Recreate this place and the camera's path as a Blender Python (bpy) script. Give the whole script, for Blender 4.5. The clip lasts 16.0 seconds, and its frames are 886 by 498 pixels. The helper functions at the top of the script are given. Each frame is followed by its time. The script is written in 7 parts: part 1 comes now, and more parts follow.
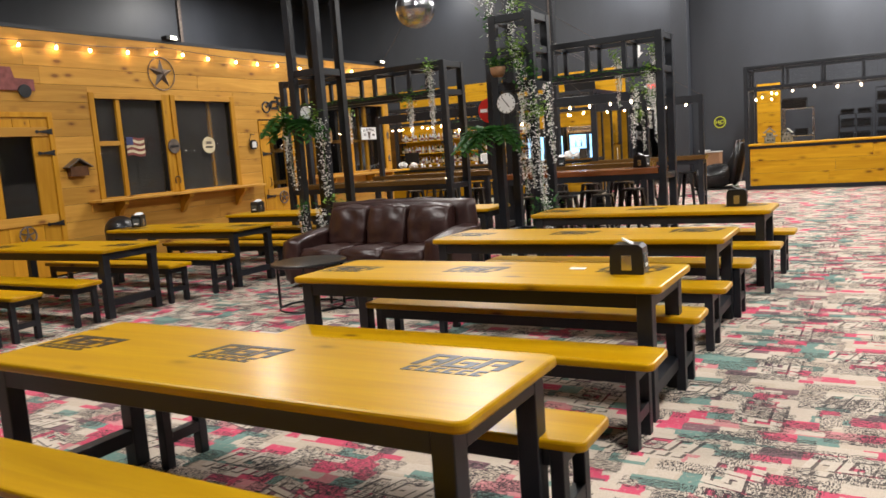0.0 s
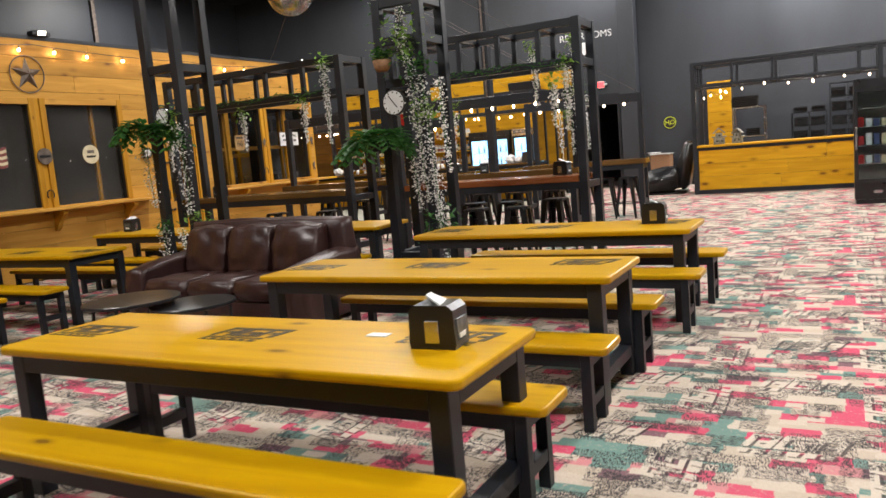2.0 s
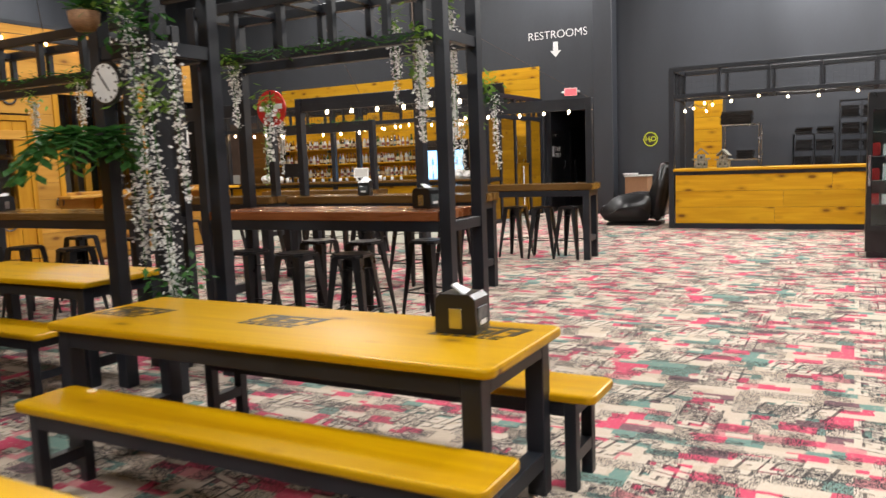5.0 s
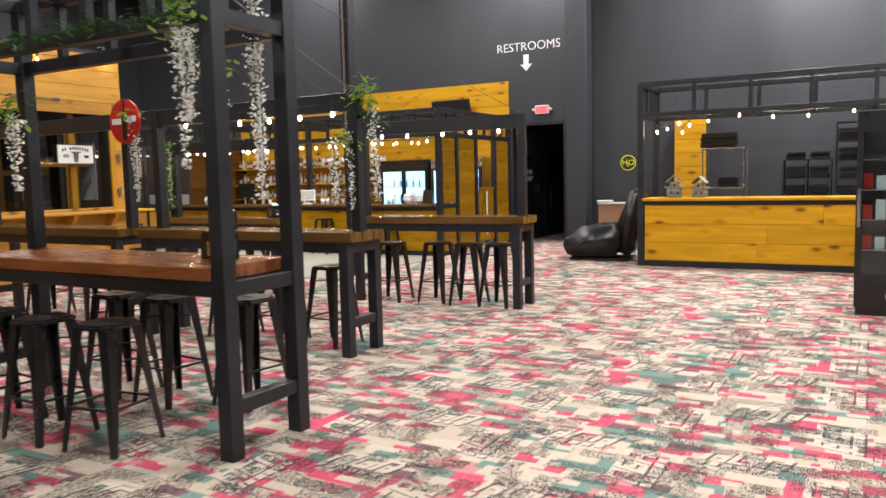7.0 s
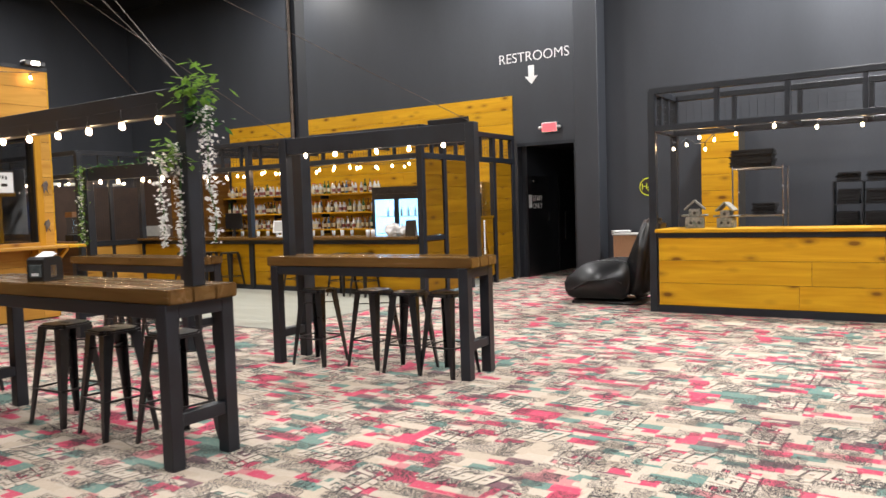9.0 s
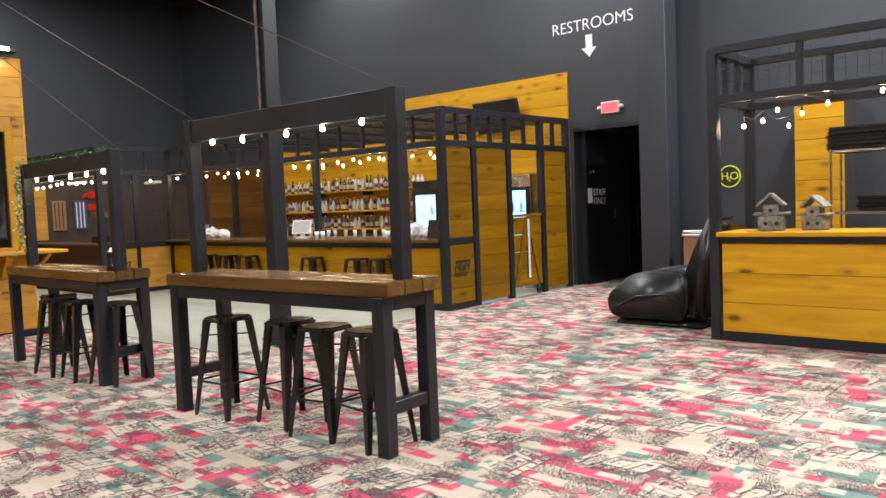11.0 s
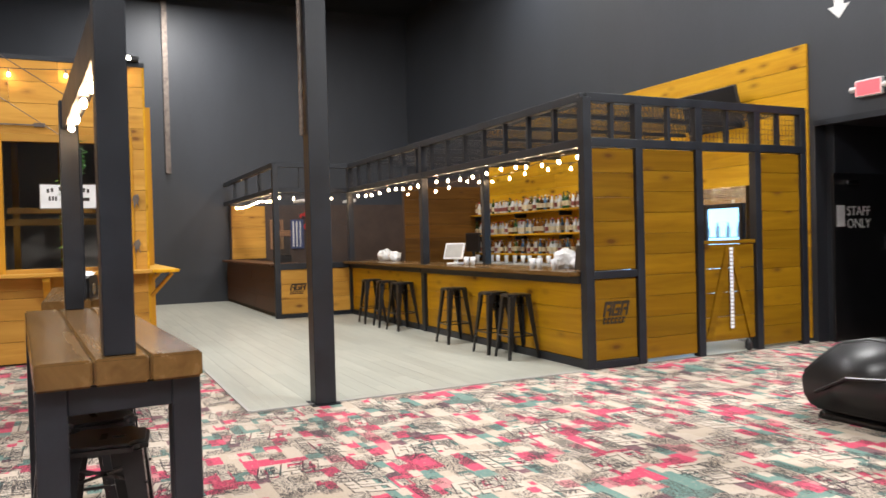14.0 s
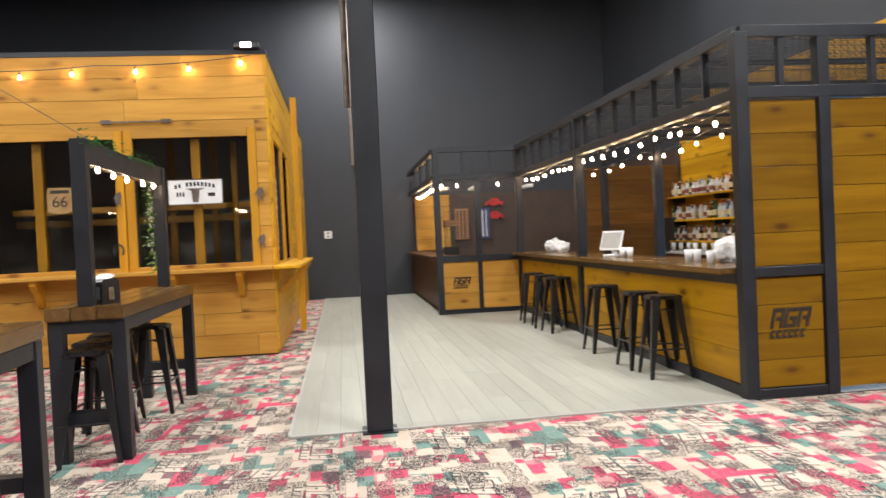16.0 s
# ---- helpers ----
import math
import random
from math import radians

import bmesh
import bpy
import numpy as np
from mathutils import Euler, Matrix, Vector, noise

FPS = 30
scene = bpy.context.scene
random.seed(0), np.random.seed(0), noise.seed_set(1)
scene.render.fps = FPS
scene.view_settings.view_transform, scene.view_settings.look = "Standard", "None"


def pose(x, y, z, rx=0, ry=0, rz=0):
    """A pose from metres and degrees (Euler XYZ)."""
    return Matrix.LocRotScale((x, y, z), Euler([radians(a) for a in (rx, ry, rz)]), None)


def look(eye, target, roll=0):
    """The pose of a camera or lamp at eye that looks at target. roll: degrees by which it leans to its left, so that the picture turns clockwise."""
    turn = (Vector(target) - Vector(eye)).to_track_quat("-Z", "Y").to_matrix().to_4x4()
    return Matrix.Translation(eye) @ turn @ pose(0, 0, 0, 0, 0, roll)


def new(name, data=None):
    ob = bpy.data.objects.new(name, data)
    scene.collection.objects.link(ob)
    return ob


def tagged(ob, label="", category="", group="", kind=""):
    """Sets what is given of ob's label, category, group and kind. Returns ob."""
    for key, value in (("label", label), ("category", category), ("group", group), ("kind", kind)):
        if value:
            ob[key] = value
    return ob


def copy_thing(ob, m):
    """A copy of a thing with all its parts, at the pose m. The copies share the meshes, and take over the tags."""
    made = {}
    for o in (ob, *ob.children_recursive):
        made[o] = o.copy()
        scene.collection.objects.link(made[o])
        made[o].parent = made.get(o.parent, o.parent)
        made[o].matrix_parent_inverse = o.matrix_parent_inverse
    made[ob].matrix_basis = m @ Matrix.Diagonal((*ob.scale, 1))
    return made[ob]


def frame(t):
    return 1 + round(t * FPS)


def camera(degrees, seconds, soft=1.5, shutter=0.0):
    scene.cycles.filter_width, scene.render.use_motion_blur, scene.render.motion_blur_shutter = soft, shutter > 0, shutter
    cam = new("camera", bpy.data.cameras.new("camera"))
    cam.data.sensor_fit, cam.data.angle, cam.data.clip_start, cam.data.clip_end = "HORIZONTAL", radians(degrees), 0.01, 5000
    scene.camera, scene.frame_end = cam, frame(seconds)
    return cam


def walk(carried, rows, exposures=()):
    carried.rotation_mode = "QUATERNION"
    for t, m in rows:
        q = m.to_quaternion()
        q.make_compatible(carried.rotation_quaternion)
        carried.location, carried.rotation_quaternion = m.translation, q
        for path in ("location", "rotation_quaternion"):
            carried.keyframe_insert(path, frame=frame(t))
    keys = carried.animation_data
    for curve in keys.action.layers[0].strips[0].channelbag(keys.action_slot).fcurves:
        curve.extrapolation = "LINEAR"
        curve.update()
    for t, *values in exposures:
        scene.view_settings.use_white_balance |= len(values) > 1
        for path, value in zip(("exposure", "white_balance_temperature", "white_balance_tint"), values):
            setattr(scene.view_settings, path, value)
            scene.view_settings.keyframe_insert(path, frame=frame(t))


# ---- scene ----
cam = camera(60.4, 16.0, 1.5, 0.4)
PATH = [
    (0, (1.999, -0.75, 1.552), (1.003, 0.966, 1.296), -4.1),
    (0.5, (2.033, -0.463, 1.538), (1.069, 1.27, 1.276), -4.1),
    (1, (2.121, -0.072, 1.542), (1.182, 1.672, 1.271), -4.2),
    (1.5, (2.078, 0.508, 1.538), (1.178, 2.275, 1.276), -4.4),
    (2, (2.145, 1.03, 1.523), (1.214, 2.782, 1.27), -4.8),
    (2.5, (2.135, 1.591, 1.529), (1.177, 3.329, 1.283), -4.9),
    (3, (2.158, 2.21, 1.51), (1.168, 3.932, 1.277), -4.7),
    (3.5, (2.154, 2.865, 1.507), (1.135, 4.57, 1.279), -4.2),
    (4, (2.154, 3.464, 1.508), (1.148, 5.176, 1.272), -3.2),
    (4.5, (2.177, 4.11, 1.536), (1.181, 5.828, 1.301), -2.8),
    (5, (2.204, 4.78, 1.513), (1.256, 6.525, 1.279), -2.2),
    (7.5, (2.512, 7.65, 1.575), (1.512, 9.375, 1.416), -1.0),
    (8, (2.478, 8.277, 1.575), (1.449, 9.986, 1.448), -0.9),
    (8.5, (2.408, 8.899, 1.582), (1.354, 10.595, 1.47), -1.3),
    (9, (2.361, 9.53, 1.559), (1.274, 11.205, 1.447), -1.8),
    (11.5, (2.209, 12.625, 1.563), (0.817, 14.057, 1.457), -2.1),
    (12, (2.173, 13.186, 1.541), (0.71, 14.547, 1.454), -1.8),
    (12.5, (2.156, 13.756, 1.516), (0.61, 15.023, 1.446), -1.6),
    (13, (2.047, 14.335, 1.499), (0.422, 15.5, 1.44), -1.4),
    (13.5, (1.849, 14.874, 1.482), (0.144, 15.919, 1.434), -1.4),
    (14, (1.619, 15.358, 1.457), (-0.18, 16.232, 1.428), -1.5),
    (14.5, (1.32, 15.773, 1.449), (-0.533, 16.526, 1.423), -1.9),
    (15, (1.118, 16.288, 1.44), (-0.792, 16.878, 1.41), -2.4),
    (15.5, (0.874, 16.71, 1.432), (-1.071, 17.174, 1.387), -2.5),
    (16, (0.657, 17.13, 1.437), (-1.325, 17.391, 1.398), -2.7),
]
walk(cam, [(t, look(e, g, r)) for t, e, g, r in PATH],
     ((0, 0.0, 6500, 10), (5, 0.0, 6500, 10), (8, 0.02, 6400, 10), (12, -0.04, 6250, 10), (14, 0.06, 6300, 10), (16, 0.10, 6300, 10)))

# ---- light ----
world = bpy.data.worlds.new("hall_air")
scene.world = world
world.use_nodes = True
bgn = world.node_tree.nodes["Background"]
bgn.inputs[0].default_value = (0.6, 0.75, 1.0, 1)
bgn.inputs[1].default_value = 0.05


def area_lamp(name, at, to, size, size_y, power, colour):
    d = bpy.data.lights.new(name, "AREA")
    d.shape, d.size, d.size_y, d.energy, d.color = "RECTANGLE", size, size_y, power, colour
    ob = new(name, d)
    ob.matrix_world = look(at, to)
    return ob


COOL = (1.0, 0.97, 0.93)
for lx, ly, watts in ((3.5, 1.0, 500), (3.5, 8.0, 520), (3.5, 15.0, 520), (-5.0, 2.5, 480), (-5.0, 12.0, 480), (-8.0, 18.6, 430)):
    area_lamp("high_bay_light", (lx, ly, 7.3), (lx, ly, 0), 1.2, 1.2, watts, COOL)
area_lamp("wall_wash_light", (-4.3, 23.0, 7.35), (-4.3, 23.9, 5.9), 0.6, 0.6, 340, COOL)
# Unseen fill lamps, added to brighten the dark stretches of north and west wall.
for lx, ly, watts in ((1.2, 22.4, 900), (5.0, 21.5, 520), (-15.6, 17.6, 420), (-11.0, 22.7, 130)):
    area_lamp("wall_wash_light", (lx, ly, 7.35), (lx, ly, 0), 0.6, 0.6, watts, COOL)

# ---- materials ----
def nodes_of(name):
    m = bpy.data.materials.new(name)
    m.use_nodes = True
    nt = m.node_tree
    return m, nt, nt.nodes["Principled BSDF"]


def node(nt, kind, **props):
    n = nt.nodes.new(kind)
    for k, v in props.items():
        n.inputs[int(k[1:])].default_value = v
    return n


def coords(nt, stretch=(1, 1, 1), spread=31.0):
    """Object coordinates, shifted for each object, then scaled."""
    tc = nt.nodes.new("ShaderNodeTexCoord")
    oi = nt.nodes.new("ShaderNodeObjectInfo")
    mul = nt.nodes.new("ShaderNodeMath")
    mul.operation = "MULTIPLY"
    mul.inputs[1].default_value = spread
    add = nt.nodes.new("ShaderNodeVectorMath")
    mp = nt.nodes.new("ShaderNodeMapping")
    mp.inputs["Scale"].default_value = stretch
    nt.links.new(oi.outputs["Random"], mul.inputs[0])
    nt.links.new(tc.outputs["Object"], add.inputs[0])
    nt.links.new(mul.outputs[0], add.inputs[1])
    nt.links.new(add.outputs[0], mp.inputs["Vector"])
    return mp.outputs[0], oi.outputs["Random"]


def ramp(nt, src, stops, interp="LINEAR"):
    r = nt.nodes.new("ShaderNodeValToRGB")
    r.color_ramp.interpolation = interp
    els = r.color_ramp.elements
    while len(els) < len(stops):
        els.new(0.5)
    for e, (p, c) in zip(els, stops):
        e.position, e.color = p, (*c, 1) if len(c) == 3 else c
    nt.links.new(src, r.inputs[0])
    return r.outputs[0]


def noise_of(nt, vec, scale, detail=4.0, rough=0.55, dist=0.0):
    n = nt.nodes.new("ShaderNodeTexNoise")
    n.inputs["Scale"].default_value, n.inputs["Detail"].default_value = scale, detail
    n.inputs["Roughness"].default_value, n.inputs["Distortion"].default_value = rough, dist
    nt.links.new(vec, n.inputs["Vector"])
    return n.outputs["Fac"]


def mixc(nt, fac, a, b, mode="MIX"):
    m = nt.nodes.new("ShaderNodeMix")
    m.data_type, m.blend_type = "RGBA", mode
    for sock, v in ((m.inputs[0], fac), (m.inputs[6], a), (m.inputs[7], b)):
        if hasattr(v, "links"):
            nt.links.new(v, sock)
        elif isinstance(v, (int, float)):
            sock.default_value = v
        else:
            sock.default_value = (*v, 1)
    return m.outputs[2]


def calc(nt, op, a, b=0.0, c=0.0):
    m = nt.nodes.new("ShaderNodeMath")
    m.operation = op
    for i, v in enumerate((a, b, c)):
        if hasattr(v, "links"):
            nt.links.new(v, m.inputs[i])
        else:
            m.inputs[i].default_value = v
    return m.outputs[0]


def relief(nt, bsdf, height, strength, dist=0.01):
    b = nt.nodes.new("ShaderNodeBump")
    b.inputs["Strength"].default_value, b.inputs["Distance"].default_value = strength, dist
    nt.links.new(height, b.inputs["Height"])
    nt.links.new(b.outputs[0], bsdf.inputs["Normal"])


def surface(name, c1, c2, scale=3.0, stretch=(1, 1, 1), rough=(0.4, 0.6), bump=0.1, fine=60.0, metal=0.0, coat=0.0):
    m, nt, b = nodes_of(name)
    vec, rnd = coords(nt, stretch)
    n1 = noise_of(nt, vec, scale, 5)
    n2 = noise_of(nt, vec, fine, 3)
    col = ramp(nt, n1, [(0.3, c1), (0.7, c2)])
    col = mixc(nt, ramp(nt, n2, [(0.3, (0, 0, 0)), (0.75, (0.35, 0.35, 0.35))]), col, c1)
    nt.links.new(col, b.inputs["Base Color"])
    mr = nt.nodes.new("ShaderNodeMapRange")
    mr.inputs[3].default_value, mr.inputs[4].default_value = rough
    nt.links.new(n1, mr.inputs[0])
    nt.links.new(mr.outputs[0], b.inputs["Roughness"])
    b.inputs["Metallic"].default_value, b.inputs["Coat Weight"].default_value = metal, coat
    b.inputs["Coat Roughness"].default_value = 0.12
    relief(nt, b, n2, bump, 0.004)
    return m


def wood(name, axis, dark, light, knot, rough=(0.25, 0.4), coat=0.0, grain=1.0, knots=0.06, vary=0.25):
    """Boards with the grain along one axis: streaks, growth rings and scattered knots."""
    m, nt, b = nodes_of(name)
    st = [9.0 * grain] * 3
    st[axis] = 0.7
    vec, rnd = coords(nt, st)
    n1 = noise_of(nt, vec, 1.0, 6, 0.6, 0.6)
    n2 = noise_of(nt, vec, 6.0, 4, 0.6)
    col = ramp(nt, n1, [(0.28, dark), (0.5, tuple((p + q) / 2 for p, q in zip(dark, light))), (0.72, light)])
    col = mixc(nt, calc(nt, "MULTIPLY", n2, 0.35), col, dark)
    kst = [4.6] * 3
    kst[axis] = 2.0
    kv, _ = coords(nt, kst)
    vo = nt.nodes.new("ShaderNodeTexVoronoi")
    vo.inputs["Scale"].default_value = 1.0
    nt.links.new(kv, vo.inputs["Vector"])
    wob = calc(nt, "ADD", vo.outputs["Distance"], calc(nt, "MULTIPLY", calc(nt, "SUBTRACT", n2, 0.5), 0.07))
    kn = ramp(nt, wob, [(knots * 0.7, (1, 1, 1)), (knots * 1.25, (0.35, 0.35, 0.35)), (knots * 2.2, (0, 0, 0))])
    col = mixc(nt, calc(nt, "MULTIPLY", kn, 0.85), col, knot)
    tone = nt.nodes.new("ShaderNodeHueSaturation")
    val = calc(nt, "MULTIPLY_ADD", rnd, vary * 2, 1.0 - vary)
    nt.links.new(val, tone.inputs["Value"])
    nt.links.new(col, tone.inputs["Color"])
    nt.links.new(tone.outputs[0], b.inputs["Base Color"])
    mr = nt.nodes.new("ShaderNodeMapRange")
    mr.inputs[3].default_value, mr.inputs[4].default_value = rough
    nt.links.new(n1, mr.inputs[0])
    nt.links.new(mr.outputs[0], b.inputs["Roughness"])
    b.inputs["Coat Weight"].default_value, b.inputs["Coat Roughness"].default_value = coat, 0.18
    b.inputs["Specular IOR Level"].default_value = 0.2
    relief(nt, b, n1, 0.12, 0.006)
    return m


def glow(name, colour, strength):
    m, nt, b = nodes_of(name)
    b.inputs["Base Color"].default_value = (*colour, 1)
    b.inputs["Emission Color"].default_value = (*colour, 1)
    b.inputs["Emission Strength"].default_value = strength
    return m


def clear(name, tint=(0.9, 0.95, 0.95), rough=0.02):
    """Thin pane: mostly lets light through, with a mirror gloss that grows at a slant."""
    m, nt, b = nodes_of(name)
    tr = nt.nodes.new("ShaderNodeBsdfTransparent")
    tr.inputs[0].default_value = (*tint, 1)
    gl = nt.nodes.new("ShaderNodeBsdfGlossy")
    gl.inputs["Roughness"].default_value = rough
    lw = nt.nodes.new("ShaderNodeLayerWeight")
    lw.inputs[0].default_value = 0.5
    gloss = calc(nt, "MULTIPLY_ADD", calc(nt, "POWER", lw.outputs["Facing"], 5.0), 0.9, 0.035)
    mx = nt.nodes.new("ShaderNodeMixShader")
    nt.links.new(gloss, mx.inputs[0])
    nt.links.new(tr.outputs[0], mx.inputs[1])
    nt.links.new(gl.outputs[0], mx.inputs[2])
    nt.links.new(mx.outputs[0], nt.nodes["Material Output"].inputs[0])
    return m


def silk(name, c1, c2):
    """Thin fabric petals and leaves that let half of the light through."""
    m, nt, b = nodes_of(name)
    vec, rnd = coords(nt)
    col = ramp(nt, noise_of(nt, vec, 22.0, 3), [(0.3, c1), (0.7, c2)])
    tr = nt.nodes.new("ShaderNodeBsdfTranslucent")
    mx = nt.nodes.new("ShaderNodeMixShader")
    mx.inputs[0].default_value = 0.45
    b.inputs["Roughness"].default_value = 0.6
    b.inputs["Specular IOR Level"].default_value = 0.3
    nt.links.new(col, b.inputs["Base Color"])
    nt.links.new(col, tr.inputs[0])
    nt.links.new(b.outputs[0], mx.inputs[1])
    nt.links.new(tr.outputs[0], mx.inputs[2])
    nt.links.new(mx.outputs[0], nt.nodes["Material Output"].inputs[0])
    return m


def carpet_material():
    """Loud block-print carpet repeating every 0.93 m: cream ground, pink and sea-green dashes, black dry-brush scratches and pale block glyphs."""
    m, nt, b = nodes_of("carpet_print")
    tc = nt.nodes.new("ShaderNodeTexCoord")
    obj = tc.outputs["Object"]
    T = 0.93
    warp = nt.nodes.new("ShaderNodeTexNoise")
    warp.inputs["Scale"].default_value, warp.inputs["Detail"].default_value = 22.0, 4.0
    nt.links.new(obj, warp.inputs["Vector"])
    wv = nt.nodes.new("ShaderNodeVectorMath")
    wv.operation = "MULTIPLY_ADD"
    wv.inputs[1].default_value = (0.045, 0.014, 0.0)
    nt.links.new(warp.outputs["Color"], wv.inputs[0])
    nt.links.new(obj, wv.inputs[2])

    def split(src):
        sp = nt.nodes.new("ShaderNodeSeparateXYZ")
        nt.links.new(src, sp.inputs[0])
        return sp.outputs[0], sp.outputs[1]

    def mod(a, k):
        return calc(nt, "FLOORED_MODULO", a, float(k))

    def cells(src, cols, rows, seed):
        """A value for each dash of a brick-like grid that repeats with the carpet."""
        x, y = split(src)
        row = mod(calc(nt, "FLOOR", calc(nt, "DIVIDE", y, T / rows)), rows * 3)
        shift = nt.nodes.new("ShaderNodeTexWhiteNoise")
        shift.noise_dimensions = "1D"
        nt.links.new(calc(nt, "ADD", row, seed), shift.inputs["W"])
        xs = calc(nt, "ADD", calc(nt, "DIVIDE", x, T / cols), calc(nt, "MULTIPLY", shift.outputs[0], 7.0))
        cb = nt.nodes.new("ShaderNodeCombineXYZ")
        nt.links.new(mod(calc(nt, "FLOOR", xs), cols * 3), cb.inputs[0])
        nt.links.new(row, cb.inputs[1])
        cb.inputs[2].default_value = seed
        wn = nt.nodes.new("ShaderNodeTexWhiteNoise")
        wn.noise_dimensions = "3D"
        nt.links.new(cb.outputs[0], wn.inputs["Vector"])
        return wn.outputs["Value"]

    def above(a, k):
        return calc(nt, "GREATER_THAN", a, k)

    def below(a, k):
        return calc(nt, "LESS_THAN", a, k)

    def both(*v):
        r = v[0]
        for w in v[1:]:
            r = calc(nt, "MULTIPLY", r, w)
        return r

    def either(*v):
        r = v[0]
        for w in v[1:]:
            r = calc(nt, "MAXIMUM", r, w)
        return r

    def glyphs(u, v):
        """Three slanted block shapes over a row of short bars, in a unit square."""
        us = calc(nt, "MULTIPLY_ADD", calc(nt, "SUBTRACT", v, 0.5), -0.16, u)
        k = calc(nt, "MULTIPLY", us, 3.0)
        a = mod(k, 1.0)
        c = calc(nt, "DIVIDE", calc(nt, "SUBTRACT", v, 0.30), 0.70)
        mid = both(above(us, 0.335), below(us, 0.665))
        body = both(above(c, 0.0), below(c, 1.0), below(a, 0.93))
        shape = either(above(c, 0.80), below(a, 0.25), both(above(c, 0.36), below(c, 0.55), above(a, 0.36)),
                       both(above(a, 0.68), either(below(c, 0.55), calc(nt, "SUBTRACT", 1.0, mid))), both(mid, below(c, 0.17)))
        row = both(below(v, 0.24), above(v, 0.02), below(mod(calc(nt, "MULTIPLY", us, 6.0), 1.0), 0.74))
        return both(either(both(body, shape), row), above(us, 0.0), below(us, 1.0), above(v, 0.0), below(v, 1.0))

    def print_at(dx, dy):
        x, y = split(obj)
        x = mod(calc(nt, "ADD", x, -0.75 + dx + 10 * T), T)
        y = mod(calc(nt, "ADD", y, -2.40 + dy + 10 * T), T)
        g1 = glyphs(calc(nt, "DIVIDE", calc(nt, "SUBTRACT", x, 0.02), 0.44), calc(nt, "DIVIDE", calc(nt, "SUBTRACT", y, 0.43), 0.25))
        g2 = glyphs(calc(nt, "DIVIDE", calc(nt, "SUBTRACT", y, 0.02), 0.44), calc(nt, "DIVIDE", calc(nt, "SUBTRACT", 0.81, x), 0.26))
        return either(g1, g2)

    cream, pink, green = (0.555, 0.455, 0.36), (0.66, 0.075, 0.15), (0.16, 0.28, 0.245)
    pale, rose, mauve = (0.61, 0.515, 0.42), (0.62, 0.24, 0.25), (0.20, 0.10, 0.12)
    v1 = cells(wv.outputs[0], 5, 9, 3.0)
    col = ramp(nt, v1, [(0.0, cream), (0.16, pink), (0.43, pale), (0.57, green), (0.76, cream), (0.86, rose), (0.94, mauve)], "CONSTANT")
    v2 = cells(wv.outputs[0], 7, 14, 5.0)
    col = mixc(nt, ramp(nt, v2, [(0.0, (0, 0, 0)), (0.72, (1, 1, 1))], "CONSTANT"), col, pale)
    # faded print: the ink is thin in places
    thin = noise_of(nt, wv.outputs[0], 38.0, 4, 0.7)
    col = mixc(nt, ramp(nt, thin, [(0.56, (0, 0, 0)), (0.66, (0.6, 0.6, 0.6))]), col, cream)
    # pale glyphs over their dark drop print
    col = mixc(nt, calc(nt, "MULTIPLY", print_at(-0.015, 0.014), 0.8), col, (0.02, 0.018, 0.022))
    col = mixc(nt, print_at(0.0, 0.0), col, (0.64, 0.55, 0.455))
    # black dry-brush scratches, lengthwise in some dashes and crosswise in others
    for scale, n, seed, cut, lim in (((30, 130, 1), 7, 9.0, 0.49, 0.38), ((140, 36, 1), 6, 21.0, 0.50, 0.34)):
        mp = nt.nodes.new("ShaderNodeMapping")
        mp.inputs["Scale"].default_value = scale
        nt.links.new(obj, mp.inputs[0])
        s1 = noise_of(nt, mp.outputs[0], 1.0, 4, 0.7)
        mask = ramp(nt, cells(wv.outputs[0], n, 8, seed), [(0.0, (1, 1, 1)), (lim, (0.08, 0.08, 0.08))], "CONSTANT")
        sc = ramp(nt, s1, [(cut, (0, 0, 0)), (cut + 0.035, (1, 1, 1))])
        col = mixc(nt, calc(nt, "MULTIPLY", mask, sc), col, (0.022, 0.022, 0.028))
    fuzz = nt.nodes.new("ShaderNodeTexNoise")
    fuzz.inputs["Scale"].default_value = 220.0
    nt.links.new(obj, fuzz.inputs["Vector"])
    wear = noise_of(nt, obj, 0.8, 4)
    col = mixc(nt, calc(nt, "MULTIPLY", fuzz.outputs[0], 0.22), col, (0.12, 0.10, 0.09))
    col = mixc(nt, ramp(nt, wear, [(0.45, (0, 0, 0)), (0.8, (0.2, 0.2, 0.2))]), col, (0.30, 0.24, 0.21))
    nt.links.new(col, b.inputs["Base Color"])
    b.inputs["Roughness"].default_value = 0.95
    b.inputs["Specular IOR Level"].default_value = 0.15
    relief(nt, b, fuzz.outputs[0], 0.3, 0.004)
    return m


YELLOW_D, YELLOW_L, KNOT = (0.41, 0.203, 0.001), (0.61, 0.355, 0.002), (0.10, 0.035, 0.008)
M_TABLE = wood("stained_pine_table", 0, YELLOW_D, YELLOW_L, KNOT, (0.27, 0.42), 0.08, 1.0, 0.085, 0.08)
M_WALLY = wood("stained_pine_wall", 1, (0.40, 0.19, 0.028), (0.61, 0.335, 0.065), (0.14, 0.05, 0.015), (0.4, 0.55), 0.0, 1.0, 0.12, 0.18)
M_WALLX = wood("stained_pine_bar", 0, (0.46, 0.215, 0.006), (0.70, 0.395, 0.016), (0.11, 0.035, 0.008), (0.35, 0.5), 0.0, 1.0, 0.13, 0.14)
M_WALLZ = wood("stained_pine_upright", 2, (0.40, 0.175, 0.010), (0.60, 0.31, 0.024), (0.14, 0.05, 0.015), (0.4, 0.55), 0.0, 1.0, 0.05, 0.12)
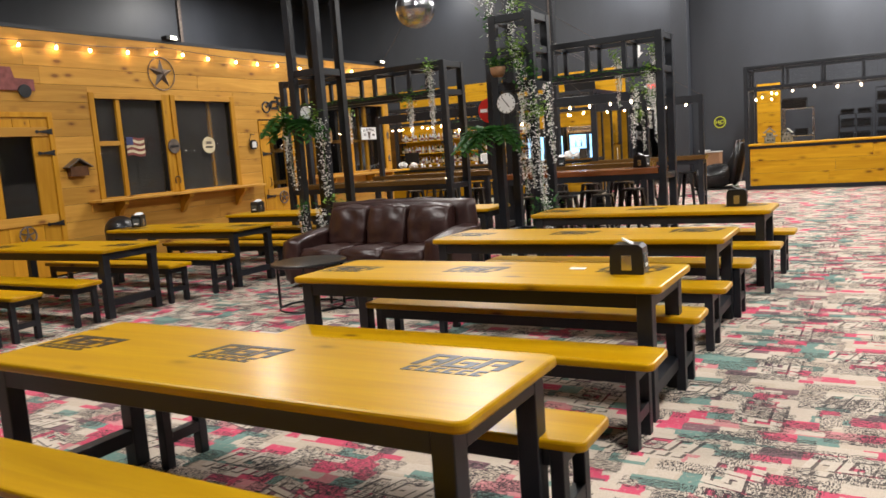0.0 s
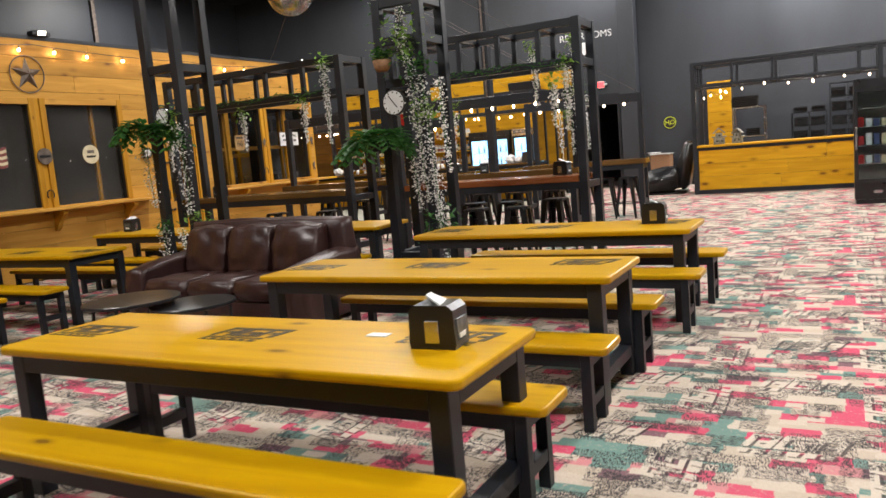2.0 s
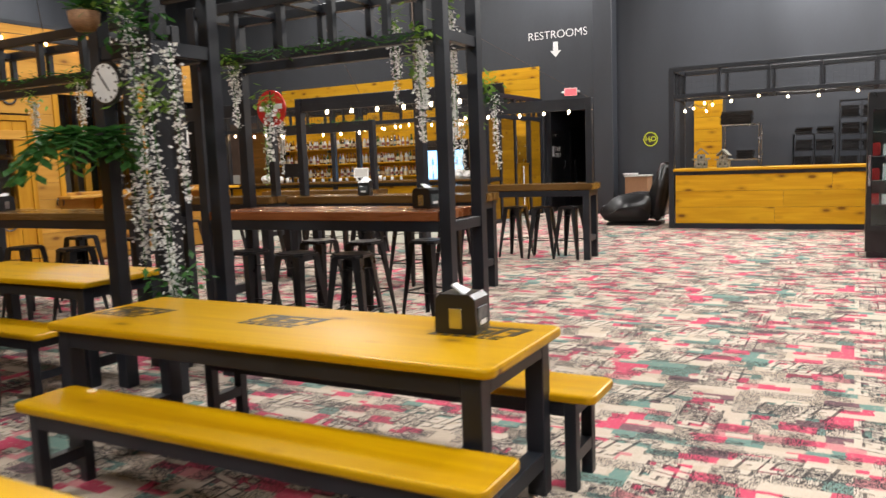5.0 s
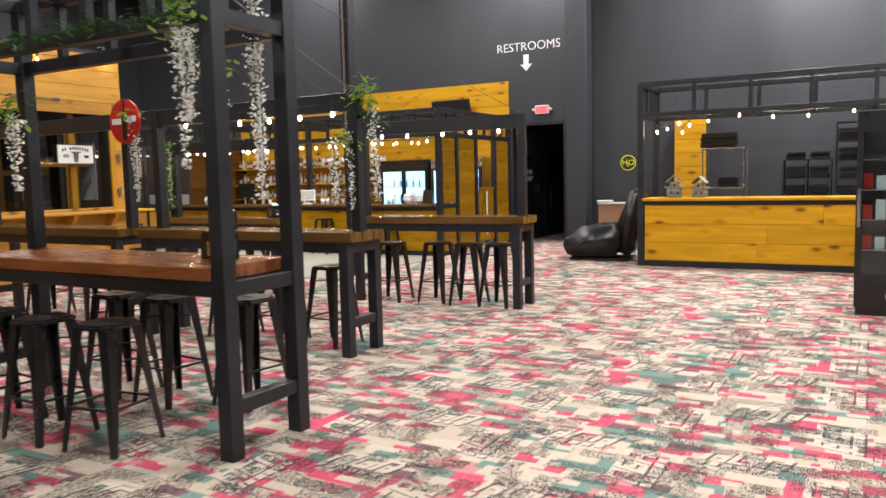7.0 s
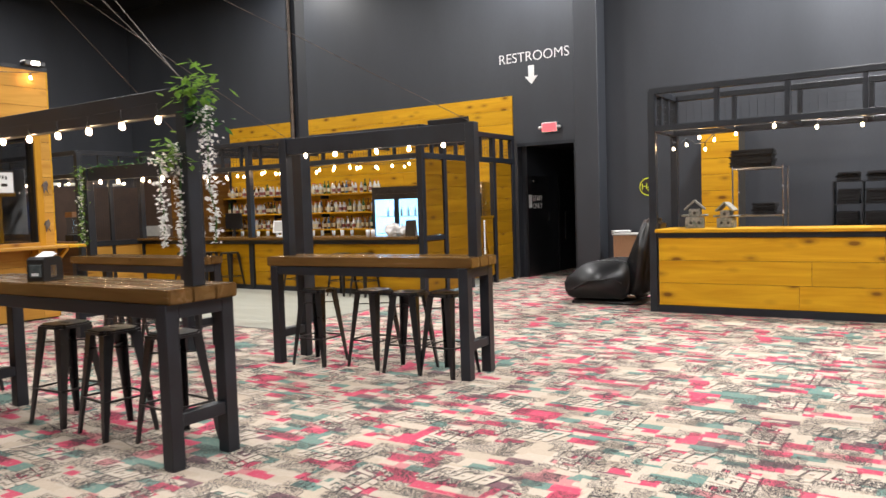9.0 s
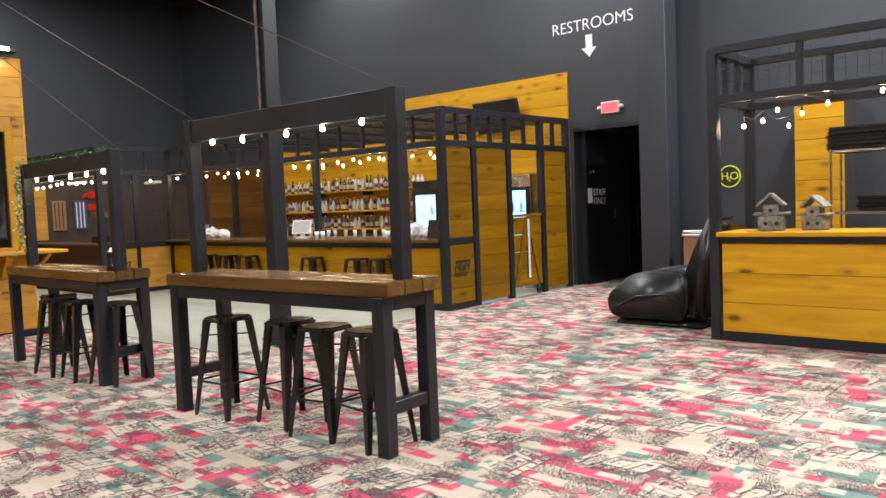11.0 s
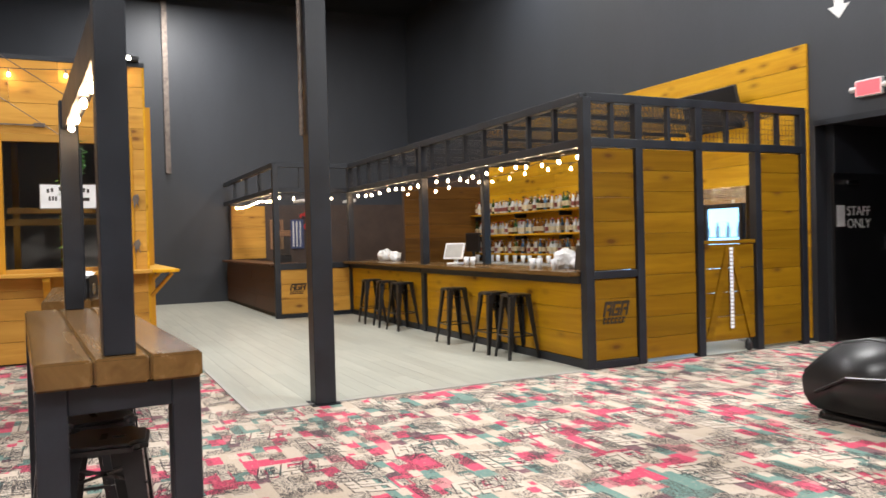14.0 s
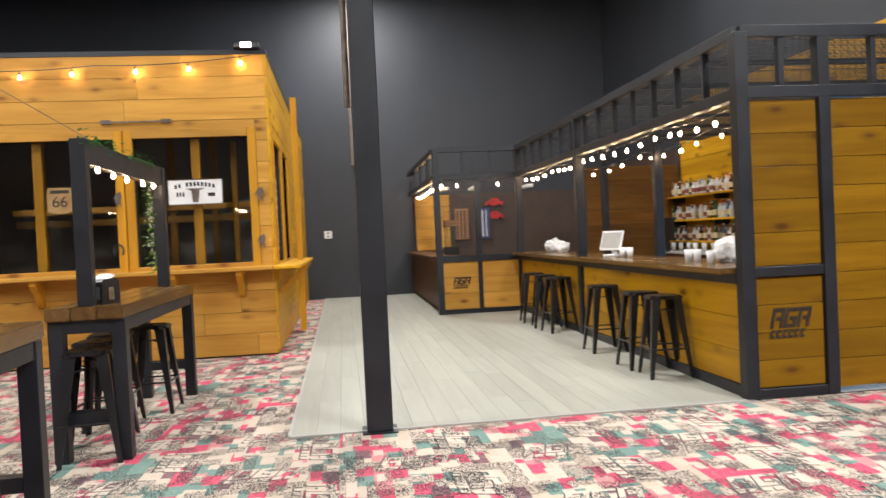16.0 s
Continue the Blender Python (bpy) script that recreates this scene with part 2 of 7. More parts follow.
M_PUB = wood("varnished_brown_timber", 0, (0.082, 0.042, 0.013), (0.19, 0.104, 0.034), (0.035, 0.016, 0.006), (0.18, 0.34), 0.3, 1.2, 0.04, 0.12)
# Brown varnished timber; the red tint is a red light's reflection mixed into the colour.
M_REDLIT = wood("brown_timber_red_reflection", 0, (0.16, 0.045, 0.016), (0.31, 0.115, 0.04), (0.06, 0.015, 0.008), (0.2, 0.34), 0.35, 1.2, 0.03, 0.1)
# One bar pine in two tones: the end wall's shade is put into M_BARY.
M_BARY = wood("honey_pine_shaded_end", 1, (0.145, 0.066, 0.002), (0.25, 0.130, 0.004), (0.07, 0.025, 0.006), (0.35, 0.5), 0.0, 1.0, 0.12, 0.16)
M_BARX = wood("honey_pine_front", 0, (0.32, 0.150, 0.003), (0.52, 0.275, 0.006), (0.08, 0.028, 0.006), (0.35, 0.5), 0.0, 1.0, 0.12, 0.16)
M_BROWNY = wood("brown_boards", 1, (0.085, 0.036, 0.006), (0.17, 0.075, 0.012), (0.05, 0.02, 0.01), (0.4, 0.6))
M_DARKWOOD = wood("dark_walnut_boards", 0, (0.06, 0.026, 0.012), (0.13, 0.06, 0.028), (0.03, 0.012, 0.006), (0.4, 0.6))
M_PLANK = wood("grey_oak_plank", 0, (0.325, 0.325, 0.28), (0.425, 0.425, 0.365), (0.30, 0.29, 0.25), (0.34, 0.5), 0.0, 1.3, 0.02, 0.05)
M_STEEL = surface("black_painted_steel", (0.006, 0.0075, 0.011), (0.013, 0.0165, 0.024), 4.0, (1, 1, 1), (0.35, 0.55), 0.08, 90.0)
M_STOOL = surface("black_gloss_steel", (0.008, 0.008, 0.009), (0.02, 0.02, 0.022), 6.0, (1, 1, 1), (0.22, 0.38), 0.05, 120.0)
M_BLACK = surface("black_wall_paint", (0.022, 0.025, 0.031), (0.036, 0.040, 0.050), 0.7, (1, 1, 0.35), (0.42, 0.6), 0.15, 35.0)
M_CEIL = surface("black_ceiling", (0.008, 0.008, 0.010), (0.016, 0.016, 0.019), 1.0)
M_LEATHER = surface("brown_leather", (0.024, 0.009, 0.0075), (0.052, 0.021, 0.018), 5.0, (1, 1, 1), (0.30, 0.48), 0.6, 38.0, 0.0, 0.05)
M_VINYL = surface("black_vinyl", (0.008, 0.008, 0.009), (0.016, 0.016, 0.018), 4.0, (1, 1, 1), (0.25, 0.4), 0.15, 60.0)
M_CHROME = surface("brushed_chrome", (0.50, 0.50, 0.52), (0.66, 0.66, 0.68), 8.0, (1, 1, 1), (0.18, 0.32), 0.05, 90.0, 1.0)
M_WHITE = surface("white_plastic", (0.66, 0.66, 0.66), (0.80, 0.80, 0.79), 6.0, (1, 1, 1), (0.35, 0.5), 0.05)
M_PAPER = surface("white_paper", (0.70, 0.71, 0.72), (0.84, 0.85, 0.86), 9.0, (1, 1, 1), (0.8, 0.9), 0.2, 40.0)
M_INK = surface("black_print", (0.012, 0.010, 0.008), (0.035, 0.025, 0.015), 12.0, (1, 1, 1), (0.35, 0.5), 0.05)
M_LEAF = silk("plastic_leaf", (0.020, 0.075, 0.018), (0.060, 0.18, 0.035))
M_LIME = silk("pale_leaf", (0.13, 0.26, 0.04), (0.26, 0.42, 0.08))
M_BLOOM = silk("white_blossom", (0.82, 0.82, 0.80), (0.93, 0.93, 0.91))
M_TERRA = surface("basket_weave", (0.20, 0.10, 0.05), (0.36, 0.20, 0.10), 40.0, (1, 1, 3), (0.7, 0.9), 0.6)
M_RUST = surface("weathered_tin", (0.09, 0.07, 0.06), (0.22, 0.18, 0.15), 12.0, (1, 1, 1), (0.4, 0.6), 0.3, 60.0, 0.6)
M_REDP = surface("red_enamel", (0.42, 0.012, 0.012), (0.58, 0.025, 0.02), 6.0, (1, 1, 1), (0.25, 0.4), 0.05)
M_REDWORN = surface("worn_red_tin", (0.13, 0.025, 0.022), (0.27, 0.075, 0.065), 14.0, (1, 1, 1), (0.4, 0.6), 0.2, 60.0)
M_BLUEP = surface("navy_print", (0.03, 0.04, 0.12), (0.05, 0.07, 0.18), 9.0)
M_YELP = surface("yellow_green_print", (0.52, 0.60, 0.02), (0.66, 0.74, 0.04), 9.0)
M_CREAM = surface("cream_tin", (0.50, 0.42, 0.26), (0.66, 0.58, 0.40), 12.0, (1, 1, 1), (0.4, 0.6), 0.1)
M_TAN = surface("tan_plywood", (0.26, 0.15, 0.05), (0.40, 0.25, 0.10), 12.0, (1, 1, 1), (0.5, 0.7), 0.1)
M_SMOKEPLATE = surface("smoked_plastic", (0.05, 0.06, 0.065), (0.13, 0.15, 0.155), 30.0, (1, 1, 1), (0.15, 0.3), 0.1)
M_BARK = surface("grey_bark", (0.10, 0.12, 0.10), (0.36, 0.32, 0.28), 26.0, (1, 1, 1), (0.8, 0.95), 0.8)
M_CLOTH = surface("folded_black_cloth", (0.008, 0.008, 0.009), (0.03, 0.03, 0.033), 20.0, (1, 1, 1), (0.8, 0.95), 0.6, 50.0)
M_DARKROOM = surface("dim_room_paint", (0.30, 0.27, 0.23), (0.40, 0.37, 0.33), 2.0, (1, 1, 1), (0.6, 0.8))
M_PANEL = surface("dark_brown_panel", (0.045, 0.026, 0.018), (0.075, 0.045, 0.032), 3.0, (1, 1, 1), (0.5, 0.7))
M_GREYW = surface("pale_grey_ledge", (0.34, 0.33, 0.31), (0.46, 0.45, 0.42), 4.0)
M_SEAM = surface("dark_joint", (0.010, 0.008, 0.005), (0.025, 0.018, 0.01), 9.0, (1, 1, 1), (0.7, 0.9))
M_GLASS = clear("window_glass")
M_SMOKE = clear("smoked_glass", (0.80, 0.80, 0.80))
M_BULB = glow("warm_filament_bulb", (1.0, 0.66, 0.36), 120.0)
M_COOLER = glow("lit_cooler_back", (0.42, 0.70, 1.0), 2.4)
M_EXIT = glow("red_exit_glow", (1.0, 0.06, 0.07), 2.2)
M_FLOOD = glow("flood_lens", (1.0, 0.86, 0.66), 30.0)
M_CARPET = carpet_material()


def bottle_material(name, colour):
    m, nt, b = nodes_of(name)
    b.inputs["Base Color"].default_value = (*colour, 1)
    b.inputs["Roughness"].default_value, b.inputs["Coat Weight"].default_value = 0.08, 0.6
    b.inputs["Transmission Weight"].default_value = 0.35
    return m


BOTTLES = [bottle_material(n, c) for n, c in (("amber_glass", (0.30, 0.11, 0.02)), ("green_glass", (0.05, 0.14, 0.05)), ("clear_glass", (0.80, 0.82, 0.82)),
                                            ("white_glass", (0.80, 0.80, 0.78)), ("brown_glass", (0.12, 0.045, 0.015)), ("blue_glass", (0.10, 0.22, 0.38)))]

# ---- builders ----
def add_box(bm, x0, x1, y0, y1, z0, z1):
    v = [bm.verts.new((x, y, z)) for x in (x0, x1) for y in (y0, y1) for z in (z0, z1)]
    for f in ((0, 1, 3, 2), (4, 6, 7, 5), (0, 4, 5, 1), (2, 3, 7, 6), (0, 2, 6, 4), (1, 5, 7, 3)):
        bm.faces.new([v[i] for i in f])
    return v


def add_bar(bm, a, b, w, d=None, up=(0, 0, 1)):
    """A square bar from a to b."""
    a, b = Vector(a), Vector(b)
    t = (b - a).normalized()
    s = t.cross(Vector(up))
    s = s.normalized() if s.length > 1e-4 else Vector((1, 0, 0))
    u = s.cross(t)
    d = w if d is None else d
    ring = [(-w / 2, -d / 2), (w / 2, -d / 2), (w / 2, d / 2), (-w / 2, d / 2)]
    p = [[bm.verts.new(c + s * i + u * j) for i, j in ring] for c in (a, b)]
    bm.faces.new(p[0][::-1])
    bm.faces.new(p[1])
    for i in range(4):
        j = (i + 1) % 4
        bm.faces.new((p[0][i], p[0][j], p[1][j], p[1][i]))


def add_lathe(bm, at, profile, n=16, cap=True):
    """A turned solid: (radius, height) pairs about an upright axis."""
    at = Vector(at)
    rings = [[bm.verts.new(at + Vector((r * math.cos(2 * math.pi * i / n), r * math.sin(2 * math.pi * i / n), z))) for i in range(n)] for r, z in profile]
    for p, q in zip(rings, rings[1:]):
        for i in range(n):
            j = (i + 1) % n
            bm.faces.new((p[i], p[j], q[j], q[i]))
    if cap:
        bm.faces.new(rings[0][::-1])
        bm.faces.new(rings[-1])


def add_tube(bm, pts, r, n=6):
    pts = [Vector(p) for p in pts]
    rings = []
    for i, p in enumerate(pts):
        t = (pts[min(i + 1, len(pts) - 1)] - pts[max(i - 1, 0)]).normalized()
        s = t.cross(Vector((0.3, 0.2, 0.93))).normalized()
        u = s.cross(t)
        rings.append([bm.verts.new(p + r * (s * math.cos(2 * math.pi * k / n) + u * math.sin(2 * math.pi * k / n))) for k in range(n)])
    for p, q in zip(rings, rings[1:]):
        for i in range(n):
            j = (i + 1) % n
            bm.faces.new((p[i], p[j], q[j], q[i]))
    bm.faces.new(rings[0][::-1])
    bm.faces.new(rings[-1])


def add_slab(bm, L, W, z0, z1, r, e, n=6):
    """A board with rounded corners and eased edges; L and W are half sizes."""
    rings = []
    for inset, z in ((e, z0), (e * 0.3, z0 + e * 0.3), (0.0, z0 + e), (0.0, z1 - e), (e * 0.3, z1 - e * 0.3), (e, z1)):
        pts = []
        for cx, cy, a0 in ((L - r, W - r, 0.0), (-L + r, W - r, 0.5), (-L + r, -W + r, 1.0), (L - r, -W + r, 1.5)):
            for k in range(n + 1):
                a = math.pi * (a0 + 0.5 * k / n)
                pts.append(bm.verts.new((cx + (r - inset) * math.cos(a), cy + (r - inset) * math.sin(a), z)))
        rings.append(pts)
    for p, q in zip(rings, rings[1:]):
        for i in range(len(p)):
            j = (i + 1) % len(p)
            bm.faces.new((p[i], p[j], q[j], q[i]))
    bm.faces.new(rings[0][::-1])
    bm.faces.new(rings[-1])


def mesh_from(name, bm, material, smooth=False):
    bmesh.ops.recalc_face_normals(bm, faces=bm.faces)
    me = bpy.data.meshes.new(name)
    bm.to_mesh(me)
    bm.free()
    me.materials.append(material)
    if smooth:
        me.polygons.foreach_set("use_smooth", [True] * len(me.polygons))
    return me


def part(name, bm, material, parent, label="", smooth=False):
    ob = new(name, mesh_from(name, bm, material, smooth))
    ob.parent = parent
    return tagged(ob, label)


def box_part(name, dims, material, parent, bevel=0.0, label="", segments=1):
    bm = bmesh.new()
    add_box(bm, *dims)
    if bevel:
        bmesh.ops.bevel(bm, geom=bm.edges[:], offset=bevel, segments=segments, affect="EDGES")
    return part(name, bm, material, parent, label)


def thing(name, at, label, category, group="", kind="", turn=0.0):
    ob = new(name)
    ob.empty_display_size = 0.1
    ob.matrix_world = pose(*at, 0, 0, turn)
    return tagged(ob, label, category, group, kind)


def solid(name, dims, material, label, category="wall", kind="structure", bevel=0.0):
    bm = bmesh.new()
    add_box(bm, *dims)
    if bevel:
        bmesh.ops.bevel(bm, geom=bm.edges[:], offset=bevel, segments=1, affect="EDGES")
    return tagged(new(name, mesh_from(name, bm, material)), label, category, "", kind)


def boxes_part(name, boxes, material, parent, label=""):
    bm = bmesh.new()
    for b in boxes:
        add_box(bm, *b)
    return part(name, bm, material, parent, label)


def plank_rows(parent, face, axis, u0, u1, z0, z1, openings, material, height=0.29, thick=0.022, longest=3.6, seed=1):
    """Horizontal boards, each an object, on a wall plane; axis is the way the boards run. face: the plane and its outer side."""
    rng = random.Random(seed)
    at, out = face
    n = max(1, round((z1 - z0) / height))
    for i in range(n):
        a, b = z0 + (z1 - z0) * i / n + 0.002, z0 + (z1 - z0) * (i + 1) / n - 0.002
        spans, lo = [], u0
        cuts = sorted((o[0], o[1]) for o in openings if o[2] < (a + b) / 2 < o[3])
        for c0, c1 in cuts:
            if c0 > lo:
                spans.append((lo, c0))
            lo = max(lo, c1)
        if lo < u1:
            spans.append((lo, u1))
        for s0, s1 in spans:
            while s1 - s0 > 0.02:
                step = s1 if s1 - s0 < longest else s0 + longest * rng.uniform(0.55, 1.0)
                t = thick + rng.uniform(0, 0.004)
                lo_, hi_ = sorted((at, at + out * t))
                d = (s0 + 0.002, step - 0.002, lo_, hi_) if axis == 0 else (lo_, hi_, s0 + 0.002, step - 0.002)
                bm = bmesh.new()
                add_box(bm, *d, a, b)
                bmesh.ops.bevel(bm, geom=[e for e in bm.edges if abs(e.verts[0].co.z - e.verts[1].co.z) < 1e-6], offset=0.0025, segments=1, affect="EDGES")
                part("plank", bm, material, parent)
                s0 = step


def text_part(name, words, size, material, parent, m, extrude=0.004, label="", thin=0.0):
    cu = bpy.data.curves.new(name, "FONT")
    cu.offset = -thin
    cu.body, cu.size, cu.extrude, cu.align_x, cu.align_y = words, size, extrude, "CENTER", "CENTER"
    tmp = bpy.data.objects.new(name, cu)
    scene.collection.objects.link(tmp)
    me = bpy.data.meshes.new_from_object(tmp.evaluated_get(bpy.context.evaluated_depsgraph_get()))
    bpy.data.objects.remove(tmp)
    me.materials.clear()
    me.materials.append(material)
    ob = new(name, me)
    ob.parent = parent
    ob.matrix_basis = m
    return tagged(ob, label)


def slant_mark(bm, w, h, z=0.0, thick=0.0012, skew=0.25):
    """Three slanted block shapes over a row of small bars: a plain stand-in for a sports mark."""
    def quad(x0, x1, y0, y1):
        v = [bm.verts.new((x + skew * y, y, q)) for q in (z, z + thick) for x, y in ((x0, y0), (x1, y0), (x1, y1), (x0, y1))]
        for f in ((3, 2, 1, 0), (4, 5, 6, 7), (0, 1, 5, 4), (1, 2, 6, 5), (2, 3, 7, 6), (3, 0, 4, 7)):
            bm.faces.new([v[i] for i in f])
    cw = w / 3.0
    lo, hi = -h * 0.16, h * 0.5
    t, s = cw * 0.25, (hi - lo) * 0.21
    for i in range(3):
        x = -w / 2 + i * cw
        r = x + cw * 0.93
        m0, m1 = lo + (hi - lo) * 0.36, lo + (hi - lo) * 0.56
        quad(x, r, hi - s, hi)
        quad(x, x + t, lo, hi - s)
        quad(x + t * 1.5, r, m0, m1)
        if i == 1:
            quad(x + t, r, lo, lo + s * 0.85)
            quad(r - t, r, lo + s * 0.85, m0)
        else:
            quad(r - t, r, lo, m0)
            quad(r - t, r, m1, hi - s)
    for i in range(6):
        x = -w / 2 + i * w * 0.15 + w * 0.05
        quad(x, x + w * 0.045, -h * 0.5, -h * 0.22)
        quad(x + w * 0.045, x + w * 0.115, -h * 0.5, -h * 0.41)
        quad(x + w * 0.045, x + w * 0.115, -h * 0.31, -h * 0.22)


def add_hang(bm, top, bottom, r, n, rng, s):
    """A hanging cascade of small petals between two heights, widest near the top."""
    top, bottom = Vector(top), Vector(bottom)
    for _ in range(n):
        t = rng.random()
        c = top.lerp(bottom, t) + Vector((rng.gauss(0, 1), rng.gauss(0, 1), 0)) * r * (1.0 - 0.6 * t)
        a, e = rng.uniform(0, 6.28), rng.uniform(-0.9, 0.9)
        u = Vector((math.cos(a), math.sin(a), e)).normalized() * s * rng.uniform(0.7, 1.3)
        w = u.cross(Vector((rng.gauss(0, 1), rng.gauss(0, 1), rng.gauss(0, 1)))).normalized() * s * rng.uniform(0.5, 0.9)
        k = u.cross(w).normalized() * s * 0.25
        v = [bm.verts.new(c + d) for d in (-u, w + k, u, -w + k)]
        bm.faces.new((v[0], v[1], v[2]))
        bm.faces.new((v[0], v[2], v[3]))


def add_leaf(bm, base, tip, width, droop=0.0):
    base, tip = Vector(base), Vector(tip)
    d = tip - base
    s = d.cross(Vector((0, 0, 1)))
    s = (s.normalized() if s.length > 1e-5 else Vector((1, 0, 0))) * width / 2
    m = base + d * 0.5 + Vector((0, 0, droop))
    v = [bm.verts.new(p) for p in (base, m - s, tip, m + s, m + Vector((0, 0, -width * 0.12)))]
    for f in ((0, 1, 4), (1, 2, 4), (2, 3, 4), (3, 0, 4)):
        bm.faces.new([v[i] for i in f])


def wisteria(strands, leaves, label, seed):
    """White silk wisteria: strands are (top, bottom, spread); leaves are (place, radius, count)."""
    rng = random.Random(seed)
    base = strands[0][0]
    t = thing("hanging_wisteria", base, label, "artificial plant", "silk wisteria on the timber frames")
    off = Vector(base)
    for top, bot, r in strands:
        bm = bmesh.new()
        n = int(310 * max(0.25, (Vector(top) - Vector(bot)).length))
        add_hang(bm, Vector(top) - off, Vector(bot) - off, r, n, rng, 0.0145)
        tagged(part("blossom_strand", bm, M_BLOOM, t), kind="stuff")
        bm = bmesh.new()
        p = Vector(top) - off
        q = Vector(bot) - off
        add_tube(bm, [p.lerp(q, k / 5) + Vector((rng.uniform(-.01, .01), rng.uniform(-.01, .01), 0)) for k in range(6)], 0.005, 5)
        part("stem", bm, M_LEAF, t)
    for i, (c, r, n) in enumerate(leaves):
        bm = bmesh.new()
        for _ in range(n):
            b = Vector(c) - off + Vector((rng.gauss(0, 1), rng.gauss(0, 1), rng.gauss(0, 1))) * r * 0.5
            a = rng.uniform(0, 6.28)
            l = rng.uniform(0.05, 0.10)
            add_leaf(bm, b, b + Vector((math.cos(a) * l, math.sin(a) * l, rng.uniform(-0.07, 0.03))), 0.04)
        tagged(part("leafy_spray", bm, M_LEAF if i % 2 else M_LIME, t), kind="stuff")
    return t


def fern(at, reach, label, seed, fronds=16):
    rng = random.Random(seed)
    t = thing("hanging_fern", at, label, "artificial plant")
    for i in range(fronds):
        a = 2 * math.pi * i / fronds + rng.uniform(-0.2, 0.2)
        l = reach * rng.uniform(0.7, 1.1)
        rise, fall = rng.uniform(0.05, 0.30), rng.uniform(0.25, 0.6)
        bm = bmesh.new()
        pts = []
        for k in range(9):
            s = k / 8
            pts.append(Vector((math.cos(a) * l * s, math.sin(a) * l * s, rise * l * math.sin(s * 2.4) * 1.6 - fall * l * s * s)))
        add_tube(bm, pts, 0.004, 4)
        for k in range(2, 9):
            d = (pts[k] - pts[k - 1]).normalized()
            side = d.cross(Vector((0, 0, 1))).normalized()
            w = 0.19 * (1 - 0.5 * k / 8)
            for sg in (-1, 1):
                add_leaf(bm, pts[k], pts[k] + (side * sg + d * 0.8 + Vector((0, 0, -0.15))) * w, 0.075)
        part("frond", bm, M_LEAF, t)
    bm = bmesh.new()
    add_lathe(bm, (0, 0, -0.10), [(0.05, 0), (0.075, 0.05), (0.08, 0.10)], 12)
    part("pot", bm, M_STEEL, t)
    return t


def bulb_string(points, sag, spacing, label, group="festoon string lights", drop=0.09, cages=False):
    """A cable hung between points with filament bulbs below it."""
    pts = []
    for a, b in zip(points, points[1:]):
        a, b = Vector(a), Vector(b)
        n = max(2, int((b - a).length / 0.12))
        pts += [a.lerp(b, k / n) - Vector((0, 0, sag * 4 * (k / n) * (1 - k / n))) for k in range(n)]
    pts.append(Vector(points[-1]))
    org = pts[0].copy()
    t = thing("string_lights", org, label, "string lights", group)
    bm = bmesh.new()
    add_tube(bm, [p - org for p in pts], 0.006, 5)
    part("cable", bm, M_STEEL, t)
    run, nxt = 0.0, spacing * 0.5
    for p, q in zip(pts, pts[1:]):
        run += (q - p).length
        if run >= nxt:
            nxt += spacing
            make_bulb(t, q - org, drop)
    return t


SHARED = {}


def make_bulb(parent, at, drop):
    key = ("bulb", drop)
    if key not in SHARED:
        bm = bmesh.new()
        add_lathe(bm, (0, 0, 0), [(0.011, -drop * 0.62), (0.013, -drop * 0.4), (0.007, -drop * 0.25), (0.006, 0.0)], 10)
        hold = mesh_from("lamp_holder", bm, M_STOOL, True)
        bm = bmesh.new()
        add_lathe(bm, (0, 0, -drop * 0.62), [(0.003, -0.048), (0.011, -0.043), (0.017, -0.031), (0.015, -0.014), (0.008, 0.0)], 12)
        SHARED[key] = (hold, mesh_from("bulb", bm, M_BULB, True))
    for nm, me in zip(("lamp_holder", "bulb"), SHARED[key]):
        o = new(nm, me)
        o.parent = parent
        o.location = at

# ---- the hall ----
NW = 23.88
solid("floor", (-18.2, 8.2, -6.2, 30.0, -0.12, 0.0), M_CARPET, "block-print carpet in cream, pink and sea green", "floor")
solid("wall_south", (-18.2, 8.2, -6.2, -6.0, 0, 7.6), M_BLACK, "tall black painted hall wall", "wall")
solid("wall_east", (8.0, 8.2, -6.0, NW, 0, 7.6), M_BLACK, "tall black painted hall wall", "wall")
solid("wall_west", (-18.2, -18.0, -6.0, NW, 0, 7.6), M_BLACK, "tall black painted hall wall beside the kiosk", "wall")
solid("ceiling", (-18.2, 8.2, -6.2, NW + 0.2, 7.6, 7.7), M_CEIL, "black ceiling high above the hall", "ceiling")
north = thing("wall_north", (0, NW, 0), "tall black painted hall wall with a passage", "wall", "", "structure")
boxes_part("wall_field", [(-18.2, -5.02, 0, 0.2, 0, 7.6), (-5.02, -3.72, 0, 0.2, 2.77, 7.6), (-3.72, 8.2, 0, 0.2, 0, 7.6)], M_BLACK, north)
boxes_part("passage_side", [(-5.2, -4.9, 0.2, 5.5, 0, 2.9), (-3.72, -3.5, 0.2, 5.5, 0, 2.9), (-5.2, -3.5, 5.5, 5.7, 0, 2.9)], M_BLACK, north)
boxes_part("passage_ceiling", [(-5.2, -3.5, 0.2, 5.7, 2.77, 2.9)], M_CEIL, north)
boxes_part("passage_trim", [(-3.74, -3.66, -0.02, -0.001, 0, 2.82), (-5.02, -3.74, -0.02, -0.001, 2.75, 2.82)], M_STEEL, north)
solid("pilaster", (-3.54, -3.06, NW - 0.42, NW - 0.003, 0, 7.59), M_BLACK, "black painted square pier against the wall", "column", "structure", 0.01)
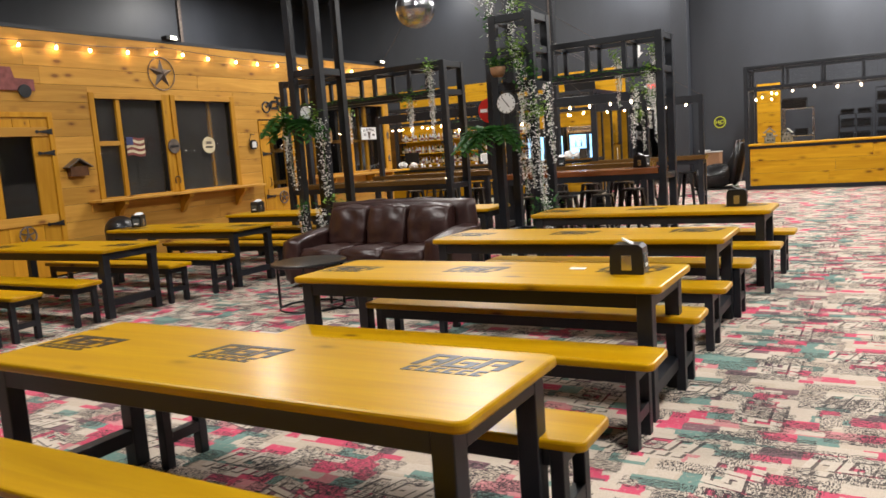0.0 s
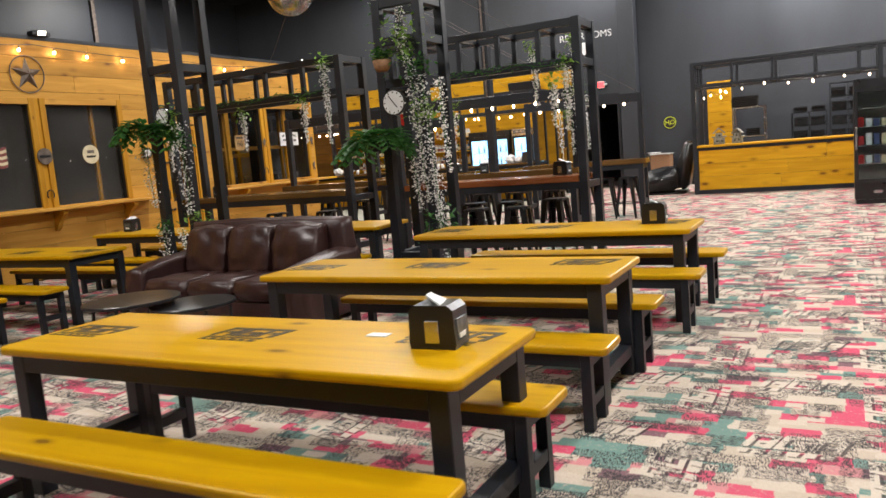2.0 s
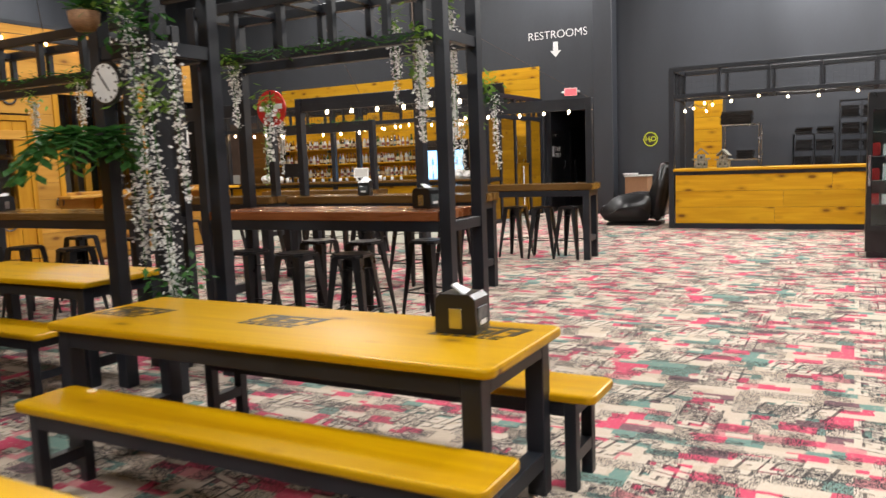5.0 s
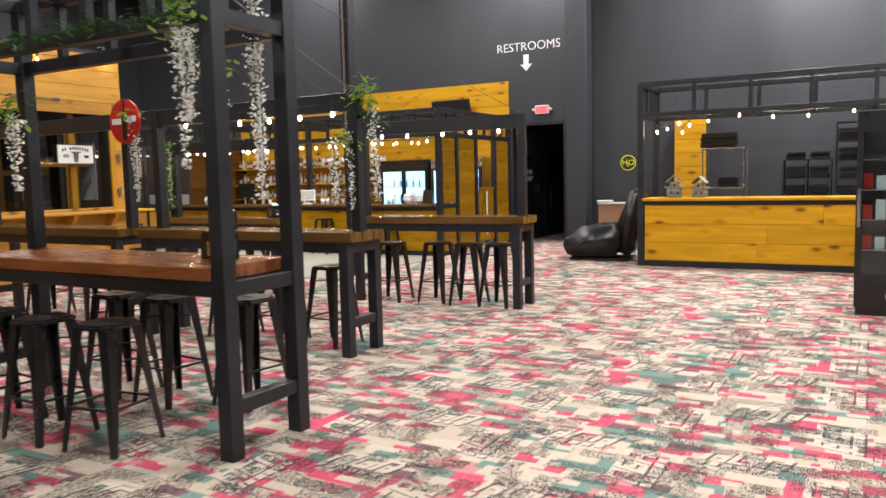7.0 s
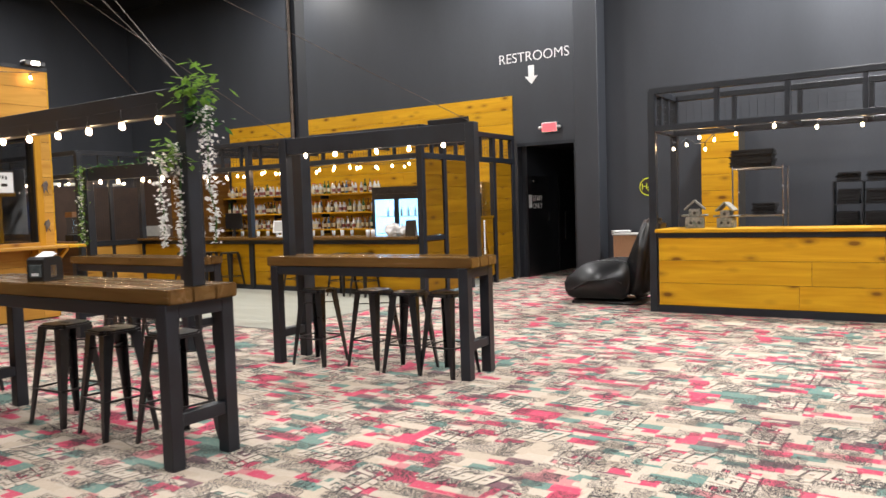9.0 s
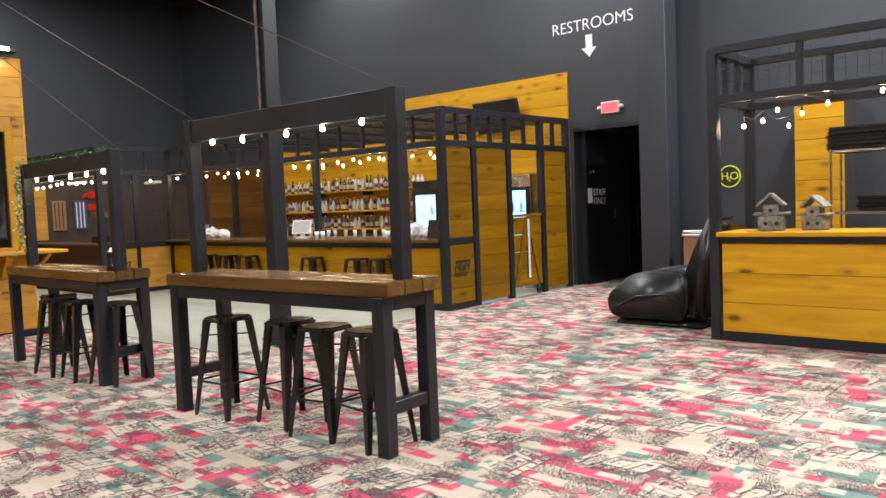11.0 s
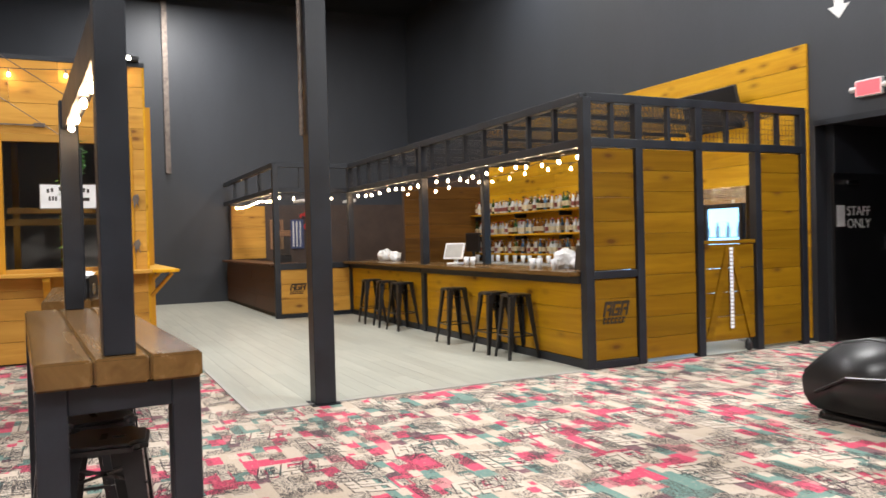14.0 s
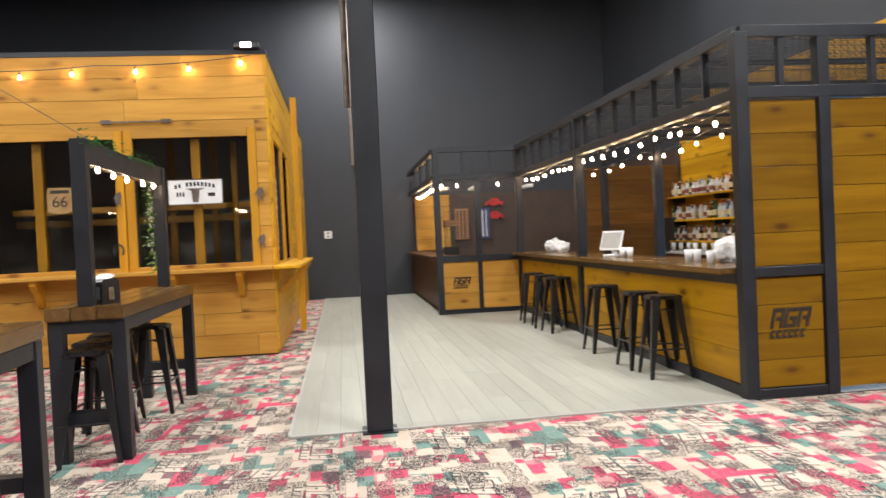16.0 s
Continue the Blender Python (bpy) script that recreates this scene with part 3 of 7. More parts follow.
solid("baseboard", (-3.3, 8.0, NW - 0.02, NW - 0.002, 0, 0.1), M_STEEL, "low black rubber skirting", "baseboard")
col = thing("steel_column", (-5.0, 17.34, 0), "slim black steel column at the edge of the plank floor", "column", "", "structure")
box_part("shaft", (-0.085, 0.085, -0.095, 0.095, 0.012, 7.59), M_STEEL, col, 0.006)
box_part("base_plate", (-0.12, 0.12, -0.13, 0.13, 0.004, 0.012), M_STEEL, col)
bm = bmesh.new()
add_tube(bm, [(0.0, -0.125, 2.4), (0.0, -0.125, 7.5)], 0.022, 8)
part("conduit", bm, M_RUST, col)

# grey plank floor before the bar
deck = thing("floor_2", (0, 0, 0), "pale grey oak plank floor before the bar", "floor", "", "structure")
boxes_part("underlay", [(-18.0, -5.0, 16.69, NW, 0.0015, 0.004)], M_SEAM, deck)
rng = random.Random(5)
y = 16.69
while y < 20.4:
    x = -18.0 + rng.uniform(-1.2, 0.0)
    while x < -5.0:
        a, b = max(x, -18.0), min(x + rng.uniform(1.1, 1.5), -5.0)
        if b - a > 0.05:
            box_part("floor_plank", (a + 0.001, b - 0.001, y + 0.001, y + 0.179, 0.004, 0.010 + rng.uniform(0, 0.0006)), M_PLANK, deck)
        x = b if b < -5.0 else 0.0
    y += 0.18
boxes_part("far_planks", [(-18.0, -5.02, y, NW, 0.004, 0.0098)], M_PLANK, deck)
boxes_part("edge_trim", [(-5.0, -4.97, 16.69, 20.3, 0.002, 0.013), (-18.0, -5.0, 16.665, 16.69, 0.002, 0.013)], M_GREYW, deck)

# ---- the wooden kiosk building along the hall ----
KX, KY, KZ = -9.28, 16.25, 3.83
kiosk = thing("kiosk_building", (0, 0, 0), "orange-stained pine kiosk front with mesh windows", "building", "", "structure")
D1, D2 = (5.55, 6.67, 0.0, 2.5), (11.42, 12.34, 0.0, 2.36)
WINS = [(7.54, 8.92, 1.17, 2.81), (9.21, 10.60, 1.17, 2.81), (12.92, 14.38, 1.20, 2.80), (14.60, 16.0, 1.20, 2.80)]
boxes_part("core", [(KX - 0.14, KX, -5.9, D1[0], 0, KZ), (KX - 0.14, KX, D1[0], D1[1], D1[3], KZ), (KX - 0.14, KX, D1[1], 7.54, 0, KZ),
                    (KX - 0.14, KX, 7.54, 10.60, 0, 1.17), (KX - 0.14, KX, 7.54, 10.60, 2.81, KZ), (KX - 0.14, KX, 8.92, 9.21, 1.17, 2.81),
                    (KX - 0.14, KX, 10.60, D2[0], 0, KZ), (KX - 0.14, KX, D2[0], D2[1], D2[3], KZ), (KX - 0.14, KX, D2[1], 12.92, 0, KZ),
                    (KX - 0.14, KX, 12.92, 16.0, 0, 1.17), (KX - 0.14, KX, 12.92, 16.0, 2.81, KZ), (KX - 0.14, KX, 14.38, 14.60, 1.17, 2.81),
                    (KX - 0.14, KX, 16.0, KY, 0, KZ)], M_SEAM, kiosk)
boxes_part("side_core", [(-18.0, KX - 0.14, KY - 0.14, KY, 0, 1.17), (-18.0, KX - 0.14, KY - 0.14, KY, 2.81, KZ), (-11.2, -10.9, KY - 0.14, KY, 1.17, 2.81),
                         (-9.7, KX - 0.14, KY - 0.14, KY, 1.17, 2.81), (-18.0, -12.4, KY - 0.14, KY, 1.17, 2.81)], M_SEAM, kiosk)
boxes_part("room_shell", [(-13.2, -13.0, -5.9, KY - 0.2, 0, KZ), (-13.0, KX - 0.2, -5.9, KY - 0.2, 0.01, 0.05)], M_DARKROOM, kiosk)
boxes_part("roof", [(-18.0, KX + 0.03, -5.9, KY + 0.03, KZ, KZ + 0.06)], M_STEEL, kiosk, "flat black roof edge")
plank_rows(kiosk, (KX, 1), 1, -5.9, KY, 0.02, KZ, [(D1[0] - 0.09, D1[1] + 0.09, 0, D1[3] + 0.09), (D2[0] - 0.08, D2[1] + 0.08, 0, D2[3] + 0.08),
                                                  (7.44, 10.70, 1.08, 2.90), (12.82, 16.1, 1.08, 2.90)], M_WALLY, 0.275, seed=3)
plank_rows(kiosk, (KY, 1), 0, -17.9, KX + 0.024, 0.02, KZ, [(-12.5, -9.6, 1.08, 2.9)], M_WALLX, 0.275, seed=4)
for y0, y1 in ((7.442, 10.698), (12.822, 16.098)):
    box_part("head_board", (KX, KX + 0.019, y0, y1, 2.905, 3.011), M_WALLY, kiosk)
for y0, y1 in ((9.02, 9.11), (14.482, 14.498)):
    box_part("window_mullion", (KX, KX + 0.019, y0, y1, 1.085, 2.904), M_WALLZ, kiosk)
box_part("head_board", (-12.498, -9.602, KY, KY + 0.019, 2.905, 3.011), M_WALLX, kiosk)


def mesh_pane(parent, plane, u0, u1, z0, z1, axis, gap=0.055):
    """Diagonal wire lattice behind a window pane."""
    bm = bmesh.new()
    w, h = u1 - u0, z1 - z0
    for sg in (1, -1):
        k = -h
        while k < w:
            p0, p1 = (max(k, 0), max(-k, 0)), (min(k + h, w), min(w - k, h))
            if p1[0] - p0[0] > 0.02:
                a, b = (u0 + p0[0], z0 + p0[1]), (u0 + p1[0], z0 + p1[1])
                if sg < 0:
                    a, b = (u0 + w - p0[0], a[1]), (u0 + w - p1[0], b[1])
                P = (plane, a[0], a[1]) if axis == 1 else (a[0], plane, a[1])
                Q = (plane, b[0], b[1]) if axis == 1 else (b[0], plane, b[1])
                add_bar(bm, P, Q, 0.004)
            k += gap * 1.6
    return part("wire_lattice", bm, M_GREYW, parent)


for i, (a, b, z0, z1) in enumerate(WINS):
    w = thing("window_%d" % (i + 1), (KX, (a + b) / 2, z0), "kiosk window in a pine frame with wire lattice", "window", "kiosk windows", "structure")
    y0, y1, h = -(b - a) / 2, (b - a) / 2, z1 - z0
    box_part("frame_side", (0.0, 0.045, y0 - 0.10, y0, -0.10, h + 0.10), M_WALLZ, w, 0.005)
    box_part("frame_side", (0.0, 0.045, y1, y1 + 0.10, -0.10, h + 0.10), M_WALLZ, w, 0.005)
    box_part("frame_head", (0.0, 0.043, y0, y1, h, h + 0.10), M_WALLY, w, 0.005)
    box_part("frame_sill", (0.0, 0.043, y0, y1, -0.10, 0), M_WALLY, w, 0.005)
    part_pane = box_part("pane", (-0.06, -0.052, y0, y1, 0, h), M_SMOKE, w)
    part_pane.visible_shadow = False
    if i < 2:
        mesh_pane(w, -0.09, y0, y1, 0, h, 1)
    if i == 0:
        box_part("mullion", (-0.045, 0.012, y0 + 0.42, y0 + 0.50, 0, h), M_WALLZ, w, 0.004)
    if i == 0:
        box_part("cross_rail", (-0.043, 0.010, y0, y0 + 0.42, 0.86, 0.94), M_WALLY, w, 0.004)
    if i == 1:
        box_part("inner_stile", (-0.20, -0.14, y0 + 0.95, y0 + 1.01, 0, h), M_WALLZ, w, 0.004)
    if i > 1:
        k = y0 + (0.46 if i == 2 else 0.68)
        box_part("mullion", (-0.13, -0.07, k, k + 0.11, 0, h), M_WALLZ, w, 0.004)
        box_part("inner_stile", (-0.62, -0.56, k + 0.42, k + 0.49, 0, h), M_WALLZ, w, 0.004)
        box_part("inner_rail", (-0.62, -0.57, y0, y1, 0.72, 0.80), M_WALLY, w, 0.004)
# timber posts and rails seen inside the kiosk
inner = thing("kiosk_inner_framing", (-11.4, 14.0, 0.05), "bare pine posts and rails inside the dark kiosk", "framing", "", "structure")
for k in range(-2, 5):
    box_part("post", (0, 0.09, k * 0.62 - 0.05, k * 0.62 + 0.04, 0, 3.6), M_WALLZ, inner)
box_part("rail", (0.09, 0.14, -1.6, 2.2, 1.75, 1.85), M_WALLY, inner)
box_part("rail", (0.09, 0.14, -1.6, 2.2, 0.95, 1.05), M_WALLY, inner)
w = thing("window_5", (-11.0, KY, 1.17), "end window of the kiosk with printed posters", "window", "kiosk windows", "structure")
for a, b in ((-1.4, -1.3), (-0.1, 0.1), (1.3, 1.4)):
    box_part("frame_side", (a, b, 0, 0.04, -0.1, 1.74), M_WALLZ, w, 0.004)
box_part("frame_head", (-1.3, 1.3, 0, 0.038, 1.64, 1.74), M_WALLX, w, 0.004)
box_part("frame_sill", (-1.3, 1.3, 0, 0.038, -0.1, 0), M_WALLX, w, 0.004)
box_part("pane", (-1.3, 1.3, -0.06, -0.05, 0, 1.64), M_SMOKE, w).visible_shadow = False
for x in (-0.6, 0.65):
    box_part("poster", (x - 0.4, x + 0.4, -0.045, -0.04, 0.15, 1.2), M_PAPER, w)
    boxes_part("print_bars", [(x - 0.36, x + 0.3, -0.0398, -0.038, 0.2 + k * 0.12, 0.27 + k * 0.12) for k in range(8)], M_INK, w)


def ledge(y0, y1, brackets, label):
    t = thing("wall_ledge", (KX + 0.024, y0, 1.10), label, "shelf", "pine ledges under the kiosk windows")
    L = y1 - y0
    box_part("board", (0, 0.34, 0, L, 0, 0.045), M_WALLY, t, 0.008)
    box_part("backing", (0, 0.03, 0.05, L - 0.05, -0.16, 0), M_WALLY, t, 0.004)
    for k in brackets:
        bm = bmesh.new()
        prof = [(0, -0.34), (0.06, -0.30), (0.13, -0.18), (0.27, -0.06), (0.27, 0), (0, 0)]
        f0 = [bm.verts.new((x + 0.03, k - 0.04, z)) for x, z in prof]
        f1 = [bm.verts.new((x + 0.03, k + 0.04, z)) for x, z in prof]
        bm.faces.new(f0)
        bm.faces.new(f1[::-1])
        for i in range(len(prof)):
            j = (i + 1) % len(prof)
            bm.faces.new((f0[i], f1[i], f1[j], f0[j]))
        part("bracket", bm, M_WALLZ, t)


ledge(7.2, 11.05, (0.5, 1.9, 3.3), "long pine ledge on curved brackets under mesh windows")
ledge(12.75, KY + 0.02, (0.7, 2.3, 3.1), "long pine ledge on curved brackets running past the corner")


el = thing("wall_ledge", (KX + 0.024, KY + 0.024, 1.10), "pine ledge on the end wall of the kiosk", "shelf", "pine ledges under the kiosk windows")
box_part("board", (-3.4, 0.34, 0.002, 0.34, 0, 0.045), M_WALLX, el, 0.008)
box_part("backing", (-3.35, -0.05, 0, 0.03, -0.16, -0.001), M_WALLX, el, 0.004)
for k in (-0.25, -1.7, -3.1):
    bm = bmesh.new()
    add_bar(bm, (k, 0.03, -0.34), (k, 0.31, -0.03), 0.07, 0.045)
    part("bracket", bm, M_WALLZ, el)


def plank_door(name, d, label):
    y0, y1, _, h = d
    t = thing(name, (KX - 0.03, y0, 0), label, "door", "", "structure")
    W = y1 - y0
    n = 4
    for k in range(n):
        a, b = W * k / n, W * (k + 1) / n
        if 0 < k < n - 1:
            box_part("door_board", (0, 0.05, a + 0.002, b - 0.002, 0.03, 1.0), M_WALLZ, t, 0.004)
            box_part("door_board", (0, 0.05, a + 0.002, b - 0.002, h - 0.28, h - 0.01), M_WALLZ, t, 0.004)
        else:
            box_part("door_board", (0, 0.05, a + 0.002, b - 0.002, 0.03, h - 0.01), M_WALLZ, t, 0.004)
    box_part("glass", (0.015, 0.022, W / n, W * (n - 1) / n, 1.0, h - 0.28), M_SMOKE, t)
    box_part("lower_rail", (0.05, 0.072, 0.03, W - 0.03, 0.86, 1.0), M_WALLY, t, 0.004)
    box_part("upper_rail", (0.05, 0.072, 0.03, W - 0.03, h - 0.29, h - 0.15), M_WALLY, t, 0.004)
    for a, b, z0, z1 in ((-0.085, 0, 0, h + 0.08), (W, W + 0.085, 0, h + 0.08), (0, W, h, h + 0.08)):
        box_part("door_frame", (0.03, 0.075, a, b, z0, z1), M_WALLZ, t, 0.004)
    bm = bmesh.new()
    add_tube(bm, [(0.072, 0.1, 1.05), (0.115, 0.1, 1.08), (0.115, 0.1, 1.22), (0.072, 0.1, 1.25)], 0.01, 6)
    part("handle", bm, M_STOOL, t)
    return t, W, h


def strap_hinge(door, y, z, flip):
    bm = bmesh.new()
    s = -1 if flip else 1
    pts = [(0.0, -0.05), (0.0, 0.05), (0.07 * s, 0.03), (0.22 * s, 0.012), (0.26 * s, 0.03), (0.29 * s, 0), (0.26 * s, -0.03), (0.22 * s, -0.012), (0.07 * s, -0.03)]
    lo = [bm.verts.new((0.073, y + a, z + b)) for a, b in pts]
    hi = [bm.verts.new((0.082, y + a, z + b)) for a, b in pts]
    bm.faces.new(lo)
    bm.faces.new(hi[::-1])
    for i in range(len(pts)):
        j = (i + 1) % len(pts)
        bm.faces.new((lo[i], lo[j], hi[j], hi[i]))
    part("strap_hinge", bm, M_STOOL, door, "black iron strap hinge")


def spoked_disc(parent, at, r, name="wheel_ornament", mat=None):
    bm = bmesh.new()
    x, y, z = at
    pts = [(x, y + r * math.cos(a), z + r * math.sin(a)) for a in [2 * math.pi * i / 20 for i in range(21)]]
    add_tube(bm, pts, r * 0.1, 6)
    for i in range(5):
        a = math.pi / 2 + 2 * math.pi * i / 5
        add_bar(bm, at, (x, y + r * math.cos(a), z + r * math.sin(a)), r * 0.16, r * 0.1, (1, 0, 0))
    add_box(bm, x - 0.008, x + 0.008, y - r * 0.2, y + r * 0.2, z - r * 0.2, z + r * 0.2)
    return part(name, bm, mat or M_RUST, parent, "cast iron wheel ornament")


d1, W1, H1 = plank_door("door_1", D1, "pine plank door with a dark glass light and strap hinges")
for z in (0.85, 1.95, 2.28):
    strap_hinge(d1, W1 + 0.05, z, True)
spoked_disc(d1, (0.085, 0.55, 0.72), 0.13)
d2, W2, H2 = plank_door("door_2", D2, "narrow pine plank door with glass and strap hinges")
for z in (0.85, 1.75, 2.15):
    strap_hinge(d2, -0.05, z, False)
spoked_disc(d2, (0.085, 0.48, 0.80), 0.13)

# ---- bar enclosure ----
BY, BX, BW, BZ = 20.30, -5.03, -12.70, 2.92
bar = thing("bar_frame", (0, 0, 0), "black steel bar enclosure with pine panels", "bar", "", "structure")
for x, y in ((BX, BY), (-9.2, BY), (BW, BY), (BW, 18.82), (-9.2, 21.4), (-12.7, 21.9)):
    box_part("post", (x - 0.055, x + 0.055, y - 0.055, y + 0.055, 0.0101, BZ), M_STEEL, bar, 0.004)
for y in (21.0, 21.88, 22.82, 23.62):
    box_part("post", (BX - 0.05, BX + 0.05, y - 0.05, y + 0.05, 0.0101, BZ), M_STEEL, bar, 0.004)
for z in (2.44, BZ):
    box_part("beam", (BW, BX, BY - 0.05, BY + 0.05, z - 0.045, z + 0.045), M_STEEL, bar, 0.004)
    box_part("beam", (BX - 0.052, BX + 0.052, BY, 23.66, z - 0.047, z + 0.047), M_STEEL, bar, 0.004)
    box_part("beam", (BW - 0.05, BW + 0.05, 18.82, BY, z - 0.046, z + 0.046), M_STEEL, bar, 0.004)
    box_part("beam", (-17.9, BW, 18.77, 18.87, z - 0.045, z + 0.045), M_STEEL, bar, 0.004)
for k in range(1, 14):
    x = BX + (BW - BX) * k / 14
    box_part("strut", (x - 0.022, x + 0.022, BY - 0.03, BY + 0.03, 2.485, BZ - 0.045), M_STEEL, bar)
    if k % 2 == 0:
        box_part("roof_bar", (x - 0.025, x + 0.025, BY + 0.05, 23.8, BZ - 0.03, BZ + 0.02), M_STEEL, bar)
for y in (20.65, 21.45, 22.35, 23.2):
    box_part("strut", (BX - 0.03, BX + 0.03, y - 0.022, y + 0.022, 2.487, BZ - 0.047), M_STEEL, bar)
for x in (-14, -15.3, -16.6):
    box_part("strut", (x - 0.022, x + 0.022, 18.79, 18.85, 2.485, BZ - 0.045), M_STEEL, bar)
for y in (19.3, 19.8):
    box_part("strut", (BW - 0.03, BW + 0.03, y - 0.022, y + 0.022, 2.485, BZ - 0.045), M_STEEL, bar)


def wire_grid(parent, a, b, z0, z1, gap=0.06):
    """Welded wire grid on an upright plane from a to b."""
    bm = bmesh.new()
    A, B = Vector((*a, 0)), Vector((*b, 0))
    n = int((B - A).length / gap)
    for i in range(1, n):
        p = A.lerp(B, i / n)
        add_bar(bm, (p.x, p.y, z0), (p.x, p.y, z1), 0.004)
    k = int((z1 - z0) / gap)
    for j in range(1, k):
        z = z0 + (z1 - z0) * j / k
        add_bar(bm, (A.x, A.y, z), (B.x, B.y, z), 0.004)
    return part("wire_grid", bm, M_STEEL, parent)


wire_grid(bar, (BX, BY + 0.05), (BX, 23.6), 2.49, BZ - 0.05)
wire_grid(bar, (BX - 0.05, BY + 0.02), (-9.1, BY + 0.02), 2.49, BZ - 0.05)
wire_grid(bar, (-9.3, BY + 0.02), (BW, BY + 0.02), 2.49, BZ - 0.05, 0.09)
wire_grid(bar, (BW, 20.26), (BW, 18.87), 1.05, 2.39, 0.05)
bm = bmesh.new()
for k in range(125):
    x = BX - 0.06 - k * 0.061
    add_bar(bm, (x, BY, BZ + 0.03), (x, 23.8, BZ + 0.03), 0.006)
for k in range(57):
    y = BY + 0.06 + k * 0.061
    add_bar(bm, (BX, y, BZ + 0.03), (BW, y, BZ + 0.03), 0.005)
part("roof_grid", bm, M_STEEL, bar)
# boards and gate on this side carry their shade in the colour
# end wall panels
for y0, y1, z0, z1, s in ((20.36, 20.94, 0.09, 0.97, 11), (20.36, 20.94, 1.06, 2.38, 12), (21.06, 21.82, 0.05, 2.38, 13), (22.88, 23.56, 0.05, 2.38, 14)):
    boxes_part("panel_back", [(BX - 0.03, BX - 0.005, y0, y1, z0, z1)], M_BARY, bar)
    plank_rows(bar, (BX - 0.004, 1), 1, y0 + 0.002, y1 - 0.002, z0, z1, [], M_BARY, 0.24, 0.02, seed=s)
for dims in ((BX - 0.045, BX + 0.045, 20.355, 20.945, 0.975, 1.055), (BX - 0.045, BX + 0.045, 20.355, 20.945, 0.0102, 0.085)):
    box_part("rail", dims, M_STEEL, bar, 0.004)
bm = bmesh.new()
slant_mark(bm, 0.34, 0.24, 0, 0.003, 0.25)
o = part("sports_mark", bm, M_INK, bar, "black slanted block print")
tagged(o, kind="stuff")
o.matrix_basis = Matrix(((0, 0, 1, BX + 0.022), (1, 0, 0, 20.65), (0, 1, 0, 0.60), (0, 0, 0, 1)))
# second unit facing the column
for y0, y1 in ((18.88, 19.50), (19.58, 20.24)):
    plank_rows(bar, (BW, 1), 1, y0, y1, 0.09, 0.93, [], M_WALLY, 0.28, 0.02, seed=int(y0 * 7))
box_part("post", (BW - 0.03, BW + 0.03, 19.50, 19.58, 0.0101, 2.40), M_STEEL, bar)
box_part("rail", (BW - 0.05, BW + 0.05, 18.875, 20.245, 0.935, 1.045), M_STEEL, bar)
box_part("rail", (BW - 0.05, BW + 0.05, 18.875, 20.245, 0.0102, 0.085), M_STEEL, bar)
o = bmesh.new()
slant_mark(o, 0.30, 0.20, 0, 0.003, 0.25)
o = part("sports_mark", o, M_INK, bar, "black slanted block print")
tagged(o, kind="stuff")
o.matrix_basis = Matrix(((0, 0, 1, BW + 0.024), (1, 0, 0, 19.20), (0, 1, 0, 0.56), (0, 0, 0, 1)))
plank_rows(bar, (18.84, -1), 0, -17.9, BW - 0.06, 0.09, 0.98, [], M_DARKWOOD, 0.3, 0.02, seed=77)
boxes_part("unit_back", [(-17.9, BW - 0.06, 18.842, 18.88, 0.02, 1.0), (BW - 0.03, BW - 0.004, 18.88, 20.24, 0.09, 0.93)], M_SEAM, bar)
box_part("unit_top", (-17.9, BW - 0.06, 18.70, 19.3, 1.0, 1.05), M_DARKWOOD, bar, 0.006)
boxes_part("unit_end_wall", [(-17.9, -17.7, 18.9, 23.8, 0.02, 2.4)], M_PANEL, bar, "dark brown panelled end wall")
plank_rows(bar, (-17.7, 1), 1, 18.92, 19.75, 1.06, 2.38, [], M_WALLY, 0.27, 0.02, seed=55)
# back wall of the bar
back = thing("bar_back_wall", (0, 0, 0), "pine boarded back wall behind the bottles", "wall", "", "structure")
plank_rows(back, (NW - 0.001, -1), 0, -13.7, -5.1, 0.05, 3.82, [], M_WALLX, 0.29, 0.03, seed=21)
boxes_part("dark_panelling", [(-17.7, -13.8, 23.8, 23.875, 0.0, 2.9)], M_PANEL, back)
boxes_part("grey_splash", [(-17.7, -13.8, 23.77, 23.8, 0.95, 1.25)], M_GREYW, back)
boxes_part("inner_partition", [(-13.85, -13.75, 21.9, 23.8, 0.0102, 2.6)], M_PANEL, back)
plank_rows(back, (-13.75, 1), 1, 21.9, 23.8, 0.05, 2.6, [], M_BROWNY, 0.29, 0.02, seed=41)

# bar counter
ctr = thing("bar_counter", (0, 0, 0), "long bar counter with varnished top and pine front", "counter")
for a, b in ((BW + 0.06, -9.26), (-9.14, BX - 0.06)):
    plank_rows(ctr, (BY + 0.02, -1), 0, a, b, 0.10, 0.92, [], M_BARX, 0.28, 0.022, seed=int(-a * 10))
    boxes_part("front_backing", [(a, b, BY + 0.021, BY + 0.06, 0.02, 0.92)], M_SEAM, ctr)
    box_part("kick_board", (a, b, BY - 0.03, BY + 0.06, 0.0102, 0.098), M_STEEL, ctr)
    box_part("edge_band", (a, b, BY - 0.06, BY + 0.06, 0.925, 1.005), M_STEEL, ctr, 0.004)
box_part("countertop", (BW + 0.02, BX - 0.06, BY - 0.20, BY + 0.55, 1.006, 1.055), M_PUB, ctr, 0.01, "glossy brown bar top", 2)

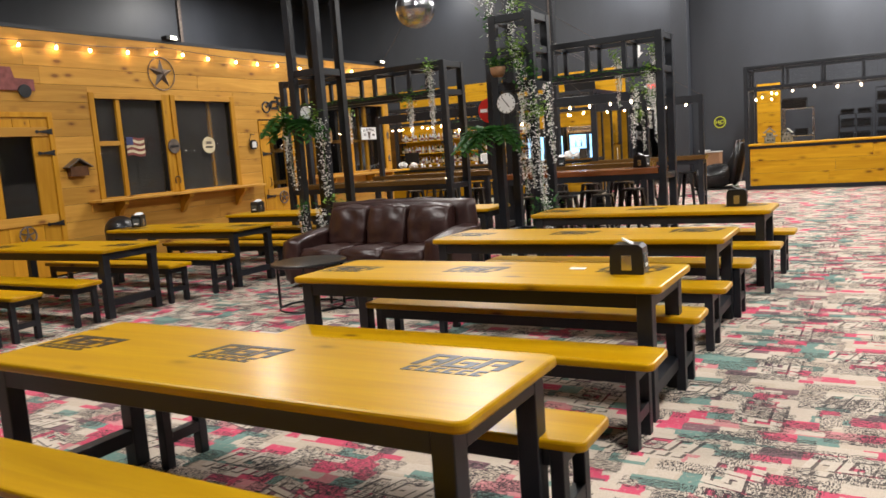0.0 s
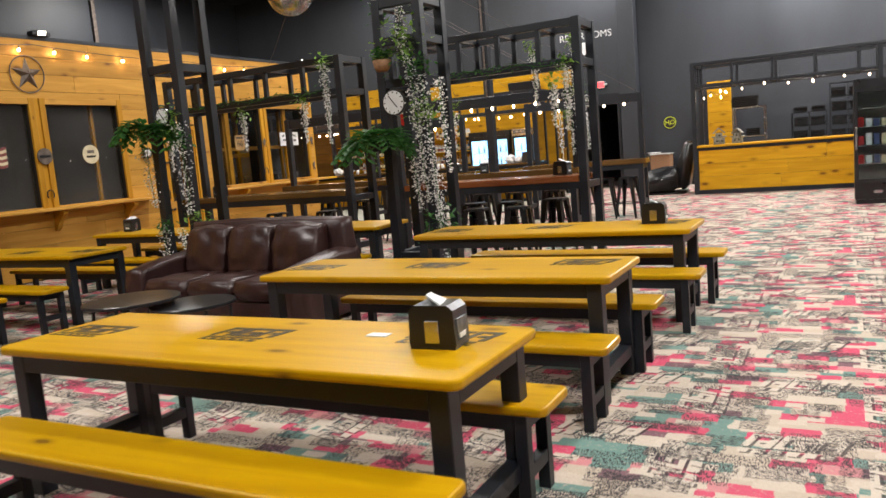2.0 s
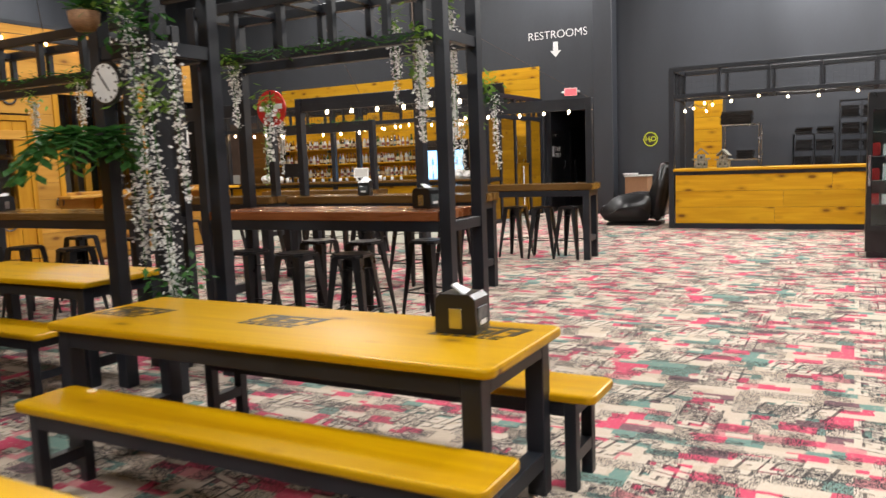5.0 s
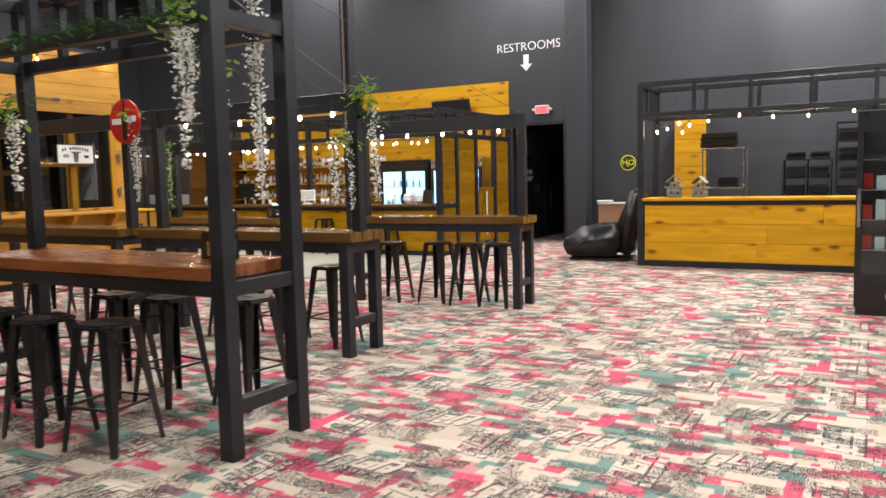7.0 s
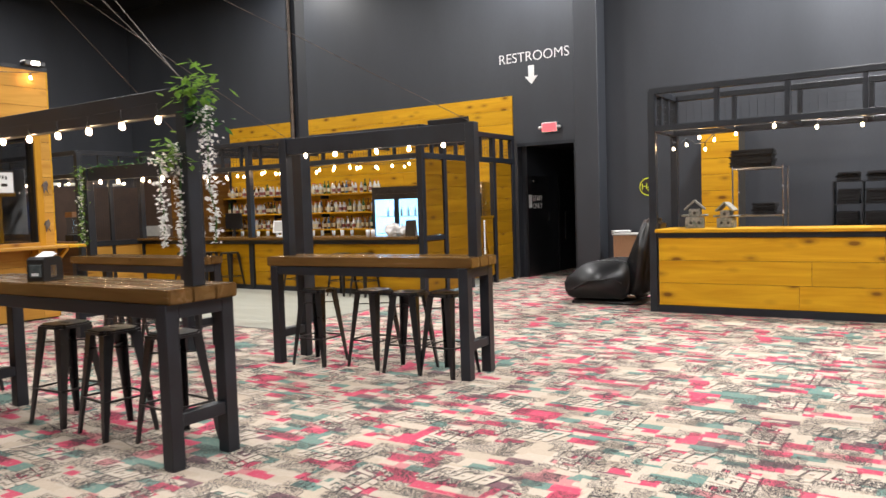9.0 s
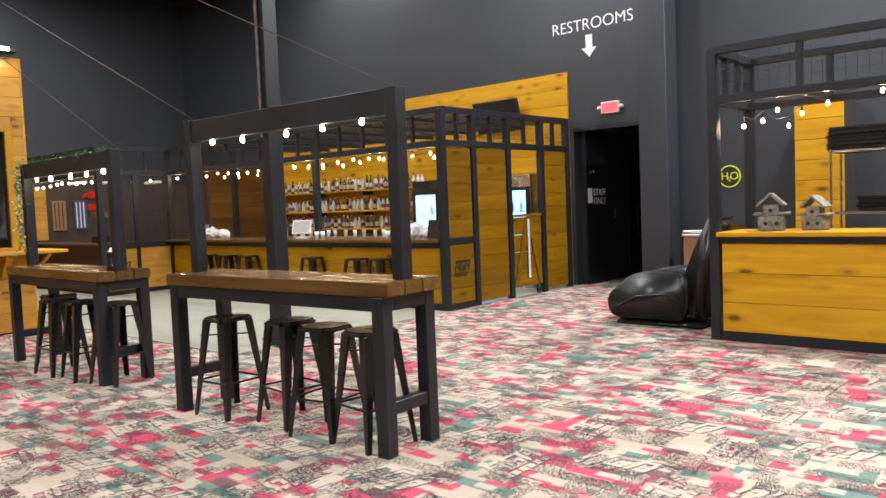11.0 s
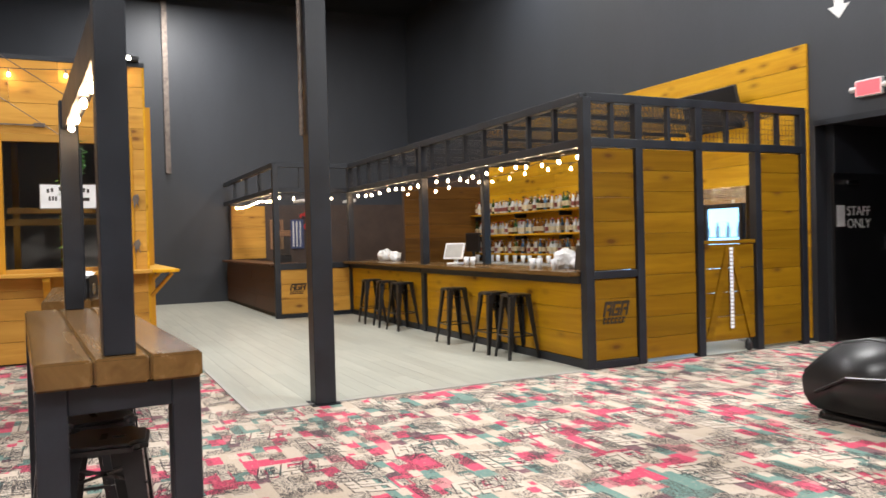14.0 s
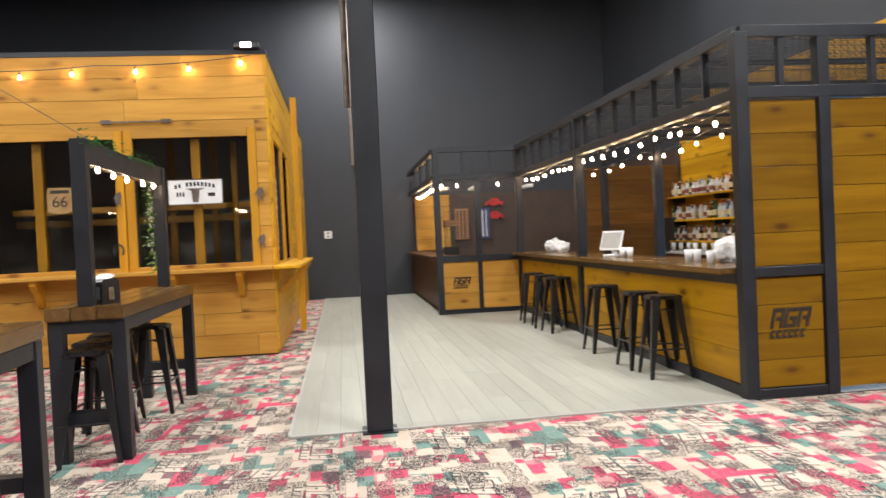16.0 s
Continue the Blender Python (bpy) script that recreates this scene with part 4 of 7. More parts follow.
# ---- merchandise counter ----
MX, MY, MZ, ME = -0.93, 20.0, 3.04, 6.4
mc = thing("merchandise_counter", (0, 0, 0), "pine fronted sales counter under a black frame", "counter")
plank_rows(mc, (MY + 0.005, -1), 0, MX + 0.07, ME, 0.10, 1.03, [], M_WALLX, 0.31, 0.022, 3.2, 31)
boxes_part("front_backing", [(MX + 0.07, ME, MY + 0.006, MY + 0.05, 0.02, 1.03)], M_SEAM, mc)
box_part("kick_board", (MX + 0.05, ME, MY - 0.03, MY + 0.05, 0.001, 0.097), M_STEEL, mc)
box_part("edge_band", (MX + 0.05, ME, MY - 0.035, MY + 0.05, 1.032, 1.098), M_STEEL, mc)
box_part("countertop", (MX + 0.04, ME, MY - 0.10, MY + 0.62, 1.10, 1.15), M_WALLX, mc, 0.008)
plank_rows(mc, (MX + 0.03, -1), 1, MY + 0.06, 20.98, 0.10, 1.03, [], M_WALLY, 0.31, 0.022, 3.2, 33)
fr = thing("counter_canopy_frame", (0, 0, 0), "black steel canopy frame over the sales counter", "frame", "", "structure")
for x, y in ((MX, MY), (MX, 21.05), (2.9, MY), (ME, MY), (2.9, 21.05)):
    box_part("post", (x - 0.05, x + 0.05, y - 0.05, y + 0.05, 0.001, MZ), M_STEEL, fr, 0.004)
for z in (2.53, MZ):
    for y in (MY, 21.05):
        box_part("beam", (MX, ME, y - 0.045, y + 0.045, z - 0.04, z + 0.04), M_STEEL, fr, 0.004)
    box_part("beam", (MX - 0.047, MX + 0.047, MY, 21.05, z - 0.042, z + 0.042), M_STEEL, fr, 0.004)
x = MX + 0.86
while x < ME:
    for y in (MY, 21.05):
        box_part("strut", (x - 0.03, x + 0.03, y - 0.03, y + 0.03, 2.57, MZ - 0.04), M_STEEL, fr)
    box_part("cross_bar", (x - 0.03, x + 0.03, MY + 0.045, 21.005, 2.50, 2.56), M_STEEL, fr)
    x += 0.86
for y in (20.35, 20.7):
    box_part("strut", (MX - 0.03, MX + 0.03, y - 0.03, y + 0.03, 2.572, MZ - 0.042), M_STEEL, fr)
wire_grid(fr, (MX + 0.06, MY + 0.01), (ME - 0.05, MY + 0.01), 2.58, MZ - 0.05, 0.1)
wire_grid(fr, (MX, MY + 0.05), (MX, 21.0), 2.58, MZ - 0.05, 0.1)

# ---- things: tables and benches ----
def make_table(length=2.52, width=0.77, height=0.76, marks=True):
    t = thing("picnic_table", (0, 0, 0), "yellow-stained pine dining table on black timber frame", "table", "long yellow dining tables")
    bm = bmesh.new()
    L, W = length / 2, width / 2
    add_slab(bm, L, W, height - 0.042, height, 0.045, 0.012)
    part("tabletop", bm, M_TABLE, t)
    lx, ly, s = L - 0.10, W - 0.075, 0.085
    for x in (-lx, lx):
        for y in (-ly, ly):
            box_part("leg", (x - s / 2, x + s / 2, y - s / 2, y + s / 2, 0, height - 0.043), M_STEEL, t, 0.004)
        box_part("stretcher", (x - s * 0.45, x + s * 0.45, -ly + s / 2, ly - s / 2, 0.13, 0.205), M_STEEL, t, 0.003)
        box_part("end_rail", (x - s * 0.48, x + s * 0.48, -ly + s / 2, ly - s / 2, height - 0.125, height - 0.0435), M_STEEL, t, 0.003)
    for y in (-ly, ly):
        box_part("side_rail", (-lx + s / 2, lx - s / 2, y - s * 0.48, y + s * 0.48, height - 0.127, height - 0.0437), M_STEEL, t, 0.003)
    if marks:
        for x, dy in ((-1.02, -0.02), (-0.05, 0.05), (0.96, 0.15)):
            bm = bmesh.new()
            slant_mark(bm, 0.38, 0.22)
            o = part("sports_mark", bm, M_INK, t, "burnt black slanted block print")
            tagged(o, kind="stuff")
            o.location = (x * length / 2.52, dy, height + 0.0004)
            o.rotation_euler = (0, 0, 0)
    return t


def make_bench(length=2.44, width=0.33, height=0.46):
    t = thing("bench", (0, 0, 0), "yellow-stained pine bench on black timber frame", "bench", "long yellow benches")
    bm = bmesh.new()
    L, W = length / 2, width / 2
    add_slab(bm, L, W, height - 0.042, height, 0.045, 0.012)
    part("seat", bm, M_TABLE, t)
    lx, ly, s = L - 0.12, W - 0.05, 0.055
    for x in (-lx, lx):
        for y in (-ly, ly):
            box_part("leg", (x - s / 2, x + s / 2, y - s / 2, y + s / 2, 0, height - 0.043), M_STEEL, t, 0.003)
        box_part("stretcher", (x - s * 0.45, x + s * 0.45, -ly + s / 2, ly - s / 2, 0.13, 0.185), M_STEEL, t)
        box_part("end_rail", (x - s * 0.45, x + s * 0.45, -ly + s / 2, ly - s / 2, height - 0.11, height - 0.0435), M_STEEL, t)
    for y in (-ly, ly):
        box_part("side_rail", (-lx + s / 2, lx - s / 2, y - s * 0.45, y + s * 0.45, height - 0.112, height - 0.0437), M_STEEL, t)
    return t


table0, bench0 = make_table(), make_bench()
table0.matrix_basis = pose(-0.26, 3.595, 0, 0, 0, 0)
bench0.matrix_basis = pose(-0.165, 2.97, 0)
ROW = [(-0.31, 1.49, 0, 0), (-0.26, 5.485, 0, 0), (-0.18, 7.555, 0, 0.0)]
for x, y, z, r in ROW:
    copy_thing(table0, pose(x, y, z, 0, 0, r))
for x, y, r in ((-0.15, 3.97, 0), (-0.18, 0.86, 0), (-0.15, 1.93, 0), (-0.15, 4.88, 0), (-0.13, 5.96, 180), (-0.02, 7.0, 0), (0.01, 8.06, 0)):
    copy_thing(bench0, pose(x, y, 0, 0, 0, r))
# the tables along the kiosk
for x, y in ((-6.42, 4.78), (-6.34, 6.62), (-6.42, 2.9)):
    copy_thing(table0, pose(x, y, 0, 0, 0, 180))
    copy_thing(bench0, pose(x + 0.1, y - 0.62, 0, 0, 0, 180))
    copy_thing(bench0, pose(x + 0.1, y + 0.60, 0))
short = make_table(2.0, 0.74, 0.76, False)
short.matrix_basis = pose(-6.25, 8.56, 0)
sb = make_bench(1.65)
sb.matrix_basis = pose(-6.4, 7.98, 0)
copy_thing(sb, pose(-6.4, 9.12, 0, 0, 0, 180))
copy_thing(short, pose(-3.45, 8.52, 0, 0, 0, 180))
copy_thing(sb, pose(-3.35, 7.98, 0))


# ---- pub tables ----
def make_pub(length=2.5, width=0.52, height=1.10, top=M_PUB, posts=2.32, label="tall brown plank pub table with end posts and beam"):
    t = thing("pub_table", (0, 0, 0), label, "table", "tall pub tables")
    L, W = length / 2, width / 2
    n = 3
    for i in range(n):
        a, b = -W + 2 * W * i / n, -W + 2 * W * (i + 1) / n
        bm = bmesh.new()
        add_box(bm, -L, L, a + 0.0015, b - 0.0015, height - 0.09, height)
        bmesh.ops.bevel(bm, geom=bm.edges[:], offset=0.008, segments=2, affect="EDGES")
        part("top_plank", bm, top, t)
    lx, ly, s = L - 0.09, W - 0.05, 0.095
    for x in (-lx, lx):
        for y in (-ly, ly):
            box_part("leg", (x - s / 2, x + s / 2, y - s / 2, y + s / 2, 0, height - 0.091), M_STEEL, t, 0.004)
        box_part("stretcher", (x - s * 0.4, x + s * 0.4, -ly + s / 2, ly - s / 2, 0.26, 0.34), M_STEEL, t, 0.003)
        box_part("end_rail", (x - s * 0.48, x + s * 0.48, -ly + s / 2, ly - s / 2, height - 0.18, height - 0.0915), M_STEEL, t, 0.003)
    for y in (-ly, ly):
        box_part("side_rail", (-lx + s / 2, lx - s / 2, y - s * 0.42, y + s * 0.42, height - 0.18, height - 0.0917), M_STEEL, t, 0.003)
    if posts:
        for x in (-L + 0.09, L - 0.09):
            box_part("post", (x - 0.045, x + 0.045, -0.05, 0.05, height + 0.0005, posts), M_STEEL, t, 0.004)
        box_part("beam", (-L + 0.135, L - 0.135, -0.035, 0.035, posts - 0.17, posts - 0.004), M_STEEL, t, 0.004)
    return t


make_pub(2.37, 0.515, 1.095, M_PUB, 2.31).matrix_basis = pose(-2.25, 15.42, 0, 0, 0, 3.4)
make_pub(2.34, 0.51, 1.06, M_PUB, 2.20).matrix_basis = pose(-5.88, 15.40, 0, 0, 0, -0.6)
pub2 = make_pub(2.74, 0.53, 1.11, M_PUB, 2.35)
pub2.matrix_basis = pose(-2.82, 12.67, 0)
copy_thing(pub2, pose(-5.85, 12.66, 0))


def pergola(name, x0, x1, y0, y1, top, low, tabletop, label):
    """Tall table inside a four-post box frame with ladder beams."""
    t = thing(name, ((x0 + x1) / 2, (y0 + y1) / 2, 0), label, "table frame", "timber frames over tall tables")
    L, W = (x1 - x0) / 2, (y1 - y0) / 2
    for x in (-L + 0.05, L - 0.05):
        for y in (-W + 0.05, W - 0.05):
            box_part("post", (x - 0.05, x + 0.05, y - 0.05, y + 0.05, 0, top), M_STEEL, t, 0.004)
        for z in (top - 0.05, low, 0.98, 0.30):
            box_part("end_beam", (x - 0.04, x + 0.04, -W + 0.1, W - 0.1, z - 0.045, z + 0.04), M_STEEL, t, 0.003)
    for y in (-W + 0.05, W - 0.05):
        for z in (top - 0.05, low, 0.98):
            box_part("long_beam", (-L + 0.1, L - 0.1, y - 0.04, y + 0.04, z - 0.045, z + 0.042), M_STEEL, t, 0.003)
        n = 5
        for k in range(1, n):
            x = -L + 2 * L * k / n
            box_part("strut", (x - 0.03, x + 0.03, y - 0.028, y + 0.028, low + 0.042, top - 0.095), M_STEEL, t)
    for k in range(1, 5):
        x = -L + 2 * L * k / 5
        box_part("rafter", (x - 0.03, x + 0.03, -W + 0.09, W - 0.09, top - 0.08, top - 0.02), M_STEEL, t)
    for i in range(3):
        a, b = -W + 2 * W * i / 3, -W + 2 * W * (i + 1) / 3
        box_part("top_plank", (-L + 0.11, L - 0.11, a + 0.002, b - 0.002, 1.022, 1.10), tabletop, t, 0.006)
    return t


pergola("framed_pub_table", -7.35, -3.95, 9.92, 10.60, 2.97, 2.48, M_PUB, "tall plank table inside a black ladder frame")
pergola("framed_pub_table", -3.3, -0.60, 10.08, 10.76, 2.99, 2.48, M_REDLIT, "tall brown plank table, red reflection in its colour, inside a black ladder frame")


def tower(x, y, side, height, rails, label):
    t = thing("timber_tower", (x, y, 0), label, "tower", "black post towers")
    s = side / 2
    for a in (-s, s):
        for b in (-s, s):
            box_part("post", (a - 0.05, a + 0.05, b - 0.05, b + 0.05, 0, height), M_STEEL, t, 0.004)
    for z in rails:
        for a in (-s, s):
            box_part("rail", (a - 0.04, a + 0.04, -s + 0.05, s - 0.05, z - 0.045, z + 0.045), M_STEEL, t, 0.003)
            box_part("rail", (-s + 0.05, s - 0.05, a - 0.04, a + 0.04, z - 0.045, z + 0.045), M_STEEL, t, 0.003)
    return t


tower(-4.74, 7.74, 0.46, 4.6, (0.35, 2.72, 4.5), "four black timber posts hung with silk plants")
tower(-2.05, 8.58, 0.50, 3.2, (0.4, 2.3, 2.75, 3.15), "four black timber posts with clock and silk plants")


# ---- stools ----
def make_stool():
    t = thing("bar_stool", (0, 0, 0), "black pressed-steel bar stool", "stool", "black steel stools")
    h = 0.76
    bm = bmesh.new()
    add_box(bm, -0.155, 0.155, -0.155, 0.155, h - 0.03, h)
    bmesh.ops.bevel(bm, geom=[e for e in bm.edges if abs(e.verts[0].co.z - e.verts[1].co.z) > 0.01], offset=0.05, segments=3, affect="EDGES")
    bmesh.ops.bevel(bm, geom=[e for e in bm.edges if e.verts[0].co.z > h - 0.001 and e.verts[1].co.z > h - 0.001], offset=0.012, segments=2, affect="EDGES")
    part("seat", bm, M_STOOL, t)
    box_part("hand_slot", (-0.045, 0.045, -0.012, 0.012, h + 0.0003, h + 0.0012), M_SEAM, t)
    for sx in (-1, 1):
        for sy in (-1, 1):
            bm = bmesh.new()
            top, bot = Vector((sx * 0.135, sy * 0.135, h - 0.03)), Vector((sx * 0.205, sy * 0.205, 0.0))
            ring = []
            for c, w in ((top, 0.075), (bot, 0.032)):
                ring.append([bm.verts.new(c + Vector((-sx * a, -sy * b, 0))) for a, b in ((0, 0), (w, 0), (w, 0.006), (0.006, 0.006), (0.006, w), (0, w))])
            bm.faces.new(ring[0])
            bm.faces.new(ring[1][::-1])
            for i in range(6):
                j = (i + 1) % 6
                bm.faces.new((ring[0][i], ring[0][j], ring[1][j], ring[1][i]))
            part("leg", bm, M_STOOL, t)
    for (a, b) in (((-1, -1), (1, -1)), ((1, -1), (1, 1)), ((1, 1), (-1, 1)), ((-1, 1), (-1, -1))):
        bm = bmesh.new()
        r = 0.176
        add_bar(bm, (a[0] * r, a[1] * r, 0.27), (b[0] * r, b[1] * r, 0.27), 0.014)
        part("foot_bar", bm, M_STOOL, t)
    bm = bmesh.new()
    for a, b in (((-1, -1), (1, 1)), ((-1, 1), (1, -1))):
        add_bar(bm, (a[0] * 0.15, a[1] * 0.15, h - 0.14), (b[0] * 0.15, b[1] * 0.15, h - 0.14 + 0.002 * a[1]), 0.010)
    part("cross_brace", bm, M_STOOL, t)
    return t


stool0 = make_stool()
stool0.matrix_basis = pose(-2.94, 15.33, 0, 0, 0, 4)
rng = random.Random(8)
STOOLS = [(-2.32, 15.46), (-1.86, 15.41), (-1.44, 15.44), (-3.26, 12.82), (-2.62, 12.80), (-2.02, 12.86),
          (-4.86, 15.36), (-5.36, 15.27), (-5.84, 15.22), (-6.34, 15.42),
          (-7.78, 20.07), (-6.68, 20.07), (-6.17, 20.09), (-9.62, 20.07), (-10.24, 20.05), (-10.92, 20.04),
          (-1.36, 11.05), (-1.95, 10.85), (-2.5, 10.85), (-1.50, 10.0), (-2.05, 9.95), (-2.62, 9.98), (-6.4, 9.8), (-5.6, 9.78), (-4.8, 9.8), (-6.0, 10.75), (-5.0, 10.75), (-6.5, 12.9), (-5.7, 12.9), (-5.0, 12.9)]
for x, y in STOOLS:
    copy_thing(stool0, pose(x, y, 0.0101 if x < -5.0 and y > 16.7 else 0.0, 0, 0, rng.uniform(-9, 9)))

# ---- seating corner ----
def pillow(bm, x0, x1, y0, y1, z0, z1, puff=0.04, n=8, lean=0.0, seed=0):
    """A stuffed cushion: a box swollen in the middle and creased."""
    tmp = bmesh.new()
    bmesh.ops.create_cube(tmp, size=2.0)
    bmesh.ops.subdivide_edges(tmp, edges=tmp.edges[:], cuts=n, use_grid_fill=True)
    cx, cy, cz = (x0 + x1) / 2, (y0 + y1) / 2, (z0 + z1) / 2
    hx, hy, hz = (x1 - x0) / 2, (y1 - y0) / 2, (z1 - z0) / 2
    for v in tmp.verts:
        u = v.co.copy()
        r = Vector([math.copysign(abs(c) ** 0.9, c) for c in u])
        rnd = 1.0 - 0.06 * (abs(u.x * u.y) + abs(u.y * u.z) + abs(u.x * u.z)) / 1.5
        s = puff * (1 - u.x * u.x) * (1 - u.z * u.z)
        w = noise.noise(Vector((u.x * 2.2 + seed, u.y * 2.2, u.z * 2.2 - seed))) * 0.022
        v.co = Vector((cx + r.x * hx * rnd, cy + r.y * hy * rnd + math.copysign(s + w, u.y) + lean * u.z, cz + r.z * hz * rnd + puff * 0.5 * (1 - u.x * u.x) * (1 - u.y * u.y) * u.z + w))
    me = bpy.data.meshes.new("tmp")
    tmp.to_mesh(me)
    tmp.free()
    bm.from_mesh(me)
    bpy.data.meshes.remove(me)


sofa = thing("sofa", (-3.27, 6.84, 0), "worn dark brown leather three-seat sofa", "sofa")
W, D = 1.16, 0.52
box_part("base", (-W + 0.12, W - 0.12, -D + 0.04, D - 0.06, 0.05, 0.30), M_LEATHER, sofa, 0.03, "", 2)
for i in range(3):
    a = -W + 0.27 + i * (2 * W - 0.54) / 3
    b = a + (2 * W - 0.54) / 3
    bm = bmesh.new()
    pillow(bm, a + 0.005, b - 0.005, -D + 0.01, D - 0.28, 0.29, 0.48, 0.02, 8, 0, i)
    part("seat_cushion", bm, M_LEATHER, sofa, smooth=True)
    bm = bmesh.new()
    pillow(bm, a + 0.005, b - 0.005, D - 0.40, D - 0.17, 0.45, 0.93, 0.025, 10, 0.06, i + 7)
    part("back_cushion", bm, M_LEATHER, sofa, smooth=True)
bm = bmesh.new()
pillow(bm, -W + 0.1, W - 0.02, D - 0.22, D, 0.06, 0.99, 0.01, 8, 0.03, 20)
part("back_frame", bm, M_LEATHER, sofa, smooth=True)
for s in (-1, 1):
    bm = bmesh.new()
    x0, x1 = sorted((s * W, s * (W - 0.27)))
    pillow(bm, x0, x1, -D, D - 0.02, 0.05, 0.60, 0.02, 9, 0, 30 + s)
    for v in bm.verts:
        if v.co.z > 0.35:
            v.co.z += 0.10 * (v.co.y + D) / (2 * D)
    part("arm", bm, M_LEATHER, sofa, smooth=True)
for x in (-W + 0.2, W - 0.2):
    for y in (-D + 0.12, D - 0.12):
        box_part("foot", (x - 0.03, x + 0.03, y - 0.03, y + 0.03, 0, 0.06), M_DARKWOOD, sofa)


def nest_table(at, r, h, label):
    t = thing("coffee_table", at, label, "coffee table", "round nesting tables")
    bm = bmesh.new()
    add_lathe(bm, (0, 0, h - 0.03), [(r - 0.01, 0), (r, 0.006), (r, 0.024), (r - 0.006, 0.03)], 40)
    part("tabletop", bm, M_VINYL, t)
    bm = bmesh.new()
    ring = [(0.86 * r * math.cos(2 * math.pi * k / 28), 0.86 * r * math.sin(2 * math.pi * k / 28), 0.012) for k in range(29)]
    add_tube(bm, ring, 0.011, 6)
    part("base_ring", bm, M_STOOL, t)
    for k in range(4):
        a = 0.5 + k * math.pi / 2
        bm = bmesh.new()
        add_bar(bm, (0.86 * r * math.cos(a), 0.86 * r * math.sin(a), 0.01), (0.86 * r * math.cos(a), 0.86 * r * math.sin(a), h - 0.03), 0.02)
        part("leg", bm, M_STOOL, t)


nest_table((-3.25, 5.45, 0), 0.40, 0.50, "round black nesting table with wire legs")
nest_table((-2.82, 5.72, 0), 0.36, 0.42, "lower round black nesting table with wire legs")


def make_dispenser():
    t = thing("napkin_dispenser", (0, 0, 0), "black plastic napkin dispenser with paper showing", "napkin dispenser", "napkin dispensers")
    bm = bmesh.new()
    prof = [(-0.095, 0.0), (0.095, 0.0), (0.10, 0.02), (0.094, 0.155), (0.072, 0.175), (-0.072, 0.175), (-0.094, 0.155), (-0.10, 0.02)]
    f0 = [bm.verts.new((-0.07, y, z)) for y, z in prof]
    f1 = [bm.verts.new((0.07, y, z)) for y, z in prof]
    bm.faces.new(f0)
    bm.faces.new(f1[::-1])
    for i in range(8):
        j = (i + 1) % 8
        bm.faces.new((f0[i], f1[i], f1[j], f0[j]))
    part("housing", bm, M_VINYL, t)
    for s in (-1, 1):
        box_part("side_window", (s * 0.072 - 0.0025, s * 0.072 + 0.0025, -0.03, 0.03, 0.025, 0.115), M_CHROME, t, 0.002, "clear window showing paper")
        box_part("face_plate", (-0.05, 0.05, s * 0.098 - 0.004, s * 0.098 + 0.004, 0.03, 0.12), M_SMOKEPLATE, t, 0.002, "smoke-grey front window")
        box_part("badge", (-0.03, 0.03, s * 0.1025 - 0.001, s * 0.1025 + 0.001, 0.04, 0.06), M_PAPER, t)
    bm = bmesh.new()
    for k, (dx, dz) in enumerate(((0.0, 0.045), (0.02, 0.03))):
        v = [bm.verts.new(p) for p in ((-0.05 + dx, -0.04, 0.174), (0.045 + dx, -0.02, 0.174), (0.05 + dx, 0.045, 0.176 + dz * 0.7), (-0.03 + dx, 0.03, 0.18 + dz * 0.7))]
        bm.faces.new(v)
        w = [bm.verts.new(p.co + Vector((0, 0.004, -0.006))) for p in v]
        bm.faces.new(w[::-1])
        for i in range(4):
            j = (i + 1) % 4
            bm.faces.new((v[i], w[i], w[j], v[j]))
    part("napkin", bm, M_PAPER, t)
    return t


disp = make_dispenser()
disp.matrix_basis = pose(0.715, 3.63, 0.76, 0, 0, 94)
for x, y, z, r in ((0.70, 7.70, 0.76, 92), (-7.45, 6.7, 0.76, 30), (-6.95, 8.66, 0.76, 10), (-6.75, 10.3, 1.10, 0), (-1.05, 10.5, 1.10, 80),
                   (-5.0, 15.43, 1.06, 70), (-3.1, 12.6, 1.11, 20)):
    copy_thing(disp, pose(x, y, z, 0, 0, r))
slip = thing("paper_slip", (0.36, 3.73, 0.7605), "small folded paper slip lying on the table", "paper")
box_part("sheet", (-0.05, 0.05, -0.025, 0.03, 0, 0.004), M_PAPER, slip)

# ---- plants and clocks on the towers ----
fern((-4.93, 7.42, 2.02), 0.40, "green silk fern on the black posts", 3, 24)
fern((-2.38, 8.20, 1.68), 0.46, "green silk fern below the wall clock", 4, 26)
wisteria([((-5.08, 7.43, 1.85), (-5.01, 7.41, 1.15), 0.05), ((-4.48, 7.41, 2.1), (-4.45, 7.39, 1.05), 0.06), ((-4.95, 7.41, 0.95), (-4.91, 7.41, 0.25), 0.05),
          ((-4.63, 7.41, 0.9), (-4.61, 7.41, 0.4), 0.04)],
         [((-4.63, 7.43, 2.15), 0.14, 50), ((-4.48, 7.41, 1.9), 0.12, 40), ((-4.38, 7.43, 0.95), 0.14, 50), ((-4.88, 7.41, 0.95), 0.12, 40)], "white silk wisteria trailing down black posts", 11)
